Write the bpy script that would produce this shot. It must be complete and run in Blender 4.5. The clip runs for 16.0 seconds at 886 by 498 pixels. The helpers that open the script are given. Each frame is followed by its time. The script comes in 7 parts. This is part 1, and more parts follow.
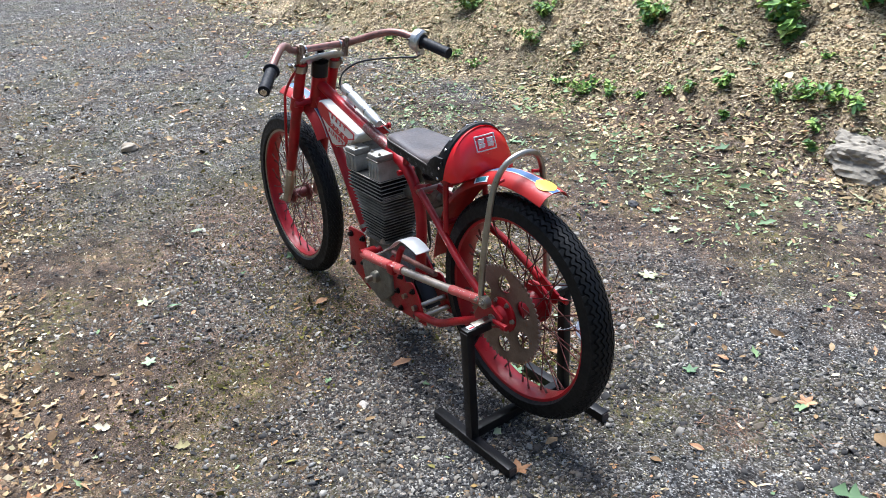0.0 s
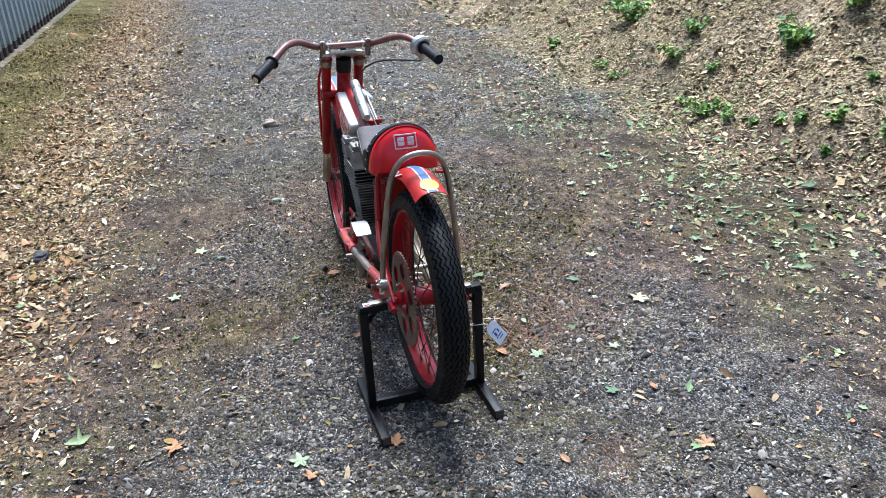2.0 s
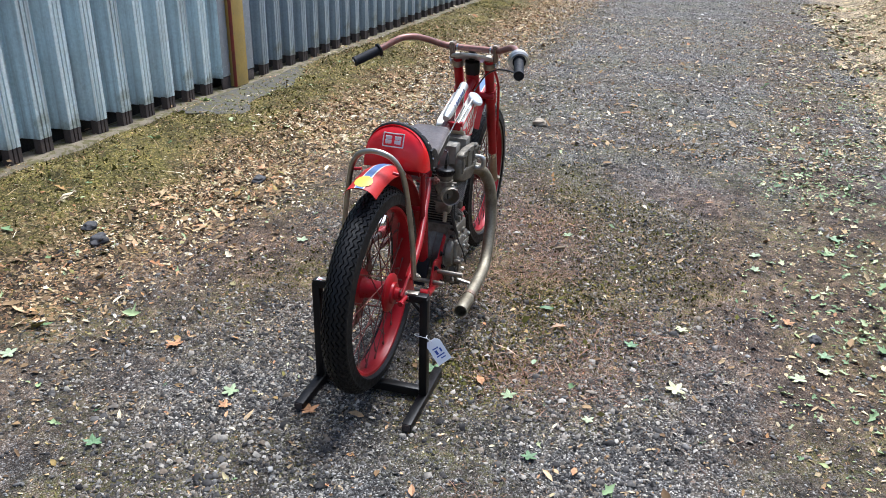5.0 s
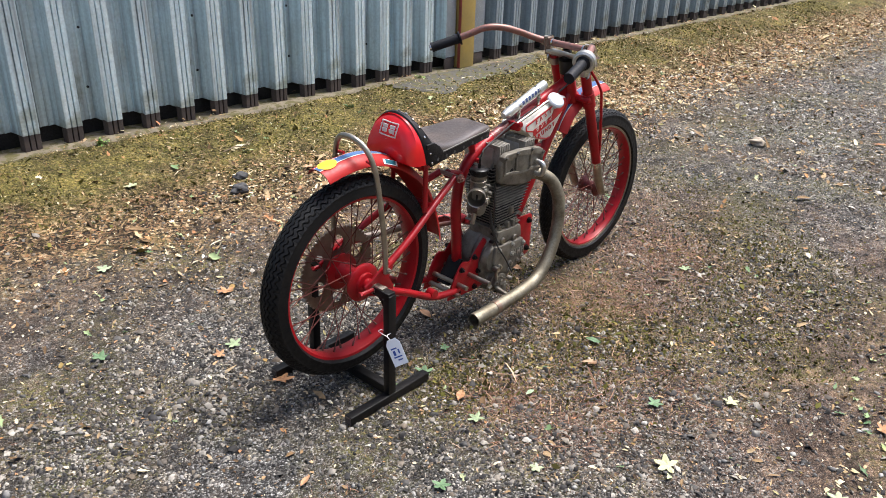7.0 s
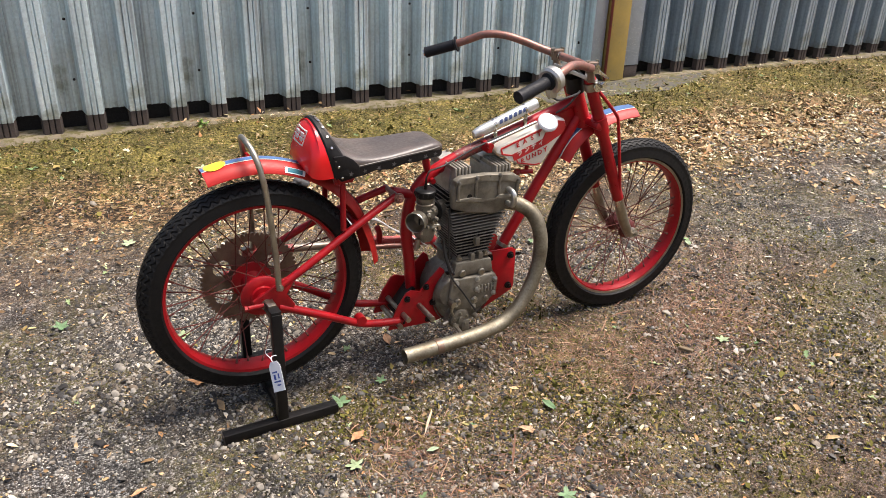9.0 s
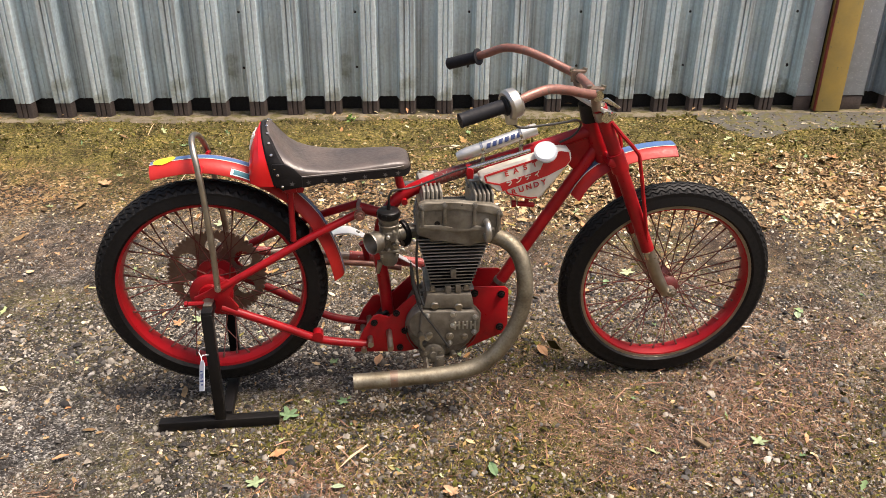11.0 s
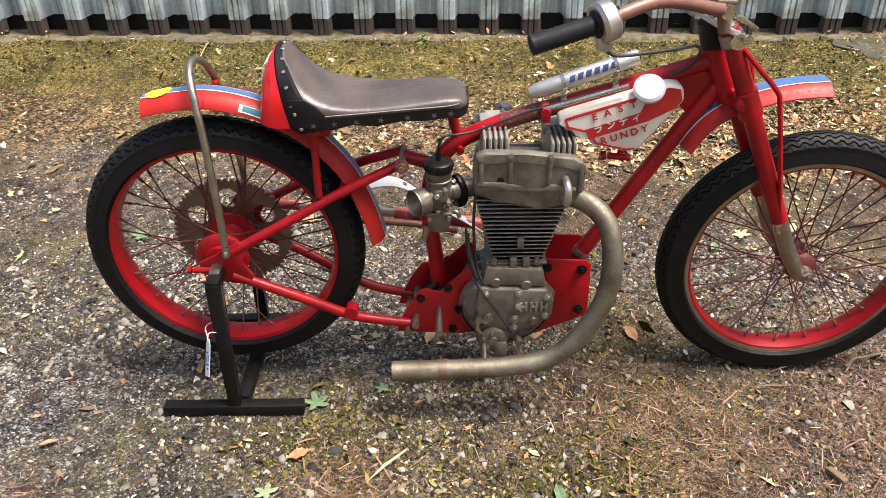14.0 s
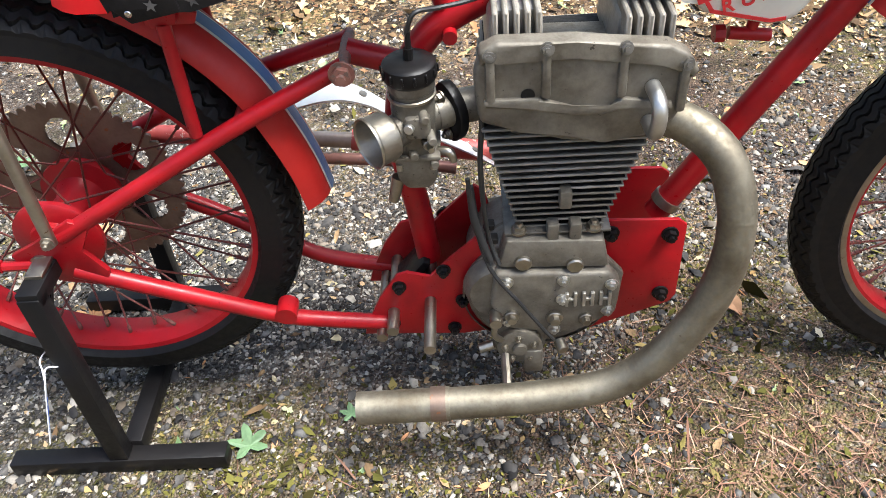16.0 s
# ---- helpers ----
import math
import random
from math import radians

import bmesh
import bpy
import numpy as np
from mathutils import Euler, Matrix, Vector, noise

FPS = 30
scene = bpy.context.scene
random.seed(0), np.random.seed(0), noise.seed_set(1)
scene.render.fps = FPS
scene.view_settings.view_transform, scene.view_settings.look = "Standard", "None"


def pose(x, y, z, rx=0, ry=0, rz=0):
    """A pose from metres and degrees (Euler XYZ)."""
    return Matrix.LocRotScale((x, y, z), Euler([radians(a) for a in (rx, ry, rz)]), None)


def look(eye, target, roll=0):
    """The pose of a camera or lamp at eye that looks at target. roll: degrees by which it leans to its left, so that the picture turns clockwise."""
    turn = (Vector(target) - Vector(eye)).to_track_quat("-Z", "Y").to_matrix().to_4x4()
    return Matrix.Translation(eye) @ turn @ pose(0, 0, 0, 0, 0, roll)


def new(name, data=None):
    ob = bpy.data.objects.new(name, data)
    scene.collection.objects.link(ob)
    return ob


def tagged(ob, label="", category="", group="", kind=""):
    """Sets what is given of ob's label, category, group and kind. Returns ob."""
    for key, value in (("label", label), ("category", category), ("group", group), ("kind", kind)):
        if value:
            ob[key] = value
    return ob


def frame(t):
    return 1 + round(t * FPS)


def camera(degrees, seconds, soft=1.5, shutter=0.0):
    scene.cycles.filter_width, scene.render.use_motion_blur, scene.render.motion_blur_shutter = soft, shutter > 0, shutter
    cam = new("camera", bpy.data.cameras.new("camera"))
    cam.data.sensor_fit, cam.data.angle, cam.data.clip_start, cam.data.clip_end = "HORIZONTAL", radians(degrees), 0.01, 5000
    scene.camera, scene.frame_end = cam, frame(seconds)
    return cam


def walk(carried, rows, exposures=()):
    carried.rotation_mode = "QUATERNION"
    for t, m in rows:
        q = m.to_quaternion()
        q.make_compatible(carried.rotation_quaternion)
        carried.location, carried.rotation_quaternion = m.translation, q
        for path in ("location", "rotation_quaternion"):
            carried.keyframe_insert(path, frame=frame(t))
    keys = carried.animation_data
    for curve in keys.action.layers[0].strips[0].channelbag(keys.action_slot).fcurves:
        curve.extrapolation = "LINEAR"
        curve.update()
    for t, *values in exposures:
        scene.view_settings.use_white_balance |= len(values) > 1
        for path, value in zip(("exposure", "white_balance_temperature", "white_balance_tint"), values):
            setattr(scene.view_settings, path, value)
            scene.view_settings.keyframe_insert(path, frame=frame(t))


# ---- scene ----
cam = camera(58.5, 16.0, 0.6)
EXPOSURES = [(0, 0.90, 5550, 8), (3, 0.72, 5300, 8), (6, 0.76, 5900, 10), (9, 0.86, 6700, 13), (12, 0.74, 7300, 16), (14, 0.90, 6700, 13), (15, 1.02, 6250, 10), (16, 1.34, 6050, 8)]
PATH = [
    (0, (-1.504, 1.199, 1.529), (0.009, 0.231, 0.65), -3.6),
    (0.5, (-1.716, 1.054, 1.53), (-0.13, 0.197, 0.664), -3.9),
    (1, (-1.842, 0.876, 1.511), (-0.203, 0.11, 0.655), -2.5),
    (1.5, (-1.94, 0.692, 1.519), (-0.245, 0.062, 0.663), -2.2),
    (2, (-2.081, 0.447, 1.535), (-0.323, 0.001, 0.693), -3.0),
    (2.5, (-2.166, 0.238, 1.536), (-0.375, -0.043, 0.695), -2.3),
    (3, (-2.167, 0.003, 1.538), (-0.349, -0.093, 0.711), -0.3),
    (3.2, (-2.162, -0.084, 1.542), (-0.339, -0.094, 0.722), -0.2),
    (5.3, (-1.998, -1.107, 1.525), (-0.309, -0.403, 0.718), 1.4),
    (5.5, (-1.968, -1.227, 1.535), (-0.315, -0.434, 0.734), 1.4),
    (6, (-1.845, -1.432, 1.536), (-0.292, -0.465, 0.728), 1.8),
    (6.5, (-1.61, -1.579, 1.525), (-0.169, -0.475, 0.685), 1.7),
    (7, (-1.382, -1.736, 1.527), (-0.075, -0.486, 0.673), 1.8),
    (7.5, (-1.187, -1.897, 1.535), (-0.035, -0.502, 0.685), 2.1),
    (8, (-0.964, -1.976, 1.518), (0.092, -0.504, 0.672), 1.9),
    (8.5, (-0.721, -2.03, 1.51), (0.25, -0.507, 0.65), 2.2),
    (8.8, (-0.559, -2.092, 1.454), (0.329, -0.511, 0.609), 1.5),
    (9, (-0.439, -2.075, 1.504), (0.383, -0.469, 0.642), 1.8),
    (9.2, (-0.344, -2.088, 1.512), (0.406, -0.452, 0.641), 1.7),
    (11.3, (0.562, -2.124, 1.496), (0.658, -0.321, 0.636), 0.6),
    (11.5, (0.571, -2.131, 1.491), (0.647, -0.325, 0.637), 0.5),
    (12, (0.591, -2.134, 1.499), (0.618, -0.326, 0.645), -0.2),
    (12.5, (0.588, -2.142, 1.498), (0.613, -0.333, 0.645), -0.5),
    (13, (0.616, -2.09, 1.473), (0.632, -0.305, 0.571), -0.4),
    (13.5, (0.602, -1.889, 1.407), (0.575, -0.141, 0.435), -0.4),
    (14, (0.602, -1.637, 1.365), (0.52, 0.071, 0.329), -0.9),
    (14.5, (0.672, -1.379, 1.327), (0.491, 0.272, 0.212), -2.0),
    (15, (0.667, -1.215, 1.294), (0.448, 0.359, 0.079), -3.2),
    (15.5, (0.613, -1.042, 1.226), (0.452, 0.471, -0.072), -3.8),
    (16, (0.619, -0.888, 1.072), (0.476, 0.607, -0.249), -4.9),
]
walk(cam, [(t, look(eye, target, roll)) for t, eye, target, roll in PATH], EXPOSURES)

# ---- light ----
world = bpy.data.worlds.new("world")
scene.world = world
world.use_nodes = True
wn = world.node_tree
sky = wn.nodes.new("ShaderNodeTexSky")
sky.sky_type = 'NISHITA'
sky.sun_disc = False
sky.sun_elevation = radians(64)
sky.sun_rotation = radians(105)
sky.air_density, sky.dust_density, sky.ozone_density = 1.0, 4.0, 1.0
wn.links.new(sky.outputs[0], wn.nodes["Background"].inputs[0])
wn.nodes["Background"].inputs[1].default_value = 0.138
sun_data = bpy.data.lights.new("sun", 'SUN')
sun_data.energy, sun_data.angle, sun_data.color = 4.3, radians(26), (1.0, 0.96, 0.90)
sun = new("sun", sun_data)
sun.matrix_world = look((1.9, -0.52, 4.6), (0, 0, 0))


# ---- materials ----
def node_mat(name):
    m = bpy.data.materials.new(name)
    m.use_nodes = True
    t = m.node_tree
    return m, t, t.nodes["Principled BSDF"]


def noise_tex(t, scale, detail=4.0, rough=0.6, coord="Object"):
    tc = t.nodes.new("ShaderNodeTexCoord")
    n = t.nodes.new("ShaderNodeTexNoise")
    n.inputs["Scale"].default_value = scale
    n.inputs["Detail"].default_value = detail
    n.inputs["Roughness"].default_value = rough
    t.links.new(tc.outputs[coord], n.inputs["Vector"])
    return n


def ramp(t, src, stops):
    r = t.nodes.new("ShaderNodeValToRGB")
    e = r.color_ramp.elements
    while len(e) < len(stops):
        e.new(0.5)
    for el, (p, c) in zip(e, stops):
        el.position = p
        el.color = (*c, 1)
    t.links.new(src, r.inputs[0])
    return r


def mix(t, fac, a, b):
    m = t.nodes.new("ShaderNodeMix")
    m.data_type = 'RGBA'
    for src, i in ((fac, 0), (a, 6), (b, 7)):
        if isinstance(src, (int, float)):
            m.inputs[i].default_value = src
        elif isinstance(src, tuple):
            m.inputs[i].default_value = (*src, 1)
        else:
            t.links.new(src, m.inputs[i])
    return m.outputs[2]


def bump(t, bsdf, height, strength, dist=0.002):
    b = t.nodes.new("ShaderNodeBump")
    b.inputs["Strength"].default_value = strength
    b.inputs["Distance"].default_value = dist
    t.links.new(height, b.inputs["Height"])
    t.links.new(b.outputs[0], bsdf.inputs["Normal"])


def worn(name, base, dark, chips=None, rough=0.35, metal=0.0, grime=0.5, chip_at=0.68, scale=14, bump_s=0.15):
    """Paint, metal or rubber with two scales of dirt and, where chips is given, worn spots of that colour."""
    m, t, b = node_mat(name)
    big = noise_tex(t, scale, 5)
    fine = noise_tex(t, scale * 9, 3)
    r1 = ramp(t, big.outputs[0], [(0.35, (0, 0, 0)), (0.75, (grime,) * 3)])
    col = mix(t, r1.outputs[0], base, dark)
    rr = ramp(t, fine.outputs[0], [(0.3, (rough * 0.8,) * 3), (0.7, (min(1, rough * 1.35),) * 3)])
    if chips:
        k = noise_tex(t, scale * 3.2, 6, 0.7)
        c1 = ramp(t, k.outputs[0], [(chip_at, (0, 0, 0)), (chip_at + 0.03, (1, 1, 1))])
        col = mix(t, c1.outputs[0], col, chips)
    t.links.new(col, b.inputs["Base Color"])
    t.links.new(rr.outputs[0], b.inputs["Roughness"])
    b.inputs["Metallic"].default_value = metal
    bump(t, b, fine.outputs[0], bump_s, 0.001)
    return m


def island(name, stops, rough=0.8, spec=0.3, by_object=False, noise_scale=0):
    """Colour that differs from piece to piece."""
    m, t, b = node_mat(name)
    if by_object:
        g = t.nodes.new("ShaderNodeObjectInfo")
        out = g.outputs["Random"]
    else:
        g = t.nodes.new("ShaderNodeNewGeometry")
        out = g.outputs["Random Per Island"]
    col = ramp(t, out, stops).outputs[0]
    if noise_scale:
        n = noise_tex(t, noise_scale, 4)
        dk = ramp(t, n.outputs[0], [(0.3, (0.55, 0.55, 0.55)), (0.7, (1.15, 1.15, 1.15))])
        mm = t.nodes.new("ShaderNodeMix")
        mm.data_type, mm.blend_type = 'RGBA', 'MULTIPLY'
        mm.inputs[0].default_value = 1.0
        t.links.new(col, mm.inputs[6])
        t.links.new(dk.outputs[0], mm.inputs[7])
        col = mm.outputs[2]
    t.links.new(col, b.inputs["Base Color"])
    b.inputs["Roughness"].default_value = rough
    b.inputs["Specular IOR Level"].default_value = spec
    return m


RED = worn("red_paint", (0.34, 0.005, 0.009), (0.12, 0.003, 0.006), (0.24, 0.07, 0.05), 0.34, 0, 0.75, 0.70)
RED_RIM = worn("red_rim_paint", (0.33, 0.005, 0.010), (0.16, 0.004, 0.006), (0.30, 0.13, 0.09), 0.34, 0, 0.6, 0.74)
RED_POD = worn("red_fibreglass", (0.62, 0.008, 0.012), (0.42, 0.006, 0.009), (0.6, 0.3, 0.28), 0.18, 0, 0.35, 0.76)
ORANGE_RED = worn("orange_red_paint", (0.37, 0.014, 0.011), (0.22, 0.009, 0.008), (0.5, 0.2, 0.12), 0.46, 0, 0.6, 0.72)
BAR_PAINT = worn("worn_pink_paint", (0.25, 0.118, 0.092), (0.16, 0.065, 0.05), (0.13, 0.09, 0.075), 0.40, 0.35, 0.9, 0.56, 30)
CHROME = worn("chrome", (0.62, 0.61, 0.58), (0.34, 0.31, 0.27), (0.20, 0.14, 0.09), 0.2, 1.0, 0.8, 0.72, 25, 0.05)
DULL_STEEL = worn("dull_steel", (0.40, 0.37, 0.31), (0.22, 0.19, 0.15), (0.16, 0.10, 0.06), 0.38, 1.0, 0.9, 0.66, 18)
EXHAUST = worn("nickel_exhaust", (0.29, 0.265, 0.205), (0.13, 0.108, 0.075), (0.12, 0.085, 0.055), 0.58, 1.0, 1.0, 0.68, 16, 0.12)
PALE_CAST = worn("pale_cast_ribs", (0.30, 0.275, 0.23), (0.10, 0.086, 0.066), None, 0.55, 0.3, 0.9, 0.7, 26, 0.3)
CAST = worn("cast_alloy", (0.20, 0.18, 0.143), (0.072, 0.060, 0.042), (0.035, 0.028, 0.02), 0.52, 0.38, 1.0, 0.66, 26, 0.35)
CAST_LIGHT = worn("machined_alloy", (0.55, 0.54, 0.50), (0.3, 0.28, 0.25), None, 0.35, 0.9, 0.8, 0.7, 20)
SILVER = worn("silver_alloy", (0.56, 0.56, 0.54), (0.36, 0.35, 0.33), (0.22, 0.2, 0.18), 0.42, 0.9, 0.8, 0.72)
CAST_GREY = worn("grey_alloy", (0.36, 0.345, 0.315), (0.19, 0.178, 0.155), (0.10, 0.09, 0.075), 0.45, 0.45, 0.9, 0.70, 26, 0.3)
FADED_RED = worn("faded_red_paint", (0.46, 0.085, 0.07), (0.28, 0.03, 0.03), (0.50, 0.42, 0.36), 0.45, 0, 0.8, 0.60, 30)
TAN_STEEL = worn("rubbed_tan_steel", (0.45, 0.385, 0.32), (0.26, 0.20, 0.16), (0.30, 0.10, 0.08), 0.45, 0.7, 0.9, 0.66, 24)
CARB = worn("carburettor_alloy", (0.19, 0.175, 0.145), (0.08, 0.068, 0.052), (0.04, 0.033, 0.026), 0.45, 0.6, 1.0, 0.62, 40, 0.3)
# near-black: soot, with the shade between the fins put into the colour
BARREL = worn("sooty_shaded_barrel", (0.012, 0.011, 0.010), (0.007, 0.006, 0.005), None, 0.6, 0.5, 0.8)
ALU_WHITE = worn("pale_aluminium", (0.72, 0.72, 0.72), (0.5, 0.49, 0.47), (0.3, 0.28, 0.26), 0.36, 0.55, 0.5, 0.74)
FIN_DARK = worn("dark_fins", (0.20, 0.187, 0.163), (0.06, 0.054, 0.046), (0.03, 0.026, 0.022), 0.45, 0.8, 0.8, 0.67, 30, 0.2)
SPROCKET = worn("rusty_sprocket", (0.24, 0.18, 0.14), (0.13, 0.085, 0.06), (0.30, 0.12, 0.05), 0.45, 0.75, 0.9, 0.64, 22)
RUBBED = worn("rubbed_red_paint", (0.17, 0.012, 0.012), (0.07, 0.045, 0.038), (0.16, 0.13, 0.11), 0.4, 0.2, 1.0, 0.54, 34)
SPOKE = worn("rusty_red_spoke", (0.17, 0.035, 0.028), (0.08, 0.03, 0.022), (0.06, 0.035, 0.025), 0.5, 0.3, 0.9, 0.55, 50)
RUBBER = worn("tyre_rubber", (0.0022, 0.0022, 0.0025), (0.0065, 0.006, 0.0058), None, 0.55, 0, 0.6, 0.7, 9, 0.3)
RUBBER.node_tree.nodes["Principled BSDF"].inputs["Specular IOR Level"].default_value = 0.26
HUB_DARK = worn("rusty_dark_red_hub", (0.12, 0.012, 0.012), (0.06, 0.022, 0.016), (0.14, 0.09, 0.06), 0.45, 0.2, 0.9, 0.6, 40)
GRIP = worn("black_grip", (0.007, 0.0075, 0.010), (0.02, 0.02, 0.022), None, 0.55, 0, 0.5)
BLACK = worn("black_paint", (0.005, 0.005, 0.0055), (0.013, 0.011, 0.010), (0.06, 0.045, 0.035), 0.36, 0, 0.6, 0.74)
LEATHER = worn("brown_black_leather", (0.050, 0.041, 0.038), (0.120, 0.092, 0.078), None, 0.36, 0, 0.8, 0.7, 12, 0.8)
LEATHER_SKIRT = worn("black_leather", (0.005, 0.0045, 0.005), (0.014, 0.012, 0.012), None, 0.5, 0, 0.6, 0.7, 16, 0.5)
STAR = worn("grey_star_patch", (0.10, 0.094, 0.09), (0.025, 0.023, 0.022), None, 0.6, 0, 1.0, 0.6, 40)
PIPING = worn("pale_piping", (0.22, 0.205, 0.19), (0.14, 0.13, 0.12), None, 0.6)
for red_mat in (RED, RED_RIM, ORANGE_RED):
    red_mat.node_tree.nodes["Principled BSDF"].inputs["Specular IOR Level"].default_value = 0.34
for dark_mat in (BLACK, LEATHER_SKIRT, GRIP):
    dark_mat.node_tree.nodes["Principled BSDF"].inputs["Specular IOR Level"].default_value = 0.2
WHITE = worn("cream_white_paint", (0.66, 0.64, 0.57), (0.47, 0.42, 0.34), (0.35, 0.25, 0.18), 0.35, 0, 0.55, 0.72)
WHITE_CAP = worn("white_plastic", (0.60, 0.64, 0.67), (0.46, 0.49, 0.51), None, 0.22, 0, 0.4)
RED_INK = worn("red_lettering", (0.50, 0.020, 0.022), (0.33, 0.015, 0.015), (0.6, 0.5, 0.45), 0.4, 0, 0.5, 0.70, 40)
BLUE = worn("blue_paint", (0.055, 0.125, 0.28), (0.05, 0.09, 0.18), (0.25, 0.2, 0.2), 0.35, 0, 0.6, 0.72)
DARK_BLUE = worn("dark_blue_ink", (0.03, 0.05, 0.14), (0.05, 0.06, 0.12), None, 0.4)
TEAL = worn("teal_sticker", (0.02, 0.16, 0.20), (0.02, 0.08, 0.12), None, 0.4)
YELLOW = worn("yellow_sticker", (0.80, 0.55, 0.03), (0.6, 0.36, 0.02), (0.7, 0.6, 0.4), 0.35, 0, 0.5, 0.7)
TAG_CARD = worn("tag_card", (0.75, 0.77, 0.80), (0.6, 0.62, 0.66), None, 0.6, 0, 0.4)
TAG_INK = worn("blue_pen", (0.03, 0.07, 0.30), (0.05, 0.08, 0.25), None, 0.6)
STRING = worn("white_string", (0.7, 0.7, 0.72), (0.5, 0.5, 0.5), None, 0.8)
CABLE = worn("black_cable", (0.012, 0.012, 0.012), (0.03, 0.03, 0.03), None, 0.45)
def sheet_material(name, dull, mid, pale, dirt):
    """Galvanised steel: long vertical runs of dirt, a soft mottled spangle."""
    m, t, b = node_mat(name)
    tc = t.nodes.new("ShaderNodeTexCoord")
    mp = t.nodes.new("ShaderNodeMapping")
    mp.inputs["Scale"].default_value = (24, 24, 0.45)
    t.links.new(tc.outputs["Object"], mp.inputs[0])
    n = t.nodes.new("ShaderNodeTexNoise")
    n.inputs["Scale"].default_value, n.inputs["Detail"].default_value = 1.0, 5
    t.links.new(mp.outputs[0], n.inputs["Vector"])
    run = ramp(t, n.outputs[0], [(0.30, dull), (0.48, mid), (0.70, pale)])
    big = ramp(t, noise_tex(t, 2.2, 5).outputs[0], [(0.4, (0, 0, 0)), (0.75, (0.55, 0.55, 0.55))])
    col = mix(t, big.outputs[0], run.outputs[0], dirt)
    spangle = ramp(t, noise_tex(t, 55, 5, 0.7).outputs[0], [(0.36, (0.88, 0.88, 0.88)), (0.5, (1.0, 1.0, 1.0)), (0.66, (1.10, 1.10, 1.10))])
    mul = t.nodes.new("ShaderNodeMix")
    mul.data_type, mul.blend_type = 'RGBA', 'MULTIPLY'
    mul.inputs[0].default_value = 1.0
    t.links.new(col, mul.inputs[6])
    t.links.new(spangle.outputs[0], mul.inputs[7])
    # green growth that creeps up from the foot of the sheet, in blots
    xyz = t.nodes.new("ShaderNodeSeparateXYZ")
    t.links.new(tc.outputs["Object"], xyz.inputs[0])
    creep = t.nodes.new("ShaderNodeMath")
    creep.operation = 'MULTIPLY_ADD'
    t.links.new(noise_tex(t, 5.0, 5, 0.65).outputs[0], creep.inputs[0])
    creep.inputs[1].default_value = -1.3
    t.links.new(xyz.outputs[2], creep.inputs[2])
    blot = t.nodes.new("ShaderNodeMapRange")
    blot.inputs[1].default_value, blot.inputs[2].default_value, blot.inputs[3].default_value, blot.inputs[4].default_value = -0.50, -0.32, 0.6, 0.0
    t.links.new(creep.outputs[0], blot.inputs[0])
    col = mix(t, blot.outputs[0], mul.outputs[2], (0.15, 0.15, 0.085))
    t.links.new(col, b.inputs["Base Color"])
    b.inputs["Metallic"].default_value = 0.45
    rr = ramp(t, noise_tex(t, 40, 3).outputs[0], [(0.3, (0.32,) * 3), (0.7, (0.52,) * 3)])
    t.links.new(rr.outputs[0], b.inputs["Roughness"])
    return m


SHEET = sheet_material("galvanised_sheet", (0.27, 0.305, 0.32), (0.56, 0.675, 0.715), (0.78, 0.89, 0.92), (0.32, 0.34, 0.32))
SHEET_AGED = sheet_material("aged_galvanised_sheet", (0.20, 0.23, 0.245), (0.31, 0.375, 0.42), (0.44, 0.52, 0.57), (0.20, 0.225, 0.22))
SHEET_FLAT = worn("spangled_flashing", (0.36, 0.41, 0.46), (0.26, 0.29, 0.32), (0.62, 0.67, 0.71), 0.40, 0.35, 0.6, 0.6, 30, 0.06)
FILLER = worn("dark_rubber_filler", (0.040, 0.030, 0.026), (0.075, 0.055, 0.045), None, 0.75, 0, 0.8, 0.7, 20, 0.3)
# the darkness of the openings under the sheets, put into a near-black colour
DARK_VOID = worn("dark_gap_backing", (0.012, 0.011, 0.010), (0.02, 0.018, 0.016), None, 0.9)
OCHRE = worn("ochre_board", (0.46, 0.32, 0.085), (0.33, 0.25, 0.09), (0.24, 0.22, 0.10), 0.6, 0, 0.9, 0.64, 7, 0.3)
RUST_EDGE = worn("rust_red_strip", (0.26, 0.045, 0.03), (0.14, 0.04, 0.025), None, 0.6, 0, 0.8)
CONCRETE = worn("mossy_concrete", (0.19, 0.155, 0.105), (0.085, 0.070, 0.045), (0.085, 0.072, 0.022), 0.9, 0, 1.0, 0.50, 6, 0.6)
SLAB = worn("dark_slab", (0.078, 0.072, 0.062), (0.042, 0.038, 0.030), (0.075, 0.068, 0.022), 0.9, 0, 1.0, 0.50, 6, 0.5)
ROCK = worn("grey_rock", (0.30, 0.262, 0.205), (0.10, 0.086, 0.066), (0.42, 0.385, 0.325), 0.9, 0, 0.9, 0.66, 18, 0.8)
DARK_STONE = worn("dark_stone", (0.055, 0.053, 0.055), (0.025, 0.024, 0.024), None, 0.85, 0, 0.9, 0.66, 18, 0.8)
STEM = worn("brown_stem", (0.14, 0.10, 0.055), (0.08, 0.06, 0.035), None, 0.8)
PALE_STONE = worn("pale_stone", (0.36, 0.30, 0.225), (0.25, 0.20, 0.145), None, 0.85, 0, 0.8, 0.7, 30, 0.5)

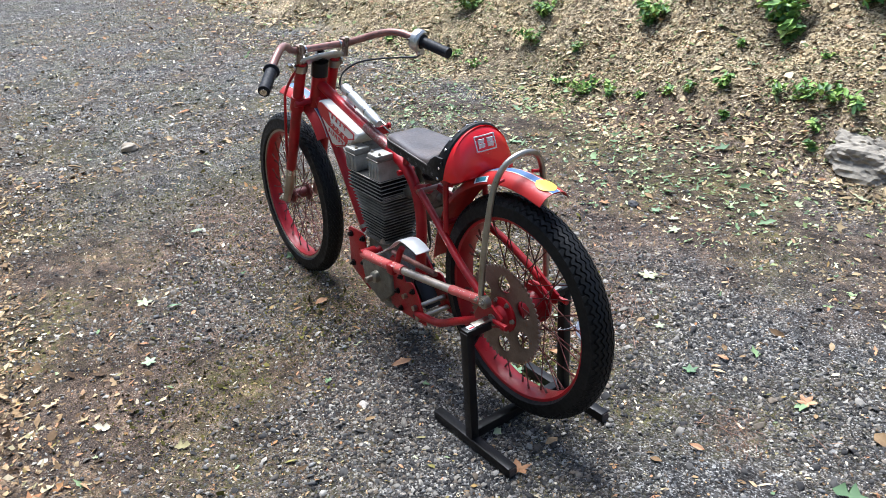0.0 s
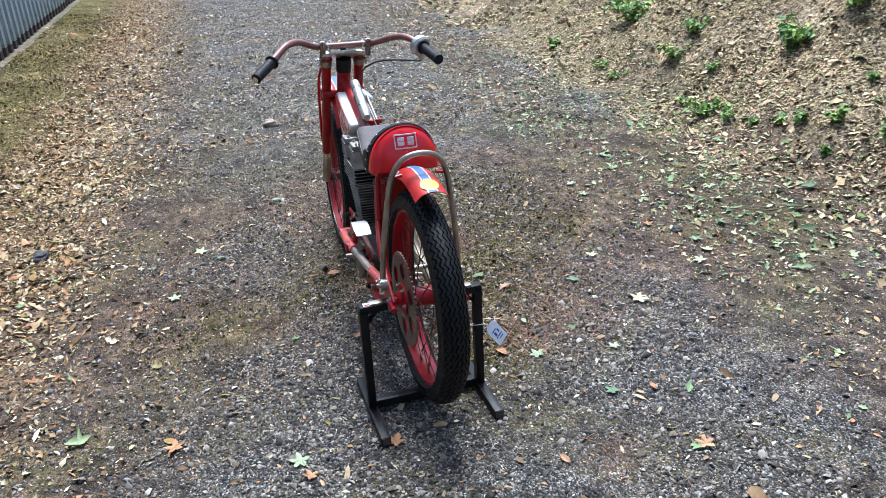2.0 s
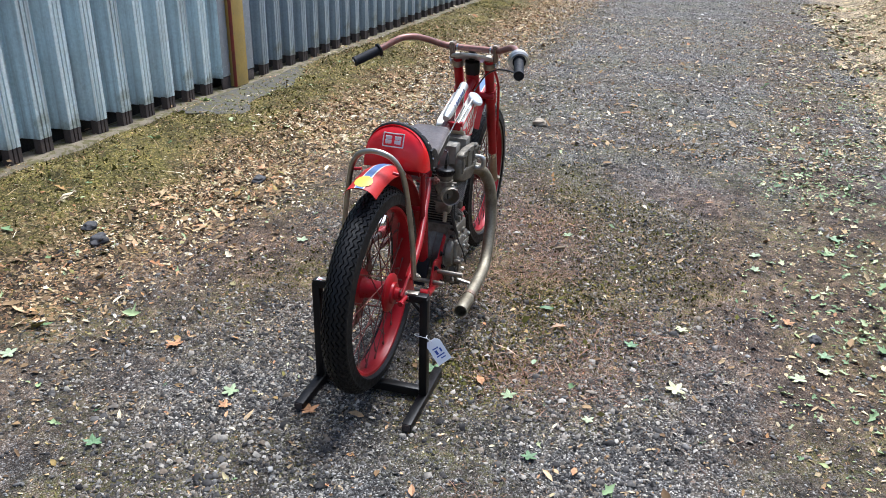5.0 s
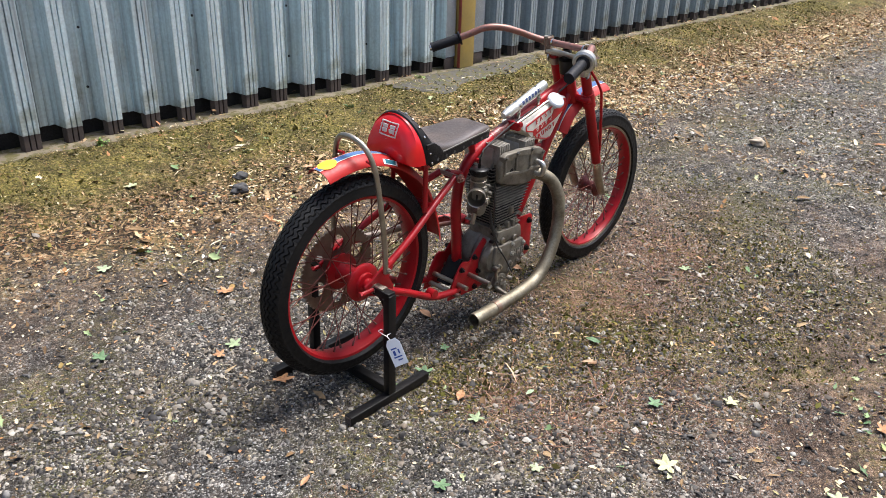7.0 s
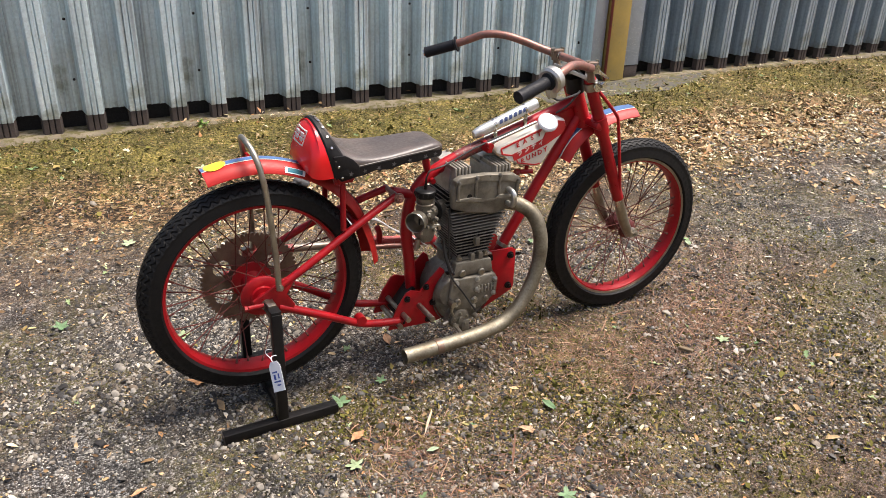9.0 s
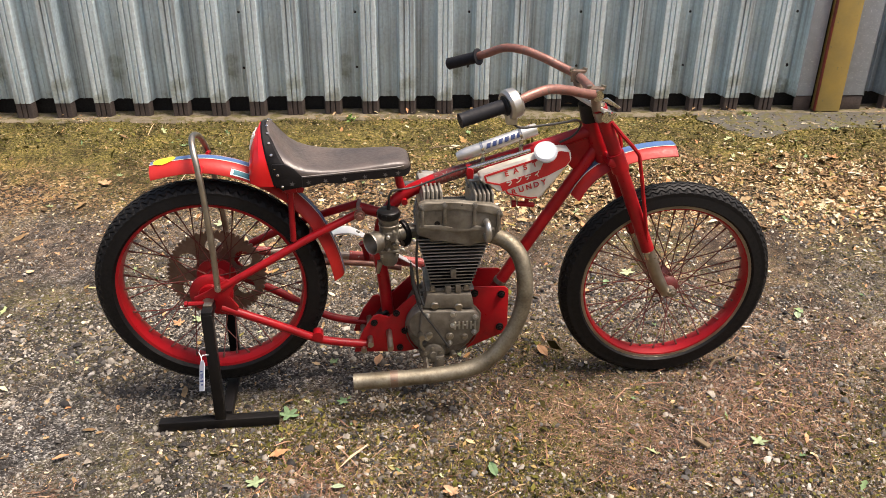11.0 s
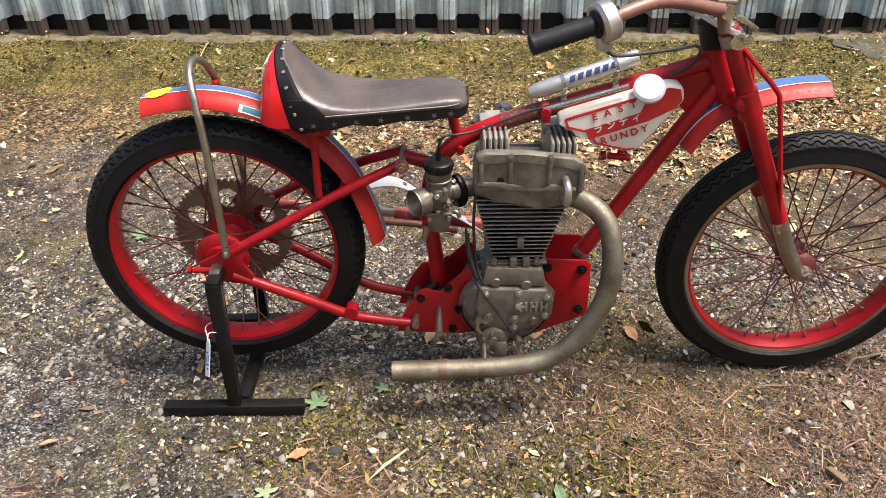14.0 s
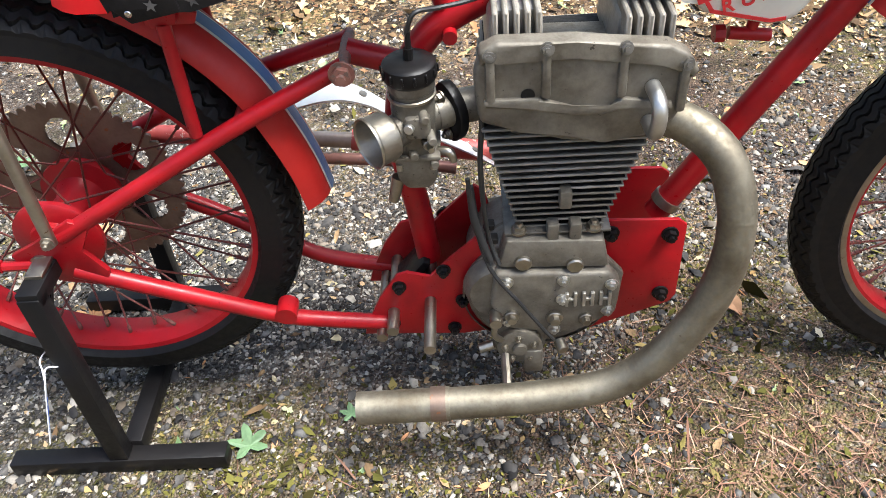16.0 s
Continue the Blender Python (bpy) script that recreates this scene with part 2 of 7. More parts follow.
GRAVEL = island("gravel_stones", [(0.0, (0.020, 0.018, 0.017)), (0.34, (0.050, 0.046, 0.043)), (0.54, (0.095, 0.088, 0.080)), (0.66, (0.15, 0.115, 0.080)),
                                  (0.80, (0.24, 0.215, 0.18)), (0.94, (0.34, 0.31, 0.26)), (1.0, (0.46, 0.42, 0.36))], 0.75, 0.3, noise_scale=60)
PEBBLE = island("pebbles", [(0.0, (0.05, 0.047, 0.044)), (0.35, (0.12, 0.115, 0.108)), (0.65, (0.21, 0.20, 0.188)), (0.88, (0.31, 0.295, 0.27)), (1.0, (0.45, 0.43, 0.39))], 0.7, 0.3, noise_scale=60)
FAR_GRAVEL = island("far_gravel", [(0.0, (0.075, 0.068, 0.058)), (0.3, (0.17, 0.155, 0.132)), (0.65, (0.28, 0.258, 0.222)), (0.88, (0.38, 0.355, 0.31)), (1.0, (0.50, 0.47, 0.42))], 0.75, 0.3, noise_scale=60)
LITTER = island("dry_leaf_litter", [(0.0, (0.07, 0.042, 0.022)), (0.2, (0.17, 0.105, 0.052)), (0.42, (0.34, 0.225, 0.115)),
                                    (0.64, (0.56, 0.42, 0.24)), (0.74, (0.44, 0.20, 0.095)), (0.82, (0.22, 0.20, 0.06)), (0.9, (0.66, 0.55, 0.36)), (1.0, (0.76, 0.66, 0.47))], 0.8, 0.2, noise_scale=40)
BANK_LITTER = island("bank_leaf_litter", [(0.0, (0.06, 0.04, 0.024)), (0.16, (0.20, 0.14, 0.072)), (0.34, (0.39, 0.29, 0.155)), (0.54, (0.58, 0.45, 0.26)), (0.77, (0.72, 0.59, 0.375)),
                                         (0.83, (0.34, 0.17, 0.09)), (0.88, (0.14, 0.19, 0.06)), (1.0, (0.32, 0.36, 0.16))], 0.85, 0.15, noise_scale=40)
GREEN_LITTER = island("fresh_fallen_leaves", [(0.0, (0.08, 0.14, 0.06)), (0.5, (0.19, 0.27, 0.12)), (0.8, (0.31, 0.36, 0.18)), (1.0, (0.45, 0.46, 0.28))], 0.6, 0.3)
FOLIAGE = island("foliage", [(0.0, (0.05, 0.11, 0.028)), (0.35, (0.13, 0.25, 0.055)), (0.7, (0.27, 0.42, 0.085)), (1.0, (0.42, 0.50, 0.13))], 0.5, 0.35)
MOSS = island("moss_tufts", [(0.0, (0.030, 0.024, 0.008)), (0.5, (0.080, 0.077, 0.018)), (0.8, (0.158, 0.142, 0.036)), (1.0, (0.34, 0.235, 0.105))], 0.9, 0.1)
STRAW = island("straw_needles", [(0.0, (0.08, 0.042, 0.028)), (0.5, (0.19, 0.10, 0.066)), (0.85, (0.31, 0.185, 0.125)), (1.0, (0.44, 0.32, 0.22))], 0.85, 0.15)
LEAF_GREEN = island("green_leaf", [(0.0, (0.11, 0.19, 0.09)), (0.5, (0.18, 0.27, 0.14)), (1.0, (0.29, 0.36, 0.20))], 0.55, 0.35, True, 30)
LEAF_PALE = island("pale_leaf", [(0.0, (0.30, 0.38, 0.24)), (1.0, (0.50, 0.50, 0.27))], 0.6, 0.3, True, 30)
LEAF_BROWN = island("brown_leaf", [(0.0, (0.40, 0.21, 0.10)), (0.5, (0.52, 0.30, 0.17)), (1.0, (0.48, 0.38, 0.25))], 0.7, 0.25, True, 30)


def ground_material():
    """Earth with crushed stone in it, browner with litter by the wall and the bank, with moss in patches."""
    m, t, b = node_mat("gravel_ground")
    tc = t.nodes.new("ShaderNodeTexCoord")
    vor = t.nodes.new("ShaderNodeTexVoronoi")
    vor.inputs["Scale"].default_value = 210
    t.links.new(tc.outputs["Object"], vor.inputs["Vector"])
    sep = t.nodes.new("ShaderNodeSeparateColor")
    t.links.new(vor.outputs["Color"], sep.inputs[0])
    grit = ramp(t, sep.outputs[0], [(0.0, (0.018, 0.017, 0.016)), (0.35, (0.045, 0.042, 0.040)), (0.65, (0.11, 0.105, 0.10)), (0.88, (0.26, 0.25, 0.24)), (1.0, (0.5, 0.49, 0.47))])
    n1 = noise_tex(t, 1.6, 5, 0.6)
    soil = ramp(t, n1.outputs[0], [(0.42, (0, 0, 0)), (0.62, (0.62, 0.62, 0.62))])
    earth = ramp(t, noise_tex(t, 190, 5, 0.7).outputs[0], [(0.32, (0.014, 0.009, 0.007)), (0.46, (0.058, 0.038, 0.026)), (0.58, (0.138, 0.096, 0.066)), (0.70, (0.35, 0.28, 0.205))])
    warm = ramp(t, noise_tex(t, 190, 5, 0.7).outputs[0], [(0.32, (0.018, 0.010, 0.007)), (0.46, (0.095, 0.053, 0.034)), (0.58, (0.21, 0.125, 0.080)), (0.70, (0.42, 0.31, 0.22))])
    col = mix(t, soil.outputs[0], grit.outputs[0], earth.outputs[0])
    xyz = t.nodes.new("ShaderNodeSeparateXYZ")
    t.links.new(tc.outputs["Object"], xyz.inputs[0])
    # browner, trodden earth round the front wheel and in the two wheel tracks
    for axis, centre, near, far, most in ((0, 1.35, 0.65, 1.35, 0.55), (1, -1.72, 0.22, 0.55, 0.75), (1, 1.0, 0.12, 0.45, 0.65)):
        wob = t.nodes.new("ShaderNodeMath")
        wob.operation = 'MULTIPLY_ADD'
        t.links.new(noise_tex(t, 1.3, 4).outputs[0], wob.inputs[0])
        wob.inputs[1].default_value = 1.2
        t.links.new(xyz.outputs[axis], wob.inputs[2])
        dist = t.nodes.new("ShaderNodeMath")
        dist.operation = 'SUBTRACT'
        t.links.new(wob.outputs[0], dist.inputs[0])
        dist.inputs[1].default_value = centre + 0.6
        size = t.nodes.new("ShaderNodeMath")
        size.operation = 'ABSOLUTE'
        t.links.new(dist.outputs[0], size.inputs[0])
        mask = t.nodes.new("ShaderNodeMapRange")
        mask.inputs[1].default_value, mask.inputs[2].default_value, mask.inputs[3].default_value, mask.inputs[4].default_value = near, far, most, 0.0
        t.links.new(size.outputs[0], mask.inputs[0])
        col = mix(t, mask.outputs[0], col, warm.outputs[0] if axis == 0 else earth.outputs[0])
    mot = ramp(t, noise_tex(t, 17, 6, 0.75).outputs[0], [(0.36, (0.35, 0.35, 0.35)), (0.5, (1.0, 1.0, 1.0)), (0.66, (1.9, 1.85, 1.75))])
    mul = t.nodes.new("ShaderNodeMix")
    mul.data_type, mul.blend_type = 'RGBA', 'MULTIPLY'
    mul.inputs[0].default_value = 1.0
    t.links.new(col, mul.inputs[6])
    t.links.new(mot.outputs[0], mul.inputs[7])
    col = mul.outputs[2]
    # litter: by the wall and the bank
    wob = noise_tex(t, 1.1, 4)
    add = t.nodes.new("ShaderNodeMath")
    add.operation = 'MULTIPLY_ADD'
    t.links.new(wob.outputs[0], add.inputs[0])
    add.inputs[1].default_value = 1.4
    t.links.new(xyz.outputs[1], add.inputs[2])
    wallside = t.nodes.new("ShaderNodeMapRange")
    wallside.inputs[1].default_value, wallside.inputs[2].default_value = 1.80, 2.2
    t.links.new(add.outputs[0], wallside.inputs[0])
    bank = t.nodes.new("ShaderNodeMapRange")
    bank.inputs[1].default_value, bank.inputs[2].default_value = -1.50, -2.15
    t.links.new(add.outputs[0], bank.inputs[0])
    wv = t.nodes.new("ShaderNodeMixRGB")
    wv.inputs[0].default_value = 0.035
    t.links.new(tc.outputs["Object"], wv.inputs[1])
    t.links.new(noise_tex(t, 26, 3).outputs[1], wv.inputs[2])
    v2 = t.nodes.new("ShaderNodeTexVoronoi")
    v2.inputs["Scale"].default_value = 95
    t.links.new(wv.outputs[0], v2.inputs["Vector"])
    s2 = t.nodes.new("ShaderNodeSeparateColor")
    t.links.new(v2.outputs["Color"], s2.inputs[0])
    duff = ramp(t, s2.outputs[0], [(0.0, (0.014, 0.010, 0.007)), (0.3, (0.045, 0.030, 0.016)), (0.55, (0.13, 0.085, 0.042)), (0.76, (0.28, 0.195, 0.10)), (0.87, (0.24, 0.11, 0.05)), (1.0, (0.52, 0.41, 0.26))])
    sand = ramp(t, s2.outputs[1], [(0.0, (0.05, 0.036, 0.022)), (0.25, (0.18, 0.127, 0.070)), (0.5, (0.34, 0.26, 0.155)), (0.8, (0.52, 0.41, 0.26)), (1.0, (0.68, 0.57, 0.39))])
    col = mix(t, wallside.outputs[0], col, duff.outputs[0])
    col = mix(t, bank.outputs[0], col, sand.outputs[0])
    # moss: in patches beside the wheels and along the wall
    mz = noise_tex(t, 1.35, 3, 0.55)
    mm = t.nodes.new("ShaderNodeMapRange")
    mm.inputs[1].default_value, mm.inputs[2].default_value = 0.44, 0.62
    t.links.new(mz.outputs[0], mm.inputs[0])
    mg = noise_tex(t, 45, 4, 0.7)
    mk = t.nodes.new("ShaderNodeMath")
    mk.operation = 'MULTIPLY'
    t.links.new(mm.outputs[0], mk.inputs[0])
    mg2 = ramp(t, mg.outputs[0], [(0.42, (0, 0, 0)), (0.60, (0.75, 0.75, 0.75))])
    t.links.new(mg2.outputs[0], mk.inputs[1])
    col = mix(t, mk.outputs[0], col, ramp(t, noise_tex(t, 200, 3).outputs[0], [(0.3, (0.045, 0.048, 0.012)), (0.7, (0.15, 0.14, 0.035))]).outputs[0])
    strip_n = noise_tex(t, 2.3, 5, 0.65)
    st2 = t.nodes.new("ShaderNodeMath")
    st2.operation = 'MULTIPLY_ADD'
    t.links.new(strip_n.outputs[0], st2.inputs[0])
    st2.inputs[1].default_value = 1.3
    t.links.new(xyz.outputs[1], st2.inputs[2])
    st3 = t.nodes.new("ShaderNodeMapRange")
    st3.inputs[1].default_value, st3.inputs[2].default_value, st3.inputs[4].default_value = 2.42, 2.72, 0.85
    t.links.new(st2.outputs[0], st3.inputs[0])
    col = mix(t, st3.outputs[0], col, ramp(t, noise_tex(t, 60, 6, 0.75).outputs[0], [(0.34, (0.014, 0.011, 0.005)), (0.46, (0.070, 0.064, 0.014)), (0.56, (0.170, 0.148, 0.036)), (0.68, (0.46, 0.33, 0.15))]).outputs[0])
    patch = ramp(t, noise_tex(t, 5.5, 5, 0.7).outputs[0], [(0.36, (0.48, 0.46, 0.43)), (0.5, (0.98, 0.98, 0.98)), (0.66, (1.65, 1.58, 1.42))])
    mul2 = t.nodes.new("ShaderNodeMix")
    mul2.data_type, mul2.blend_type = 'RGBA', 'MULTIPLY'
    mul2.inputs[0].default_value = 1.0
    t.links.new(col, mul2.inputs[6])
    t.links.new(patch.outputs[0], mul2.inputs[7])
    col = mul2.outputs[2]
    t.links.new(col, b.inputs["Base Color"])
    b.inputs["Roughness"].default_value = 0.9
    b.inputs["Specular IOR Level"].default_value = 0.25
    inv = t.nodes.new("ShaderNodeMath")
    inv.operation = 'SUBTRACT'
    inv.inputs[0].default_value = 1.0
    t.links.new(vor.outputs["Distance"], inv.inputs[1])
    bump(t, b, inv.outputs[0], 1.0, 0.009)
    return m


GROUND = ground_material()


# ---- mesh helpers ----
def part(name, bm, material, parent=None, label="", smooth=True):
    """Links a bmesh as one mesh object under a thing or a part."""
    bmesh.ops.recalc_face_normals(bm, faces=bm.faces)
    me = bpy.data.meshes.new(name)
    bm.to_mesh(me)
    bm.free()
    me.materials.append(material)
    if smooth:
        me.shade_smooth()
        me.set_sharp_from_angle(angle=radians(38))
    ob = new(name, me)
    if parent:
        ob.parent = parent
    if label:
        ob["label"] = label
    return ob


def empty(name, m):
    e = new(name)
    e.empty_display_size = 0.1
    e.matrix_world = m
    return e


def spline(pts, steps=6):
    """A smooth line through the points."""
    p = [Vector(q) for q in pts]
    if len(p) < 3:
        return p
    p = [2 * p[0] - p[1]] + p + [2 * p[-1] - p[-2]]
    out = []
    for i in range(1, len(p) - 2):
        a, b, c, d = p[i - 1:i + 3]
        for k in range(steps):
            u = k / steps
            out.append(0.5 * (2 * b + (c - a) * u + (2 * a - 5 * b + 4 * c - d) * u * u + (3 * b - a - 3 * c + d) * u ** 3))
    out.append(p[-2])
    return out


def add_tube(bm, pts, r, seg=12, cap=True, hollow=0.0):
    """A round bar or pipe along the points; r: one radius or one for each point."""
    n = len(pts)
    rs = r if isinstance(r, (list, tuple)) else [r] * n
    up = None
    rings = []
    for i, p in enumerate(pts):
        d = (pts[min(i + 1, n - 1)] - pts[max(i - 1, 0)]).normalized()
        if up is None:
            up = d.orthogonal().normalized()
        up = (up - d * up.dot(d)).normalized()
        side = d.cross(up)
        rings.append([bm.verts.new(p + (up * math.cos(a) + side * math.sin(a)) * rs[i]) for a in (2 * math.pi * k / seg for k in range(seg))])
    for a, b in zip(rings, rings[1:]):
        for k in range(seg):
            bm.faces.new((a[k], a[(k + 1) % seg], b[(k + 1) % seg], b[k]))
    if cap:
        for ring, p, q in ((rings[0], pts[0], pts[1]), (rings[-1], pts[-1], pts[-2])):
            if hollow and ring is rings[-1]:
                d = (q - p).normalized()
                inner = [bm.verts.new(p + (v.co - p) * hollow) for v in ring]
                deep = [bm.verts.new(v.co + d * 0.05) for v in inner]
                for k in range(seg):
                    bm.faces.new((ring[k], ring[(k + 1) % seg], inner[(k + 1) % seg], inner[k]))
                    bm.faces.new((inner[k], inner[(k + 1) % seg], deep[(k + 1) % seg], deep[k]))
                bm.faces.new(deep)
            else:
                bm.faces.new(ring)


def tube(pts, r, seg=12, smooth=True, steps=6, hollow=0.0):
    bm = bmesh.new()
    p = spline(pts, steps) if smooth and len(pts) > 2 else [Vector(q) for q in pts]
    if isinstance(r, (list, tuple)) and len(r) != len(p):
        r = list(np.interp(np.linspace(0, 1, len(p)), np.linspace(0, 1, len(r)), r))
    add_tube(bm, p, r, seg, True, hollow)
    return bm


def box(cx, cy, cz, sx, sy, sz, bevel=0.0, m=None, seg=2):
    bm = bmesh.new()
    bmesh.ops.create_cube(bm, size=1, matrix=Matrix.Translation((cx, cy, cz)) @ Matrix.Diagonal((sx, sy, sz, 1)))
    if bevel:
        bmesh.ops.bevel(bm, geom=bm.edges[:], offset=bevel, segments=seg, affect='EDGES', profile=0.5)
    if m is not None:
        bm.transform(m)
    return bm


def slab(poly, y0, y1, bevel=0.0, seg=2):
    """A plate: the outline poly in x and z, from y0 to y1."""
    bm = bmesh.new()
    a = [bm.verts.new((x, y0, z)) for x, z in poly]
    b = [bm.verts.new((x, y1, z)) for x, z in poly]
    n = len(poly)
    bm.faces.new(a)
    bm.faces.new(b[::-1])
    for i in range(n):
        bm.faces.new((a[i], b[i], b[(i + 1) % n], a[(i + 1) % n]))
    if bevel:
        bmesh.ops.bevel(bm, geom=bm.edges[:], offset=bevel, segments=seg, affect='EDGES', profile=0.5)
    return bm


def lathe(profile, seg=48, centre=(0, 0, 0), axis="y", closed=False):
    """A turned body: (radius, place along the axis) points turned round the axis."""
    bm = bmesh.new()
    rings = []
    for k in range(seg):
        a = 2 * math.pi * k / seg
        ring = []
        for r, h in profile:
            if axis == "y":
                v = (r * math.cos(a), h, r * math.sin(a))
            elif axis == "z":
                v = (r * math.cos(a), r * math.sin(a), h)
            else:
                v = (h, r * math.cos(a), r * math.sin(a))
            ring.append(bm.verts.new(Vector(v) + Vector(centre)))
        rings.append(ring)
    n = len(profile)
    for k in range(seg):
        a, b = rings[k], rings[(k + 1) % seg]
        for i in range(n if closed else n - 1):
            j = (i + 1) % n
            bm.faces.new((a[i], a[j], b[j], b[i]))
    bmesh.ops.remove_doubles(bm, verts=bm.verts, dist=1e-5)
    return bm


def disc(centre, axis_dir, r, h, seg=16, bevel=0.0):
    """A short cylinder standing on centre along axis_dir."""
    c, d = Vector(centre), Vector(axis_dir).normalized()
    bm = bmesh.new()
    e = min(bevel, h * 0.4)
    if e:
        add_tube(bm, [c, c + d * (h - e), c + d * h], [r, r, r - e], seg)
    else:
        add_tube(bm, [c, c + d * h], r, seg)
    return bm


def bolt(centre, axis_dir, r=0.008, h=0.008):
    c, d = Vector(centre), Vector(axis_dir).normalized()
    bm = bmesh.new()
    add_tube(bm, [c, c + d * h * 0.3], r * 1.35, 12)
    add_tube(bm, [c + d * h * 0.3, c + d * h], r, 6)
    add_tube(bm, [c + d * h, c + d * h * 1.5], r * 0.5, 8)
    return bm


def join(*bms):
    out = bmesh.new()
    for b in bms:
        me = bpy.data.meshes.new("tmp")
        b.to_mesh(me)
        b.free()
        out.from_mesh(me)
        bpy.data.meshes.remove(me)
    return out


def strip(path, width, thick, crown=0.0, cols=8):
    """A mudguard-like band along a path in x and z, arched across by crown."""
    p = spline([(x, 0, z) for x, z in path], 8)
    bm = bmesh.new()
    rows = []
    for i, q in enumerate(p):
        d = (p[min(i + 1, len(p) - 1)] - p[max(i - 1, 0)]).normalized()
        nrm = Vector((d.z, 0, -d.x))
        if nrm.z < 0 and abs(nrm.z) > 0.2 or (abs(nrm.z) <= 0.2 and nrm.x < 0):
            nrm = -nrm
        top, bot = [], []
        for k in range(cols + 1):
            s = -1 + 2 * k / cols
            off = crown * (1 - abs(s) ** 3.2)
            base = q + Vector((0, s * width / 2, 0)) + nrm * off
            top.append(bm.verts.new(base))
            bot.append(bm.verts.new(base - nrm * thick - Vector((0, 0, 0))))
        rows.append((top, bot))
    for (a, b), (c, d) in zip(rows, rows[1:]):
        for k in range(cols):
            bm.faces.new((a[k], a[k + 1], c[k + 1], c[k]))
            bm.faces.new((b[k + 1], b[k], d[k], d[k + 1]))
        bm.faces.new((a[0], c[0], d[0], b[0]))
        bm.faces.new((a[-1], b[-1], d[-1], c[-1]))
    for a, b in (rows[0], rows[-1]):
        for k in range(cols):
            bm.faces.new((a[k], b[k], b[k + 1], a[k + 1]))
    return bm


def band_on(path, s0, s1, width, crown, lift, t0=0.0, t1=1.0, oval=False):
    """A painted band lying on a strip() between the fractions s0 and s1 across and t0 and t1 along."""
    p = spline([(x, 0, z) for x, z in path], 8)
    i0, i1 = int(t0 * (len(p) - 1)), int(t1 * (len(p) - 1))
    bm = bmesh.new()
    rows = []
    for i in range(i0, i1 + 1):
        q = p[i]
        d = (p[min(i + 1, len(p) - 1)] - p[max(i - 1, 0)]).normalized()
        nrm = Vector((d.z, 0, -d.x))
        if nrm.z < 0 and abs(nrm.z) > 0.2 or (abs(nrm.z) <= 0.2 and nrm.x < 0):
            nrm = -nrm
        row = []
        w = math.sqrt(max(0.03, 1 - (2 * (i - i0) / max(i1 - i0, 1) - 1) ** 2)) if oval else 1.0
        for k in range(5):
            s = (s0 + (s1 - s0) * k / 4) * w
            row.append(bm.verts.new(q + Vector((0, s * width / 2, 0)) + nrm * (crown * (1 - abs(s) ** 3.2) + lift)))
        rows.append(row)
    for a, b in zip(rows, rows[1:]):
        for k in range(4):
            bm.faces.new((a[k], a[k + 1], b[k + 1], b[k]))
    return bm


def letters(body, size, parent, material, m, name="lettering", depth=0.0006):
    """Raised or painted letters with the built-in font, as a mesh."""
    cu = bpy.data.curves.new("t", 'FONT')
    cu.body, cu.size, cu.extrude, cu.align_x, cu.align_y, cu.offset = body, size, depth, 'CENTER', 'CENTER', size * 0.022
    tmp = new("tmp_text", cu)
    bpy.context.view_layer.update()
    me = bpy.data.meshes.new_from_object(tmp.evaluated_get(bpy.context.evaluated_depsgraph_get()))
    bpy.data.objects.remove(tmp)
    bpy.data.curves.remove(cu)
    bm = bmesh.new()
    bm.from_mesh(me)
    bpy.data.meshes.remove(me)
    bm.transform(m)
    return part(name, bm, material, parent, smooth=False)


def sheet_mesh(name, verts, faces, material, smooth=False):
    me = bpy.data.meshes.new(name)
    me.from_pydata(verts, [], faces)
    me.materials.append(material)
    if smooth:
        me.shade_smooth()
    return new(name, me)


# ---- ground ----
def relief(x, y):
    """The height of the ground: flat track, a rise to the wall, a bank on the other side."""
    x, y = np.asarray(x, float), np.asarray(y, float)
    w = np.clip((y - 1.35) / 1.15, 0, 1)
    h = 0.135 * w * w * (3 - 2 * w)
    foot = -2.2 - 0.05 * (x - 2.5)
    s = np.clip(foot - y, 0, None)
    bank = np.where(s < 0.5, 0.45 * s * s / 0.5 * 1.0, 0.225 + 0.62 * (s - 0.5))
    bank = np.minimum(bank, 2.6 + 0.05 * s)
    lump = 0.05 * np.sin(3.1 * x + 1.3 * y) + 0.06 * np.sin(1.7 * x - 2.3 * y + 1) + 0.03 * np.sin(6.3 * x + 4.1 * y + 2)
    h = h + bank + lump * np.clip(s * 1.2, 0, 1)
    fine = 0.004 * np.sin(5.1 * x + 2 * y) * np.sin(4.3 * y - 1.2 * x) + 0.003 * np.sin(11 * x - 7 * y)
    behind = np.clip((y - 2.58) / 0.05, 0, 1)
    return (h + fine) * (1 - behind) + behind * 0.05


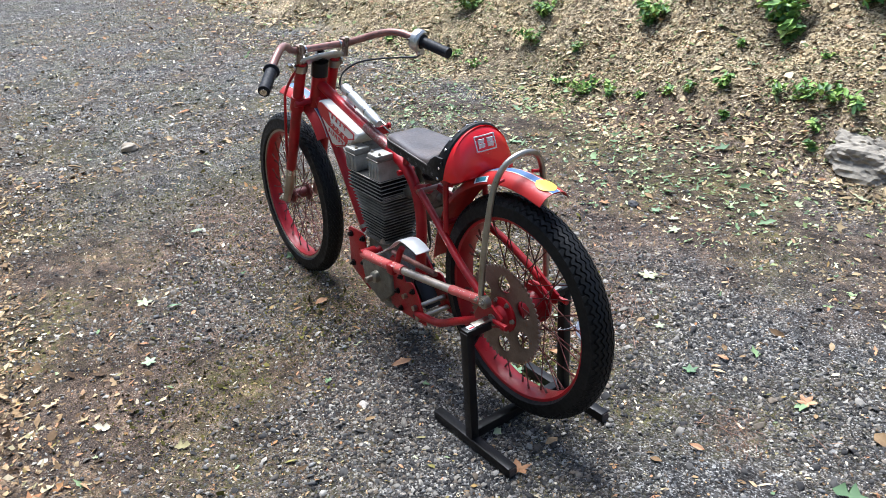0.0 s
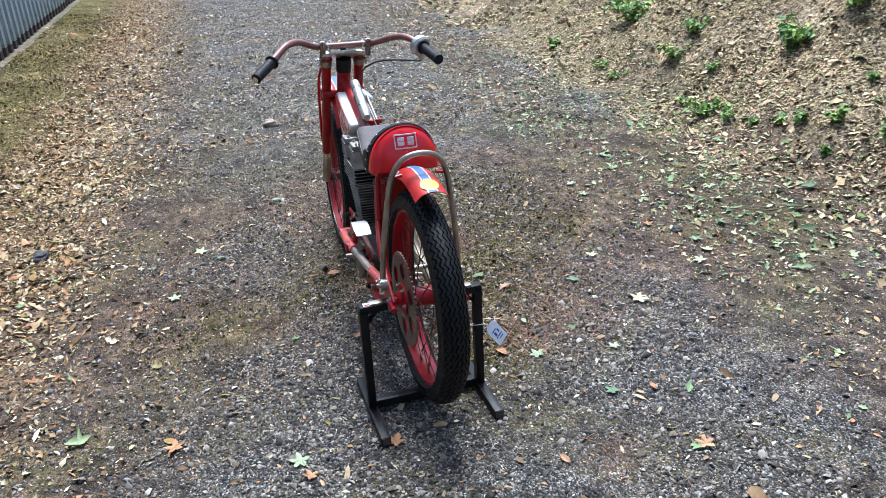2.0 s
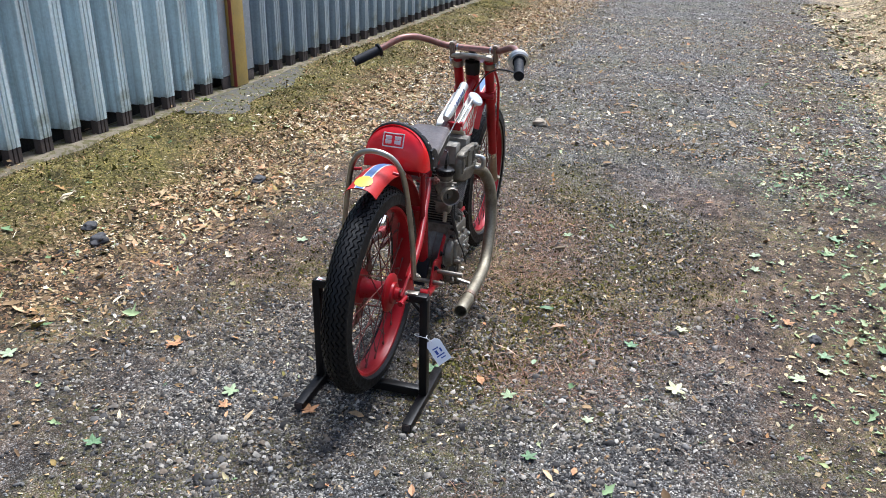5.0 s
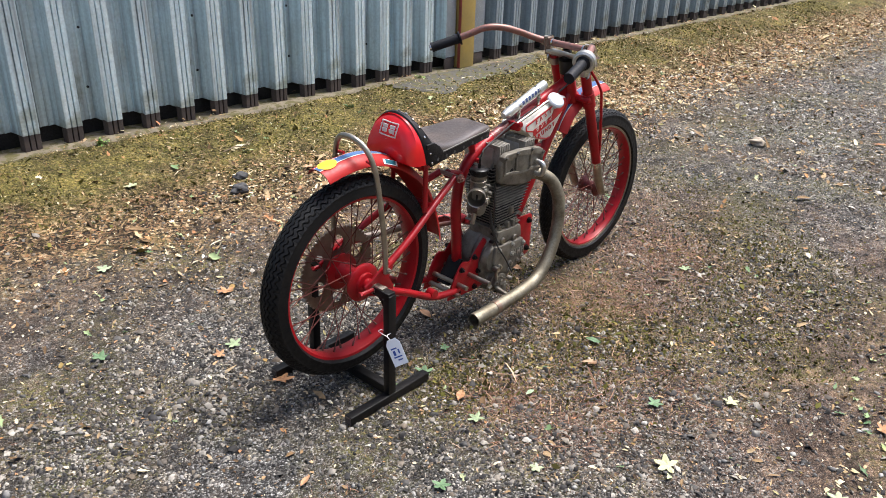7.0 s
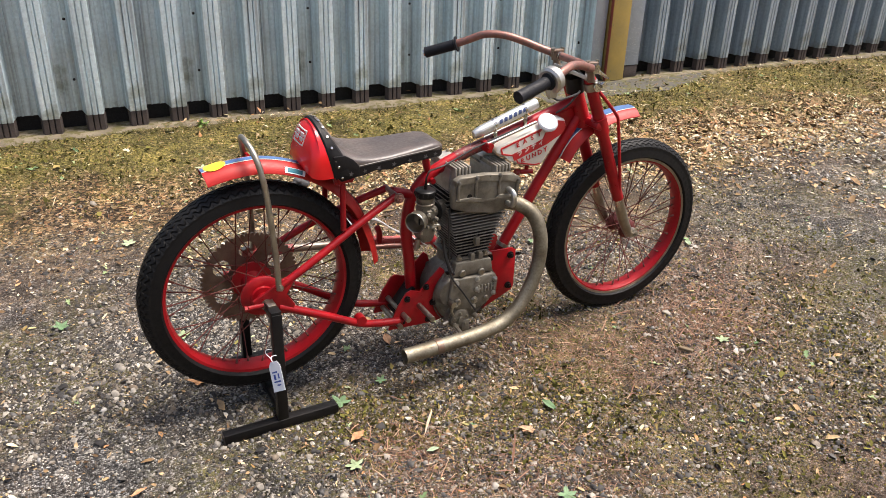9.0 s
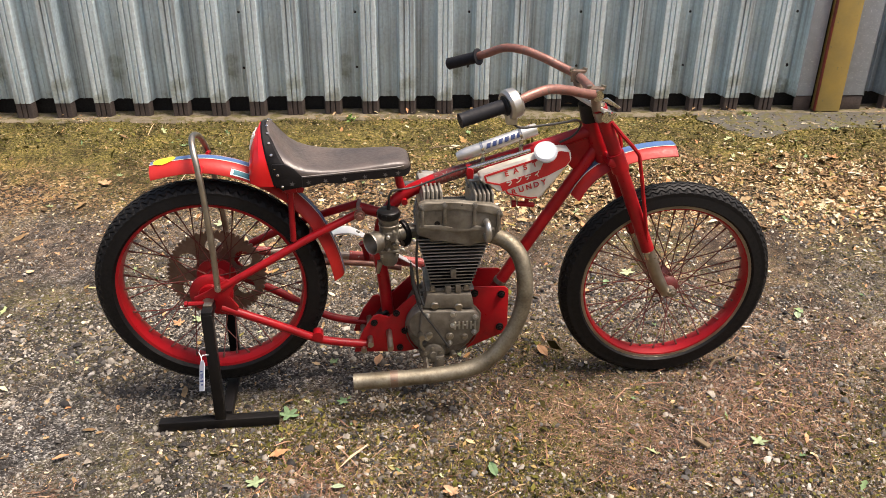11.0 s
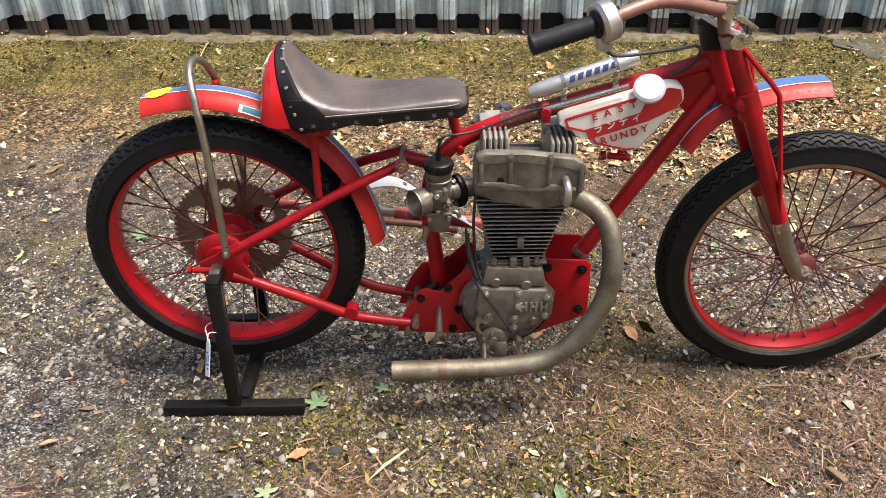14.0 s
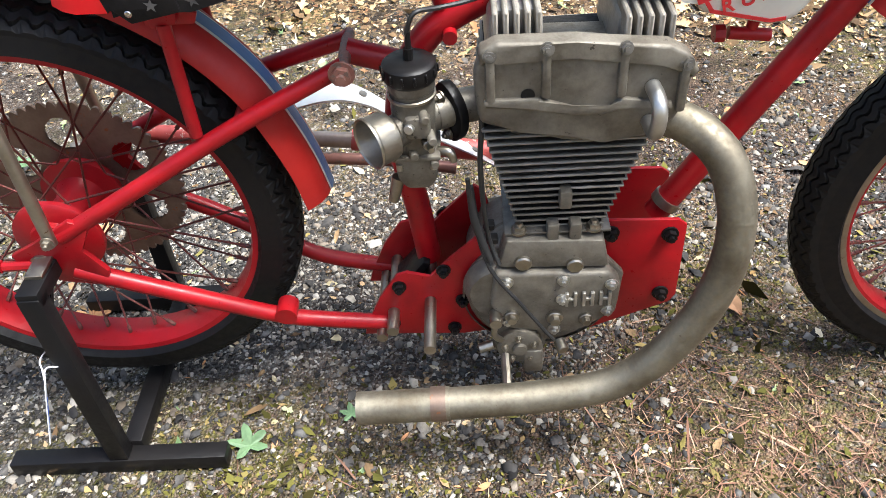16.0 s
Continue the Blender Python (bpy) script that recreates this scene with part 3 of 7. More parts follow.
def build_ground():
    xs = np.unique(np.concatenate([np.linspace(-400, -30, 8), np.linspace(-30, -4, 16), np.arange(-4, 8, 0.06), np.arange(8, 20, 0.25), np.linspace(20, 60, 12), np.linspace(60, 400, 8)]))
    ys = np.unique(np.concatenate([np.linspace(-400, -20, 10), np.linspace(-20, -6, 18), np.arange(-6, 3.2, 0.06), np.linspace(3.2, 30, 10), np.linspace(30, 400, 8)]))
    gx, gy = np.meshgrid(xs, ys)
    gz = relief(gx, gy)
    nx = len(xs)
    verts = np.stack([gx.ravel(), gy.ravel(), gz.ravel()], 1).tolist()
    faces = [(j * nx + i, j * nx + i + 1, (j + 1) * nx + i + 1, (j + 1) * nx + i) for j in range(len(ys) - 1) for i in range(nx - 1)]
    ob = sheet_mesh("ground", verts, faces, GROUND, True)
    return tagged(ob, "gravel track with earth, moss and fallen leaves", "ground", kind="structure")


build_ground()


# ---- corrugated wall ----
PITCH, WALL_Y, SHEET_Z, X1 = 0.2242, 2.575, 0.232, 2.946
DEEP = 0.120
RIB = [(0.0, 0.002), (0.003, 0.0), (0.0245, 0.0), (0.0265, 0.003), (0.0280, 0.0125), (0.0310, 0.0125), (0.0325, 0.003), (0.0345, 0.0), (0.0535, 0.0), (0.0555, 0.003), (0.0570, 0.0125), (0.0600, 0.0125), (0.0615, 0.003), (0.0635, 0.0),
       (0.085, 0.0), (0.088, 0.002), (0.104, DEEP), (0.126, DEEP), (0.128, DEEP - 0.008), (0.136, DEEP - 0.008), (0.138, DEEP), (0.172, DEEP), (0.174, DEEP - 0.008), (0.182, DEEP - 0.008), (0.184, DEEP), (0.208, DEEP)]


def rib_line(n):
    """The wall's outline seen from above over n waves, from the right edge of a wave's face leftwards."""
    pts = []
    for i in range(n):
        for u, d in RIB:
            pts.append((-(i * PITCH + u), WALL_Y + d))
    pts.append((-n * PITCH, WALL_Y + 0.002))
    return pts


def panel_bm(line, z0, z1, th=0.0016):
    bm = bmesh.new()
    f0 = [bm.verts.new((x, y, z0)) for x, y in line]
    f1 = [bm.verts.new((x, y, z1)) for x, y in line]
    b0 = [bm.verts.new((x, y + th, z0)) for x, y in line]
    b1 = [bm.verts.new((x, y + th, z1)) for x, y in line]
    for i in range(len(line) - 1):
        bm.faces.new((f0[i], f0[i + 1], f1[i + 1], f1[i]))
        bm.faces.new((b0[i], b1[i], b1[i + 1], b0[i + 1]))
        bm.faces.new((f0[i], b0[i], b0[i + 1], f0[i + 1]))
    return bm


def build_wall():
    # added backing box; its near-black stands in for the dark behind the sheets
    wall = part("wall_north", box(4.0, 2.77, 1.6, 30, 0.12, 3.2, 0.004), DARK_VOID)
    tagged(wall, "corrugated galvanised steel shed wall on a concrete kerb", "wall", kind="structure")
    line = rib_line(3)
    first = part("panel", panel_bm(line, SHEET_Z, 3.0), SHEET, wall, smooth=False)
    first.location = (X1, 0, 0)
    fb = bmesh.new()
    for i in range(3):
        seg = [(-(i * PITCH + u), WALL_Y + d + 0.003) for u, d in RIB[:16]]
        seg = [(-i * PITCH + 0.012, WALL_Y + 0.045)] + seg + [(-(i * PITCH + 0.096), WALL_Y + 0.045)]
        a = [fb.verts.new((x, y, 0.145)) for x, y in seg]
        b = [fb.verts.new((x, y, SHEET_Z + 0.004)) for x, y in seg]
        for k in range(len(seg) - 1):
            fb.faces.new((a[k], a[k + 1], b[k + 1], b[k]))
        fb.faces.new(b)
    filler = part("filler_strip", fb, FILLER, wall, smooth=False)
    filler.location = (X1, 0, 0)
    screw = part("screw", join(disc((0, 0, 0), (0, -1, 0), 0.0075, 0.003, 12), disc((0, -0.003, 0), (0, -1, 0), 0.0045, 0.007, 6)), BLACK, wall)
    screw.location = (X1 + 0.106, WALL_Y + DEEP - 0.001, 0.405)
    aged = first.data.copy()
    aged.materials[0] = SHEET_AGED
    starts = [X1 - 3 * PITCH * k for k in range(1, 12)] + [4.205 + 3 * PITCH * k for k in range(0, 19)]
    for k, x in enumerate(starts):
        for src, dz in ((first, 0.004 * (k % 2)), (filler, 0)):
            c = src.copy()
            c.location = (x, 0.002 * (k % 2), dz)
            if src is first and x > 4:
                c.data = aged
            scene.collection.objects.link(c)
    for x in [X1 + 0.106] + [s + 0.106 for s in starts]:
        for z in (0.412, 0.735, 1.4, 2.1):
            c = screw.copy()
            c.location = (x, WALL_Y + DEEP - 0.001, z)
            scene.collection.objects.link(c)
    # kerb under the sheets
    bm = bmesh.new()
    rows = []
    for i in range(260):
        x = -11 + i * 0.115
        j = 0.010 * math.sin(x * 3.1) + 0.006 * math.sin(x * 11.3) + 0.004 * math.sin(x * 23.0)
        zt = 0.150 + 0.004 * math.sin(x * 5.3)
        rows.append([bm.verts.new(v) for v in ((x, 2.505 + j, 0.05), (x, 2.508 + j, zt - 0.02), (x, 2.522 + j, zt - 0.004), (x, 2.55 + j * 0.3, zt), (x, 2.70, zt), (x, 2.70, 0.0))])
    for a, b in zip(rows, rows[1:]):
        for k in range(5):
            bm.faces.new((a[k], a[k + 1], b[k + 1], b[k]))
    kerb = part("kerb", bm, CONCRETE)
    tagged(kerb, "rough mossy concrete kerb along the foot of the wall", "kerb", kind="structure")
    # boards and flashings between the two runs of sheets
    post = part("wall_post", box(3.292, 2.572, 1.57, 0.155, 0.07, 2.84, 0.004), OCHRE)
    tagged(post, "weathered ochre painted board between the wall sheets", "board", kind="structure")
    part("edge_strip", box(3.211, 2.552, 1.57, 0.006, 0.028, 2.84, 0.002), RUST_EDGE, post, "rust red edge strip")
    end_line = [(0.142, 0.002), (0.127, DEEP), (0.094, DEEP), (0.092, DEEP - 0.008), (0.086, DEEP - 0.008), (0.084, DEEP), (0.016, DEEP), (0.0, 0.002)]
    part("panel", panel_bm([(X1 + u, WALL_Y + d) for u, d in end_line], SHEET_Z, 3.0), SHEET, wall, smooth=False)
    for cx, w in ((3.142, 0.110), (3.452, 0.16)):
        fl = part("flashing", join(box(cx, 2.588, 1.62, w, 0.012, 2.76, 0.002)), SHEET_FLAT)
        tagged(fl, "spangled galvanised flat flashing strip on the wall", "flashing", kind="structure")
        part("foot_strip", box(cx, 2.592, 0.19, w * 0.98, 0.012, 0.09, 0.002), FILLER, fl)
    bm = bmesh.new()
    rows = []
    for i in range(17):
        x = 2.42 + i * 0.105
        wob = 0.05 * math.sin(x * 5.1) + 0.025 * math.sin(x * 13.7)
        edge = 2.30 + wob * 0.8 - 0.20 * math.exp(-((x - 2.74) / 0.20) ** 2) + (0.16 if i in (0, 16) else 0.06 if i in (1, 15) else 0)
        rows.append([bm.verts.new((x, y, max(float(relief(x, y)), 0.05) + dz)) for y, dz in ((edge, -0.03), (edge, 0.002), (edge + 0.03, 0.006), (2.42, 0.009), (2.53, 0.010))])
    for a, b in zip(rows, rows[1:]):
        for k in range(4):
            bm.faces.new((a[k], a[k + 1], b[k + 1], b[k]))
    for r in (rows[0], rows[-1]):
        bm.faces.new(r)
    sl = part("pavement_slab", bm, SLAB, smooth=False)
    tagged(sl, "dark weathered concrete slab at the wall foot", "slab", kind="structure")


build_wall()


# ---- motorcycle ----
bike = empty("motorcycle", pose(0, -0.007, 0, 1.5, 0, 2.2))
tagged(bike, "worn red track racing motorcycle raised on a black stand", "motorcycle")


def build_tyre(R, width, side_h, pitch_n, seed):
    """A tyre with zigzag ribs: the grooves wander from side to side round the wheel."""
    seg = pitch_n * 6
    half = width / 2
    grooves = [-0.80, -0.50, -0.18, 0.18, 0.50, 0.80]
    us = [-1.0]
    depth = [0.0]
    for g in grooves:
        us += [g - 0.052, g - 0.038, g + 0.038, g + 0.052]
        depth += [0.0, 1.0, 1.0, 0.0]
    us.append(1.0)
    depth.append(0.0)
    bm = bmesh.new()
    rings = []
    for k in range(seg):
        a = 2 * math.pi * k / seg
        zig = 0.075 * (1 if (k % 6) < 3 else -1) * (1.0 - 0.66 * ((k % 3) == 0))
        ring = []
        for s in (-1, -0.97, -0.86):
            ring.append((R - side_h + side_h * 0.5 * (s + 1) / 0.14 if s > -0.99 else R - side_h, s * half * (0.72 if s == -1 else 0.98 if s < -0.9 else 1.0)))
        for u, d in zip(us, depth):
            uu = u + (zig if abs(u) < 0.95 else 0)
            yy = uu * half * 0.86
            rr = R - 0.52 * half * abs(uu) ** 2.3 - 0.0060 * d
            if abs(u) > 0.99 and (k % 6) in (2, 3):
                rr -= 0.0025
            ring.append((rr, yy))
        for s in (0.86, 0.97, 1):
            ring.append((R - side_h + side_h * 0.5 * (1 - s) / 0.14 if s < 0.99 else R - side_h, s * half * (0.72 if s == 1 else 0.98 if s > 0.9 else 1.0)))
        rings.append([bm.verts.new((r * math.cos(a), y, r * math.sin(a))) for r, y in ring])
    n = len(rings[0])
    for k in range(seg):
        a, b = rings[k], rings[(k + 1) % seg]
        for i in range(n - 1):
            bm.faces.new((a[i], a[i + 1], b[i + 1], b[i]))
    return bm


def build_wheel(name, x, z, R, width, side_h, rim_r, hub_prof, n_spokes, flange, turn=0.0, hub_mat=RED, bare=False):
    wheel = part(name, lathe(hub_prof, 32), hub_mat, bike)
    wheel.location = (x, 0, z)
    wheel.rotation_euler = (0, 0, radians(turn))
    part("tyre", build_tyre(R, width, side_h, 76, 1), RUBBER, wheel, "black zigzag tread rubber tyre", smooth=False)
    w = width * 0.33
    prof = [(rim_r + 0.012, -w), (rim_r + 0.010, -w + 0.004), (rim_r + 0.004, -w + 0.006), (rim_r + 0.001, -w * 0.55), (rim_r - 0.002, 0), (rim_r + 0.001, w * 0.55),
            (rim_r + 0.004, w - 0.006), (rim_r + 0.010, w - 0.004), (rim_r + 0.012, w), (rim_r + 0.012, w + 0.003), (rim_r + 0.001, w + 0.001),
            (rim_r - 0.004, w * 0.5), (rim_r - 0.006, 0), (rim_r - 0.004, -w * 0.5), (rim_r + 0.001, -w - 0.001), (rim_r + 0.012, -w - 0.003)]
    part("rim", lathe(prof, 72, closed=True), RED_RIM, wheel, "red painted steel rim with worn edge")
    part("rim_edge", join(*[lathe([(rim_r + 0.0135 + 0.002 * math.cos(a), sg * (w + 0.003) + 0.002 * math.sin(a)) for a in (i * math.pi / 3 for i in range(6))], 72, closed=True) for sg in (-1, 1)]), DULL_STEEL, wheel, "bare metal rim edge")
    if bare:
        for sg in (-1, 1):
            part("rim_flange", lathe([(rim_r + 0.0060, sg * (w + 0.0040)), (rim_r + 0.0125, sg * (w + 0.0046)), (rim_r + 0.0125, sg * (w + 0.0036)), (rim_r + 0.0060, sg * (w + 0.0024))], 72, closed=True), DULL_STEEL, wheel, "bare tarnished metal rim flange")
    sp = None
    for i in range(n_spokes):
        sg = 1 if i % 2 else -1
        cross = 1 if (i // 2) % 2 else -1
        a = 2 * math.pi * i / n_spokes
        ah = a + cross * radians(62)
        p = Vector((flange[0] * math.cos(ah), sg * flange[1], flange[0] * math.sin(ah)))
        q = Vector(((rim_r - 0.006) * math.cos(a), sg * 0.006, (rim_r - 0.006) * math.sin(a)))
        d = q - p
        m = Matrix.Translation(p) @ d.to_track_quat("Z", "Y").to_matrix().to_4x4() @ Matrix.Diagonal((1, 1, d.length, 1))
        if sp is None:
            bm = bmesh.new()
            add_tube(bm, [Vector((0, 0, 0)), Vector((0, 0, 0.93)), Vector((0, 0, 0.932)), Vector((0, 0, 1))], [0.0017, 0.0017, 0.0034, 0.0034], 6)
            sp = part("spoke", bm, SPOKE, wheel)
            ob = sp
        else:
            ob = sp.copy()
            scene.collection.objects.link(ob)
        ob.matrix_local = m
    return wheel


REAR_Z, FRONT_X, FRONT_Z = 0.390, 1.383, 0.332
rear_hub = [(0.0, -0.100), (0.011, -0.100), (0.011, -0.090), (0.020, -0.088), (0.021, -0.074), (0.034, -0.072), (0.036, -0.064), (0.058, -0.061), (0.062, -0.057), (0.062, -0.050), (0.056, -0.047), (0.036, -0.043), (0.030, -0.02), (0.030, 0.02),
            (0.036, 0.036), (0.060, 0.042), (0.060, 0.050), (0.045, 0.056), (0.030, 0.075), (0.012, 0.080), (0.012, 0.105), (0.0, 0.105)]
rear_wheel = build_wheel("rear_wheel", 0.004, REAR_Z, 0.332, 0.092, 0.062, 0.261, rear_hub, 40, (0.050, 0.046))
front_hub = [(0.0, -0.06), (0.011, -0.06), (0.013, -0.05), (0.03, -0.045), (0.036, -0.038), (0.036, -0.032), (0.022, -0.028), (0.02, 0.02),
             (0.034, 0.03), (0.036, 0.04), (0.02, 0.046), (0.011, 0.06), (0.0, 0.06)]
front_wheel = build_wheel("front_wheel", FRONT_X, FRONT_Z, 0.336, 0.078, 0.066, 0.257, front_hub, 40, (0.033, 0.034), -1.5, HUB_DARK, True)


SPROCKET_RINGS = tuple(0.128 - 0.0038 * i for i in range(20))


def build_sprocket():
    """A toothed ring with six round holes."""
    teeth, R, r0, y0, y1 = 58, 0.147, 0.040, 0.062, 0.067
    cx, cz = 0.004, REAR_Z
    bm = bmesh.new()
    holes = 6
    seg = teeth * 4
    rows_f, rows_b = [], []
    def ring_pts(rad_fn, y):
        return [bm.verts.new((rad_fn(k) * math.cos(2 * math.pi * k / seg), y, rad_fn(k) * math.sin(2 * math.pi * k / seg))) for k in range(seg)]
    tooth = [0.0, 0.008, 0.010, 0.008]
    outer = lambda k: R - 0.010 + tooth[k % 4]
    body = [(lambda k, q=q: q) for q in SPROCKET_RINGS + (r0,)]
    def hole(k, q):
        a = 2 * math.pi * k / seg
        for h in range(holes):
            b = 2 * math.pi * (h + 0.5) / holes
            px, pz = q * math.cos(a) - 0.093 * math.cos(b), q * math.sin(a) - 0.093 * math.sin(b)
            if px * px + pz * pz < 0.0265 ** 2:
                return True
        return False
    fs = [ring_pts(f, y0) for f in [outer] + body]
    bs = [ring_pts(f, y1) for f in [outer] + body]
    rad = [R, *SPROCKET_RINGS, r0]
    for i in range(len(fs) - 1):
        mid = (rad[i] + rad[i + 1]) / 2
        for k in range(seg):
            if hole(k + 0.5, mid):
                continue
            j = (k + 1) % seg
            bm.faces.new((fs[i][k], fs[i][j], fs[i + 1][j], fs[i + 1][k]))
            bm.faces.new((bs[i][k], bs[i + 1][k], bs[i + 1][j], bs[i][j]))
    for k in range(seg):
        j = (k + 1) % seg
        bm.faces.new((fs[0][k], bs[0][k], bs[0][j], fs[0][j]))
        bm.faces.new((fs[-1][k], fs[-1][j], bs[-1][j], bs[-1][k]))
    sp = part("sprocket", bm, SPROCKET, rear_wheel, "brown rusty steel chain sprocket with round holes", smooth=False)
    part("sprocket_carrier", lathe([(0.052, 0.05), (0.052, 0.072), (0.046, 0.075), (0.03, 0.078), (0.02, 0.09), (0.0, 0.09)], 24), RED, rear_wheel)
    for h in range(6):
        a = 2 * math.pi * h / 6
        part("bolt", bolt((0.045 * math.cos(a), 0.073, 0.045 * math.sin(a)), (0, 1, 0), 0.006, 0.007), DULL_STEEL, rear_wheel)


build_sprocket()


def build_frame():
    head_a, head_b = (1.092, 0, 0.872), (1.152, 0, 0.738)
    frame_ob = part("frame", tube([head_a, head_b], 0.027, 20), RED, bike, "red painted tubular steel frame")
    part("top_tube", tube([(1.10, 0, 0.838), (0.962, 0, 0.793), (0.83, 0, 0.753), (0.722, 0, 0.722), (0.64, 0, 0.694), (0.575, 0, 0.664), (0.532, 0, 0.630), (0.500, 0, 0.570),
                           (0.490, 0, 0.48), (0.503, 0, 0.37), (0.512, 0, 0.27)], 0.0185, 16), RED, frame_ob, "bent red tube with paint rubbed bare in places")
    part("bare_patch", tube([(0.790, 0, 0.7415), (0.730, 0, 0.7243), (0.70, 0, 0.7155), (0.655, 0, 0.7000)], 0.0189, 16), RUBBED, frame_ob, "rubbed bare metal on the tube")
    part("down_tube", tube([(1.125, 0, 0.795), (0.978, 0, 0.558), (0.845, 0, 0.335)], 0.0185, 16), RED, frame_ob)
    part("socket", tube([(0.862, 0, 0.3635), (0.855, 0, 0.352)], 0.0215, 16), DULL_STEEL, frame_ob, "bare metal collar at the foot of the tube")
    part("head_gusset", slab([(1.115, 0.83), (0.985, 0.795), (1.075, 0.70), (1.13, 0.775)], -0.004, 0.004, 0.001), RED, frame_ob)
    for sg in (-1, 1):
        part("seat_stay", tube([(0.436, sg * 0.034, 0.620), (0.30, sg * 0.066, 0.565), (0.16, sg * 0.094, 0.497), (0.040, sg * 0.102, 0.432)], 0.0115, 12), RED, frame_ob)
        part("chain_stay", tube([(0.036, sg * 0.102, 0.372), (0.167, sg * 0.094, 0.306), (0.285, sg * 0.078, 0.238), (0.35, sg * 0.068, 0.212), (0.452, sg * 0.062, 0.192)], 0.0125, 12), RED, frame_ob)
        part("dropout_plate", slab([(-0.036, 0.408), (-0.030, 0.378), (0.02, 0.355), (0.075, 0.345), (0.085, 0.372), (0.06, 0.41), (0.085, 0.448), (0.06, 0.462), (0.0, 0.425)], sg * 0.105 - 0.004, sg * 0.105 + 0.004, 0.0015), RED, frame_ob)
        part("axle_nut", bolt((0.002, sg * 0.109, REAR_Z), (0, sg, 0), 0.013, 0.012), DULL_STEEL, frame_ob)
        part("chain_adjuster", join(tube([(-0.052, sg * 0.112, 0.392), (0.004, sg * 0.112, 0.392)], 0.007, 8), disc((-0.054, sg * 0.112, 0.392), (-1, 0, 0), 0.009, 0.008, 6)), RED, frame_ob)
        part("strut", tube([(0.252, sg * 0.070, 0.705), (0.250, sg * 0.075, 0.56)], 0.0085, 10), RED, frame_ob)
        part("strut_sleeve", tube([(0.2515, sg * 0.071, 0.66), (0.2515, sg * 0.0705, 0.69)], 0.006, 8), DULL_STEEL, frame_ob)
        part("guard_bracket", slab([(0.23, 0.70), (0.285, 0.70), (0.29, 0.712), (0.225, 0.74)], sg * 0.062 - 0.003, sg * 0.062 + 0.003, 0.001), RED, frame_ob)
    part("stay_bolt", join(tube([(0.436, -0.055, 0.622), (0.436, 0.045, 0.622)], 0.008, 12), bolt((0.436, -0.055, 0.622), (0, -1, 0), 0.012, 0.012)), BAR_PAINT, frame_ob, "rusty pivot bolt")
    part("seat_bridge", tube([(0.436, 0, 0.622), (0.505, 0, 0.60)], 0.016, 12), RED, frame_ob)
    part("stay_brace", tube([(0.30, -0.07, 0.562), (0.30, 0.07, 0.562)], 0.009, 10), RED, frame_ob)
    part("chain_stay_stub", join(disc((0.300, -0.092, 0.246), (0, 0.2, -0.0), 0.016, 0.03, 14)), RED, frame_ob)
    for sg in (-1, 1):
        y = sg * 0.058
        pl = part("engine_plate", slab([(0.765, 0.376), (0.862, 0.372), (0.874, 0.362), (0.876, 0.225), (0.868, 0.210), (0.752, 0.158), (0.745, 0.2), (0.757, 0.30)], y - 0.003, y + 0.003, 0.001), RED, bike, "red steel front engine mounting plate")
        for bx, bz in ((0.852, 0.348), (0.852, 0.232), (0.776, 0.26), (0.77, 0.355)):
            part("bolt", bolt((bx, y + sg * 0.003, bz), (0, sg, 0), 0.009, 0.011), BLACK, pl)
        pl = part("engine_plate", slab([(0.405, 0.166), (0.412, 0.190), (0.437, 0.246), (0.466, 0.290), (0.482, 0.295), (0.515, 0.283), (0.545, 0.318), (0.585, 0.358), (0.60, 0.345), (0.612, 0.30), (0.61, 0.165), (0.56, 0.158)], y - 0.003, y + 0.003, 0.001), RED, bike, "red steel rear engine mounting plate")
        for bx, bz in ((0.468, 0.268), (0.452, 0.19), (0.535, 0.298), (0.56, 0.235), (0.545, 0.175), (0.595, 0.30)):
            part("bolt", bolt((bx, y + sg * 0.003, bz), (0, sg, 0), 0.008, 0.010), BLACK, pl)
    for bx, bz, l in ((0.512, 0.235, 0.10), (0.455, 0.215, 0.045), (0.435, 0.185, 0.03)):
        part("cross_pin", tube([(bx, -0.058 - l, bz), (bx, 0.075, bz)], 0.009, 12), DULL_STEEL, bike, "bare steel cross pin through the plates")
    part("bash_plate", slab([(0.44, 0.20), (0.505, 0.285), (0.515, 0.28), (0.47, 0.20)], -0.03, 0.03, 0.002), BLACK, bike, "black bracket between the rear plates")
    return frame_ob


frame_ob = build_frame()


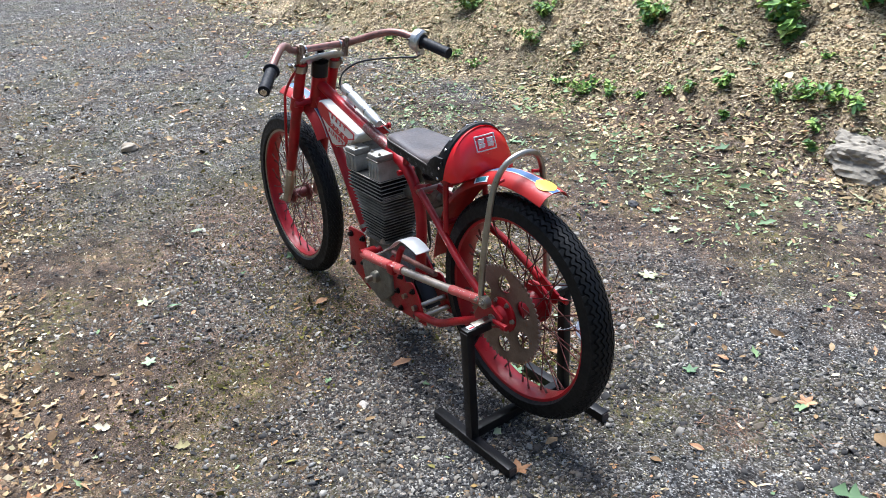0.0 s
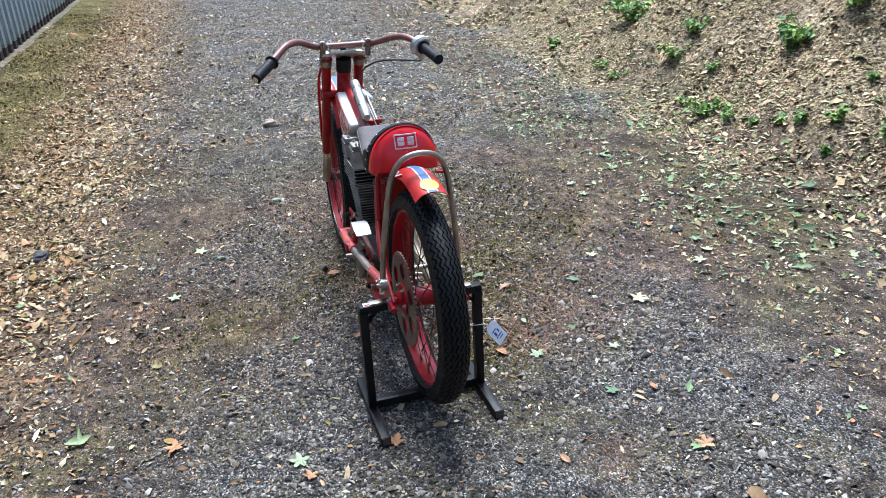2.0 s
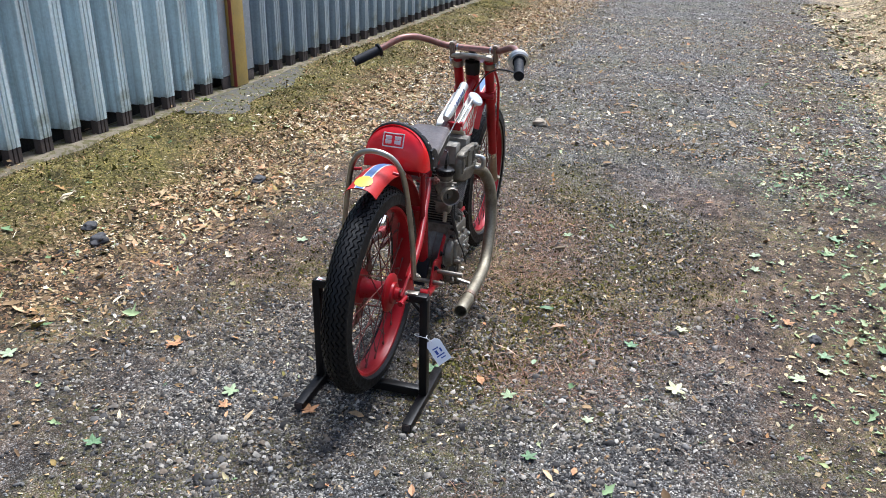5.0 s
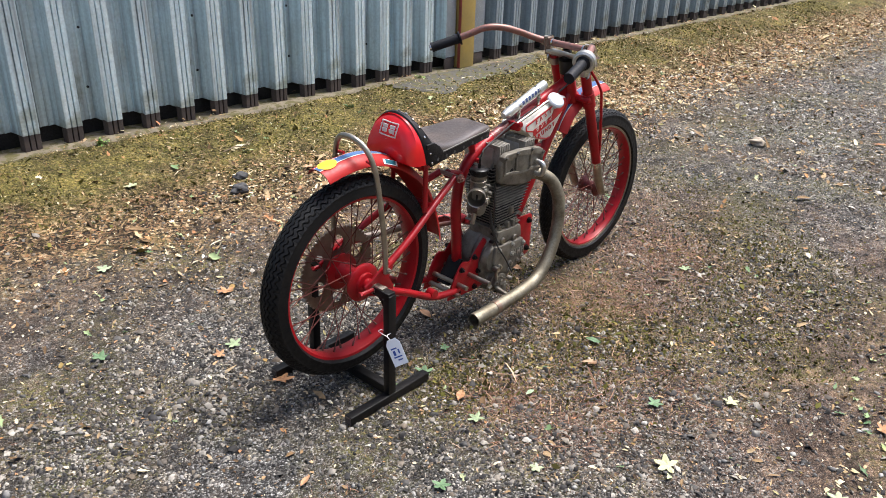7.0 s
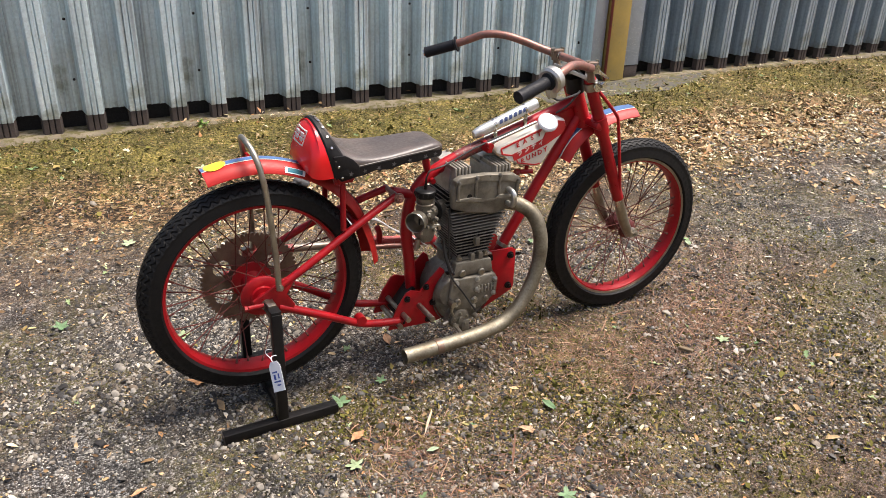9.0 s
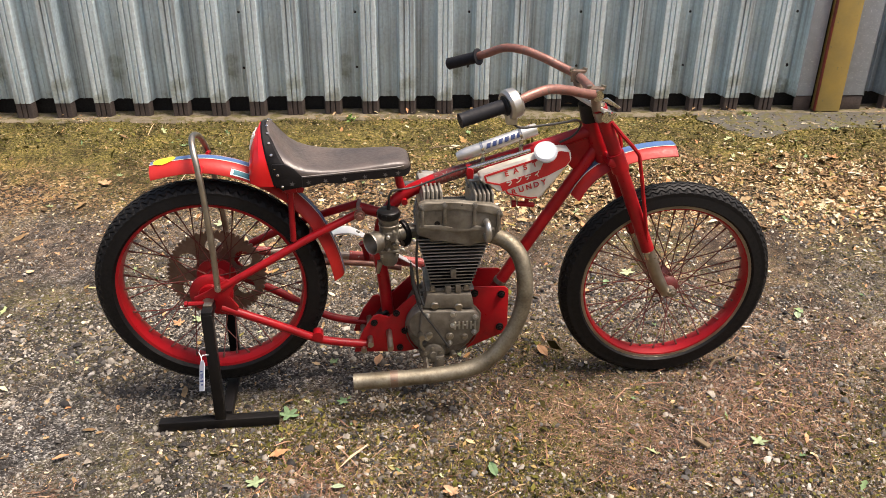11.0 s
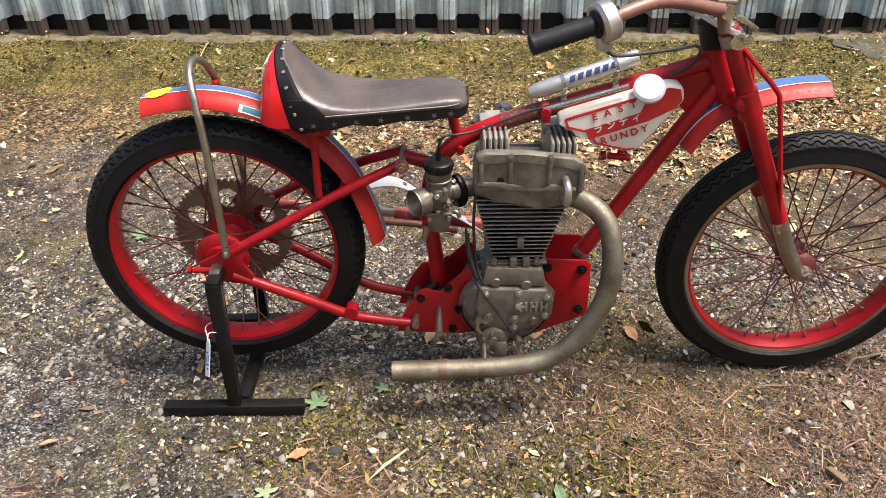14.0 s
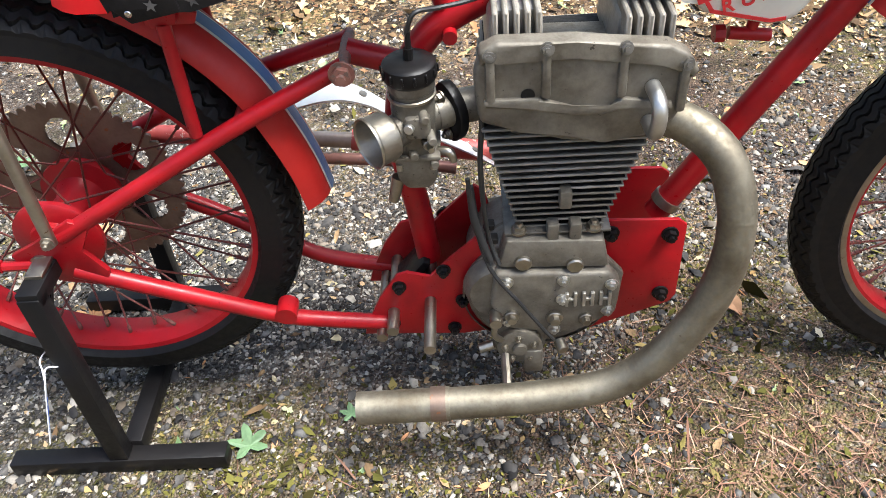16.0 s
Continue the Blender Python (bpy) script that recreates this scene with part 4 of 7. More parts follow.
def build_engine():
    cx = 0.690
    case = lathe([(0.0, -0.066), (0.096, -0.066), (0.106, -0.056), (0.108, -0.01), (0.111, -0.008), (0.111, 0.008), (0.108, 0.01), (0.106, 0.056), (0.096, 0.066), (0.0, 0.066)], 40, (cx - 0.018, 0, 0.238))
    neck = box(cx, 0, 0.335, 0.135, 0.115, 0.07, 0.012)
    engine = part("engine", join(case, neck), CAST, bike, "single cylinder cast alloy racing engine, oily and weathered")
    # timing cover on the exhaust side
    part("timing_cover", slab([(0.606, 0.316), (0.765, 0.308), (0.782, 0.282), (0.778, 0.225), (0.73, 0.205), (0.70, 0.185), (0.625, 0.20), (0.598, 0.25)], -0.094, -0.060, 0.007, 3), CAST, engine, "grey cast timing cover with raised marks")
    part("cover_top", slab([(0.622, 0.368), (0.754, 0.362), (0.764, 0.312), (0.61, 0.318)], -0.086, -0.05, 0.006), CAST, engine)
    for x, z in ((0.645, 0.330), (0.716, 0.322)):
        part("plug", disc((x, -0.086, z), (0, -1, 0), 0.012, 0.007, 14, 0.002), DULL_STEEL, engine)
    for x, z in ((0.622, 0.300), (0.70, 0.300), (0.767, 0.288), (0.765, 0.235), (0.69, 0.20), (0.622, 0.222), (0.70, 0.262)):
        part("bolt", bolt((x, -0.094, z), (0, -1, 0), 0.007, 0.007), CAST_LIGHT, engine)
    # plain raised marks in place of the maker's letters
    for i in range(3):
        x = 0.712 + i * 0.024
        part("raised_mark", join(box(x - 0.006, -0.096, 0.262, 0.005, 0.006, 0.026, 0.001), box(x + 0.006, -0.096, 0.262, 0.005, 0.006, 0.026, 0.001), box(x, -0.096, 0.262, 0.012, 0.005, 0.005, 0.001)), CAST_LIGHT, engine)
    part("round_cover", lathe([(0.0, -0.082), (0.048, -0.082), (0.054, -0.074), (0.058, -0.06)], 32, (0.618, 0, 0.262)), CAST, engine)
    # oil pump low on the cover
    part("oil_pump", join(lathe([(0.0, -0.106), (0.010, -0.106), (0.011, -0.101), (0.030, -0.101), (0.034, -0.098), (0.034, -0.086), (0.040, -0.084), (0.042, -0.06), (0.0, -0.06)], 28, (0.640, 0, 0.165)),
                          box(0.66, -0.085, 0.135, 0.03, 0.04, 0.05, 0.006)), CAST, engine, "oily alloy oil pump")
    for k in range(5):
        a = 2 * math.pi * k / 5 + 0.4
        part("bolt", bolt((0.640 + 0.023 * math.cos(a), -0.101, 0.165 + 0.023 * math.sin(a)), (0, -1, 0), 0.0042, 0.006), DULL_STEEL, engine)
    part("sump", lathe([(0.0, -0.05), (0.05, -0.05), (0.056, -0.04), (0.056, 0.04), (0.05, 0.05), (0.0, 0.05)], 24, (0.665, 0, 0.158)), CAST, engine)
    part("oil_hose", tube([(0.575, -0.075, 0.47), (0.582, -0.083, 0.40), (0.60, -0.098, 0.33), (0.64, -0.108, 0.27), (0.675, -0.112, 0.215), (0.688, -0.112, 0.195)], 0.0030, 8), CABLE, engine, "thin black oil hose")
    part("rubber_boot", tube([(0.577, -0.072, 0.455), (0.583, -0.083, 0.40), (0.60, -0.096, 0.345)], [0.005, 0.0062, 0.0045], 10), CABLE, engine)
    part("crankcase_seam", lathe([(0.1105, -0.058), (0.1135, -0.056), (0.1135, -0.050), (0.1105, -0.048)], 48, (0.672, 0, 0.238)), FIN_DARK, engine, "oily dark joint of the crankcase halves")
    part("cover_lip", slab([(0.606, 0.322), (0.765, 0.314), (0.788, 0.285), (0.784, 0.219), (0.733, 0.198), (0.70, 0.178), (0.622, 0.193), (0.590, 0.25)], -0.072, -0.060, 0.003, 2), CAST, engine, "thin flange round the timing cover")
    for x, z, r in ((0.628, 0.232, 0.011), (0.735, 0.222, 0.010), (0.690, 0.226, 0.012)):
        part("cover_boss", join(disc((x, -0.094, z), (0, -1, 0), r, 0.006, 16, 0.001), disc((x, -0.100, z), (0, -1, 0), r * 0.62, 0.008, 6)), DULL_STEEL, engine)
    part("oil_union", join(tube([(0.605, -0.088, 0.232), (0.605, -0.112, 0.232)], 0.009, 12), tube([(0.605, -0.105, 0.232), (0.602, -0.106, 0.205), (0.612, -0.10, 0.185)], 0.005, 10)), DULL_STEEL, engine, "steel oil union with short pipe")
    part("pump_spigot", disc((0.600, -0.085, 0.158), (-1, -0.2, -0.2), 0.008, 0.022, 12, 0.001), DULL_STEEL, engine)
    part("pump_spigot", disc((0.700, -0.085, 0.160), (0.3, -1, -0.2), 0.009, 0.018, 12, 0.001), DULL_STEEL, engine)
    part("drain_plug", join(disc((0.655, -0.070, 0.118), (0, -0.2, -1), 0.012, 0.010, 6), disc((0.655, -0.070, 0.122), (0, -0.2, -1), 0.016, 0.004, 16)), BLACK, engine)
    part("base_gasket", box(0.692, 0, 0.3705, 0.142, 0.150, 0.004, 0.001), FIN_DARK, engine)
    for x, sgn in ((0.640, -1), (0.740, -1), (0.640, 1), (0.740, 1)):
        part("base_nut", bolt((x, sgn * 0.070, 0.372), (0, 0, 1), 0.008, 0.010), DULL_STEEL, engine)
    for x, z in ((0.600, 0.335), (0.604, 0.365), (0.600, 0.390)):
        part("wiring_clip", box(x, -0.074, z, 0.016, 0.016, 0.010, 0.003), BLACK, engine)
    part("ignition_lead", tube([(0.597, -0.070, 0.56), (0.592, -0.078, 0.50), (0.594, -0.080, 0.43), (0.600, -0.082, 0.37), (0.612, -0.094, 0.335)], 0.0035, 8), CABLE, engine, "black ignition lead beside the barrel")
    # drive side
    part("drive_cover", slab([(0.59, 0.31), (0.72, 0.33), (0.78, 0.27), (0.76, 0.18), (0.66, 0.14), (0.58, 0.2)], 0.06, 0.082, 0.008, 3), CAST, engine, "plain cast cover with the bare drive shaft")
    part("drive_shaft", lathe([(0.0, 0.13), (0.010, 0.13), (0.012, 0.105), (0.020, 0.10), (0.022, 0.08)], 20, (0.672, 0, 0.238)), DULL_STEEL, engine)
    # barrel and fins: soot and the shade in the gaps share one dark colour
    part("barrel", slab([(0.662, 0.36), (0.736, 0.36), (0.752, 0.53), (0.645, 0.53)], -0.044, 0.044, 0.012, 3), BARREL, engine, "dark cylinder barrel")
    n = 16
    for i in range(n):
        f = i / (n - 1)
        z = 0.372 + f * 0.172
        lo, hi = 0.638 - 0.043 * f, 0.755 + 0.050 * f
        w = 0.062 + 0.020 * f
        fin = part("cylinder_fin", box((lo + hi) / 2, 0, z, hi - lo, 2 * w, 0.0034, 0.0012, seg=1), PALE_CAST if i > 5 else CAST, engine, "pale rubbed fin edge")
        part("fin_face", box((lo + hi) / 2, 0, z, hi - lo - 0.006, 2 * w - 0.006, 0.0038, 0.0), FIN_DARK if i > 7 else BARREL, fin, "fin face, dark with soot and painted gap shade")
    for x, z in ((0.70, 0.43), (0.685, 0.375), (0.715, 0.375)):
        part("fin_stud", box(x, -0.072, z, 0.016, 0.02, 0.028, 0.003), CAST, engine)
    # head
    part("cylinder_head", slab([(0.63, 0.53), (0.775, 0.53), (0.78, 0.56), (0.78, 0.615), (0.62, 0.62), (0.62, 0.57)], -0.076, 0.044, 0.008, 3), CAST, engine, "cast alloy cylinder head")
    # head fin faces: the gaps' shade is painted into the near-black colour
    for i in range(6):
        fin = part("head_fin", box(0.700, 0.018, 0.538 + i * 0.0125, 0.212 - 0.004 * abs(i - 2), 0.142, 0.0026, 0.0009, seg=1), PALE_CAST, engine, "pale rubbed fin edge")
        part("fin_face", box(0.700, 0.018, 0.538 + i * 0.0125, 0.206 - 0.004 * abs(i - 2), 0.136, 0.0036, 0.0), BARREL, fin, "fin face, dark with soot and painted gap shade")
    part("cam_cover", slab([(0.592, 0.564), (0.640, 0.551), (0.690, 0.534), (0.740, 0.531), (0.803, 0.534), (0.829, 0.575), (0.832, 0.626), (0.815, 0.641), (0.797, 0.650), (0.70, 0.660), (0.616, 0.664), (0.597, 0.655), (0.587, 0.630)], -0.098, -0.070, 0.010, 3), CAST, engine, "cast alloy camshaft drive cover with bolted rim")
    part("cover_rim", slab([(0.594, 0.640), (0.614, 0.650), (0.70, 0.647), (0.795, 0.637), (0.828, 0.612), (0.836, 0.622), (0.822, 0.644), (0.800, 0.656), (0.70, 0.666), (0.614, 0.670), (0.594, 0.660)], -0.103, -0.078, 0.005, 3), CAST, engine, "machined rim along the top of the cover")
    part("ridge", slab([(0.598, 0.600), (0.66, 0.599), (0.70, 0.585), (0.742, 0.583), (0.752, 0.594), (0.81, 0.585), (0.812, 0.575), (0.75, 0.584), (0.738, 0.573), (0.69, 0.575), (0.655, 0.589), (0.598, 0.590)], -0.104, -0.095, 0.003), CAST, engine)
    # no opening is cut: a near-black disc paints the dark of the hole
    part("inspection_hole", disc((0.648, -0.0975, 0.602), (0, -1, 0), 0.008, 0.002, 14), BARREL, engine)
    for x, z in ((0.606, 0.655), (0.668, 0.660), (0.752, 0.656), (0.820, 0.633)):
        part("bolt", bolt((x, -0.102, z), (0, -1, 0.3), 0.0060, 0.007), FIN_DARK, engine)
        part("bolt_boss", box(x, -0.098, z - 0.032, 0.011, 0.013, 0.060, 0.004), CAST, engine)
    part("breather_elbow", tube([(0.786, -0.10, 0.560), (0.788, -0.128, 0.562), (0.789, -0.135, 0.585), (0.788, -0.126, 0.603), (0.786, -0.10, 0.606)], 0.009, 12), CAST_LIGHT, engine, "bright elbow fitting")
    for x0, x1, top in ((0.604, 0.672, 0.686), (0.750, 0.818, 0.674)):
        mid = (x0 + x1) / 2
        rb = part("rocker_box", slab([(x0, 0.60), (x1, 0.60), (x1 - 0.003, top - 0.016), (x1 - 0.010, top - 0.008), (x0 + 0.010, top - 0.008), (x0 + 0.003, top - 0.016)], -0.042, 0.086, 0.005, 2), CAST_GREY, engine, "grey cast valve cover with cooling ribs")
        for k in range(5):
            part("rib", box(x0 + 0.010 + k * (x1 - x0 - 0.020) / 4, -0.024, top - 0.033, 0.0065, 0.092, 0.070, 0.0020, seg=1), PALE_CAST, rb)
        part("lid", box(mid, 0.056, top - 0.006, (x1 - x0) * 0.92, 0.062, 0.018, 0.005), CAST_GREY, rb)
        part("lid_seam", box(mid, 0.056, top - 0.0165, (x1 - x0) * 1.02, 0.068, 0.004, 0.001), FIN_DARK, rb)
        for q in (-1, 0, 1):
            part("side_rib", box(mid + q * 0.020, 0.087, 0.632, 0.004, 0.006, 0.05, 0.0012, seg=1), CAST_GREY, rb)
        for q in (-1, 1):
            part("lid_bolt", bolt((mid + q * 0.022, 0.072, top + 0.002), (0, 0, 1), 0.005, 0.006), DULL_STEEL, rb)
    part("exhaust_port", tube([(0.79, -0.02, 0.555), (0.80, -0.06, 0.562), (0.808, -0.085, 0.566)], 0.028, 16), CAST, engine)
    # pipe
    pipe = part("exhaust_pipe", tube([(0.800, -0.070, 0.556), (0.845, -0.095, 0.548), (0.880, -0.125, 0.521), (0.898, -0.150, 0.465), (0.899, -0.162, 0.388), (0.878, -0.170, 0.307),
                                      (0.832, -0.177, 0.229), (0.768, -0.183, 0.177), (0.675, -0.186, 0.157), (0.560, -0.187, 0.150), (0.515, -0.187, 0.1485)], 0.0235, 18), EXHAUST, bike, "bare nickel coloured exhaust pipe sweeping under the engine")
    part("tail_pipe", tube([(0.535, -0.187, 0.1490), (0.512, -0.187, 0.1483), (0.511, -0.187, 0.1483), (0.400, -0.187, 0.1455)], [0.0255, 0.0255, 0.0245, 0.0245], 18, False, hollow=0.9), EXHAUST, pipe, "straight open pipe end")
    part("joint_ring", tube([(0.530, -0.187, 0.149), (0.508, -0.187, 0.1485)], 0.0262, 18), SPROCKET, pipe, "rust brown joint ring")
    part("pipe_stay", tube([(0.62, -0.06, 0.17), (0.62, -0.165, 0.15)], 0.007, 8), DULL_STEEL, pipe)
    return engine


engine = build_engine()
engine.location = (0.002, -0.010, 0.010)


def build_carburettor():
    ax = Vector((-0.80, -0.60, 0.0)).normalized()
    c = Vector((0.512, -0.055, 0.548))
    body = part("carburettor", join(tube([(c.x, c.y, 0.612), (c.x, c.y, 0.600), (c.x, c.y, 0.596), (c.x, c.y, 0.575), (c.x, c.y, 0.50)], [0.0285, 0.0285, 0.0255, 0.027, 0.024], 20, False), tube([c + ax * 0.035, c - ax * 0.035], 0.0205, 18),
                                    box(c.x, c.y, 0.525, 0.046, 0.044, 0.022, 0.005), box(c.x + 0.005, c.y - 0.02, 0.560, 0.03, 0.03, 0.03, 0.006)), CARB, bike, "grey alloy carburettor with open bell mouth")
    m0 = c + ax * 0.034
    rot = ax.to_track_quat("X", "Z").to_matrix().to_4x4()
    bell = part("bell_mouth", lathe([(0.021, -0.006), (0.026, 0.0), (0.0345, 0.004), (0.0365, 0.010), (0.0370, 0.030), (0.0385, 0.033), (0.0375, 0.036), (0.035, 0.034), (0.032, 0.020), (0.024, 0.004), (0.019, -0.004)], 32, (0, 0, 0), "x"), DULL_STEEL, body, "dull brassy metal intake trumpet")
    bell.matrix_local = Matrix.Translation(m0) @ rot @ Matrix.Diagonal((0.95, 0.84, 0.84, 1))
    part("throttle_slide", join(disc(m0 - ax * 0.008, ax, 0.019, 0.004, 20), box(m0.x, m0.y, m0.z - 0.008, 0.006, 0.006, 0.02, 0.001)), BARREL, body)
    part("top_cap", lathe([(0.0, 0.634), (0.012, 0.634), (0.028, 0.633), (0.0315, 0.630), (0.0320, 0.627), (0.0320, 0.614), (0.030, 0.610), (0.027, 0.608)], 28, (c.x, c.y, 0.0), "z"), BLACK, body, "black knurled screw cap")
    part("cable_adjuster", join(tube([(c.x, c.y, 0.632), (c.x + 0.001, c.y, 0.648)], 0.0055, 8), tube([(c.x + 0.001, c.y, 0.646), (c.x + 0.002, c.y, 0.668)], [0.0038, 0.003], 8)), BLACK, body)
    part("float_bowl", slab([(c.x - 0.028, 0.514), (c.x + 0.026, 0.514), (c.x + 0.024, 0.478), (c.x + 0.014, 0.464), (c.x - 0.016, 0.464), (c.x - 0.027, 0.48)], c.y - 0.026, c.y + 0.026, 0.008), CARB, body)
    part("bowl_rim", box(c.x - 0.001, c.y, 0.513, 0.060, 0.058, 0.006, 0.002), CAST, body)
    part("drain", tube([(c.x - 0.026, c.y - 0.014, 0.478), (c.x - 0.036, c.y - 0.016, 0.442)], [0.009, 0.007], 10), DULL_STEEL, body)
    part("intake_stub", tube([c - ax * 0.03, (0.565, -0.025, 0.548), (0.605, -0.015, 0.548)], 0.022, 18), CARB, body)
    f0 = Vector((0.556, -0.030, 0.546))
    oval = [(0.034 * math.cos(a) * (0.62 + 0.38 * abs(math.cos(a))), 0.040 * math.sin(a)) for a in (2 * math.pi * k / 20 for k in range(20))]
    plate = slab([(u * 0.85, v) for u, v in oval], -0.007, 0.007, 0.0025, 2)
    plate.transform(Matrix.Translation(f0) @ Matrix.Rotation(radians(-53), 4, 'Z') @ Matrix.Rotation(radians(-14), 4, 'Y'))
    part("flange", plate, BLACK, body, "black oval inlet flange")
    for z in (0.518, 0.572):
        part("bolt", bolt((0.549 + (0.545 - z) * 0.12, -0.038, z), (-0.8, -0.6, 0), 0.006, 0.007), DULL_STEEL, body)
    for dx, dz, l in ((0.012, 0.575, 0.018), (0.018, 0.548, 0.022), (-0.004, 0.520, 0.012), (0.020, 0.505, 0.010)):
        part("screw", disc((c.x + dx, c.y - 0.022, dz), (0.2, -1, 0), 0.0055, l, 10, 0.001), CAST, body)
    for k in range(14):
        a = 2 * math.pi * k / 14
        part("cap_notch", box(c.x + 0.0325 * math.cos(a), c.y + 0.0325 * math.sin(a), 0.622, 0.003, 0.003, 0.011, 0.0008, seg=1), BLACK, body)
    part("slide_spring_clip", lathe([(0.0272, 0.592), (0.0292, 0.591), (0.0292, 0.588), (0.0272, 0.587)], 24, (c.x, c.y, 0.0), "z"), DULL_STEEL, body)
    part("pilot_screw", join(disc((c.x + 0.014, c.y - 0.024, 0.536), (0.3, -1, 0), 0.007, 0.010, 12, 0.001), disc((c.x + 0.017, c.y - 0.034, 0.536), (0.3, -1, 0), 0.004, 0.010, 8)), DULL_STEEL, body)
    part("idle_screw", join(disc((c.x - 0.002, c.y - 0.026, 0.562), (-0.2, -1, 0.2), 0.006, 0.016, 10, 0.001)), CAST_LIGHT, body)
    part("fuel_elbow", tube([(c.x + 0.026, c.y - 0.010, 0.512), (c.x + 0.040, c.y - 0.016, 0.513), (c.x + 0.045, c.y - 0.018, 0.500)], [0.006, 0.006, 0.0045], 10), DULL_STEEL, body)
    for k, (dx, dz) in enumerate(((-0.022, 0.508), (0.020, 0.508))):
        part("bowl_screw", disc((c.x + dx, c.y - 0.024, dz - 0.004), (0, -0.3, -1), 0.0045, 0.008, 8), DULL_STEEL, body)
    body.location = (0.005, -0.015, 0.010)
    part("throttle_cable", tube([(c.x, c.y, 0.665), (0.524, -0.056, 0.690), (0.552, -0.038, 0.686), (0.60, -0.022, 0.689), (0.70, -0.020, 0.727), (0.78, -0.020, 0.751), (0.86, -0.020, 0.774)], 0.0028, 8), CABLE, body, "black throttle cable")


build_carburettor()


def build_front_end():
    fork = part("fork", join(slab([(1.135, 0.785), (1.185, 0.765), (1.178, 0.742), (1.128, 0.76)], -0.088, 0.088, 0.008), tube([(1.140, 0, 0.775), (1.155, 0, 0.735)], 0.030, 18)), RED, bike, "red telescopic front fork with bare lower legs")
    for sg in (-1, 1):
        y = sg * 0.066
        leg = part("fork_leg", tube([(1.094, y, 0.926), (1.165, y, 0.765), (1.289, y, 0.482)], 0.0195, 16, False), RED, fork, "red upper fork tube")
        part("collar", tube([(1.152, y, 0.792), (1.176, y, 0.738)], 0.025, 16), RED, leg)
        part("stanchion", tube([(1.283, y, 0.498), (1.300, y, 0.455)], 0.0175, 16), CHROME, leg)
        part("slider", tube([(1.288, y, 0.487), (1.325, y, 0.400), (1.352, y, 0.352), (1.368, y, 0.325)], [0.0175, 0.019, 0.0175, 0.015], 16), DULL_STEEL, leg, "bare worn grey fork slider")
        part("top_nut", join(tube([(1.099, y, 0.914), (1.092, y, 0.931)], 0.0165, 16), disc((1.091, y, 0.931), (-0.4, 0, 0.92), 0.012, 0.012, 6)), DULL_STEEL, leg)
        part("axle_lug", disc((FRONT_X, sg * 0.056, FRONT_Z), (0, sg, 0), 0.016, 0.02, 16), DULL_STEEL, fork)
        part("axle_nut", bolt((FRONT_X, sg * 0.074, FRONT_Z), (0, sg, 0), 0.011, 0.011), DULL_STEEL, fork)
        part("guard_stay", tube([(1.128, sg * 0.08, 0.885), (1.165, sg * 0.088, 0.845), (1.208, sg * 0.088, 0.800), (1.222, sg * 0.088, 0.765), (1.262, sg * 0.086, 0.585), (1.283, sg * 0.078, 0.498)], 0.0055, 8, steps=3), RED, fork)
    yk = bmesh.new()
    wing = [(1.022, -0.030), (1.022, 0.030), (1.064, 0.088), (1.090, 0.097), (1.114, 0.088), (1.118, 0.04), (1.118, -0.04), (1.114, -0.088), (1.090, -0.097), (1.064, -0.088)]
    lo = [yk.verts.new((x, y, 0.924 - 0.42 * (x - 1.079))) for x, y in wing]
    hi = [yk.verts.new((x, y, 0.936 - 0.42 * (x - 1.079))) for x, y in wing]
    yk.faces.new(lo)
    yk.faces.new(hi[::-1])
    for i in range(10):
        yk.faces.new((lo[i], hi[i], hi[(i + 1) % 10], lo[(i + 1) % 10]))
    bmesh.ops.bevel(yk, geom=yk.edges[:], offset=0.003, segments=2, affect='EDGES', profile=0.5)
    part("top_yoke", yk, SILVER, fork, "pale worn alloy top yoke plate")
    for sg in (-1, 1):
        part("yoke_clamp", join(tube([(1.099, sg * 0.066, 0.916), (1.109, sg * 0.066, 0.892)], 0.024, 18), tube([(1.118, sg * 0.092, 0.906), (1.118, sg * 0.055, 0.906)], 0.007, 10)), DULL_STEEL, fork)
    part("stem_nut", join(tube([(1.071, 0, 0.958), (1.081, 0, 0.935)], 0.013, 6), tube([(1.074, 0, 0.945), (1.081, 0, 0.932)], 0.019, 18), tube([(1.082, 0, 0.920), (1.097, 0, 0.868)], 0.030, 18)), BLACK, fork)
    # mudguard
    gp = [(1.068, 0.640), (1.086, 0.672), (1.112, 0.704), (1.150, 0.730), (1.219, 0.755), (1.285, 0.767), (1.348, 0.770)]
    fg = part("front_mudguard", strip(gp, 0.098, 0.0022, 0.022), ORANGE_RED, bike, "short red front mudguard with blue and white stripe")
    part("stripe", band_on(gp, -0.42, 0.42, 0.098, 0.022, 0.0012), WHITE, fg)
    part("blue_stripe", band_on(gp, -0.36, 0.36, 0.098, 0.022, 0.0020), BLUE, fg)
    part("guard_clamp", box(1.150, 0, 0.752, 0.03, 0.05, 0.025, 0.004), BLACK, fg)
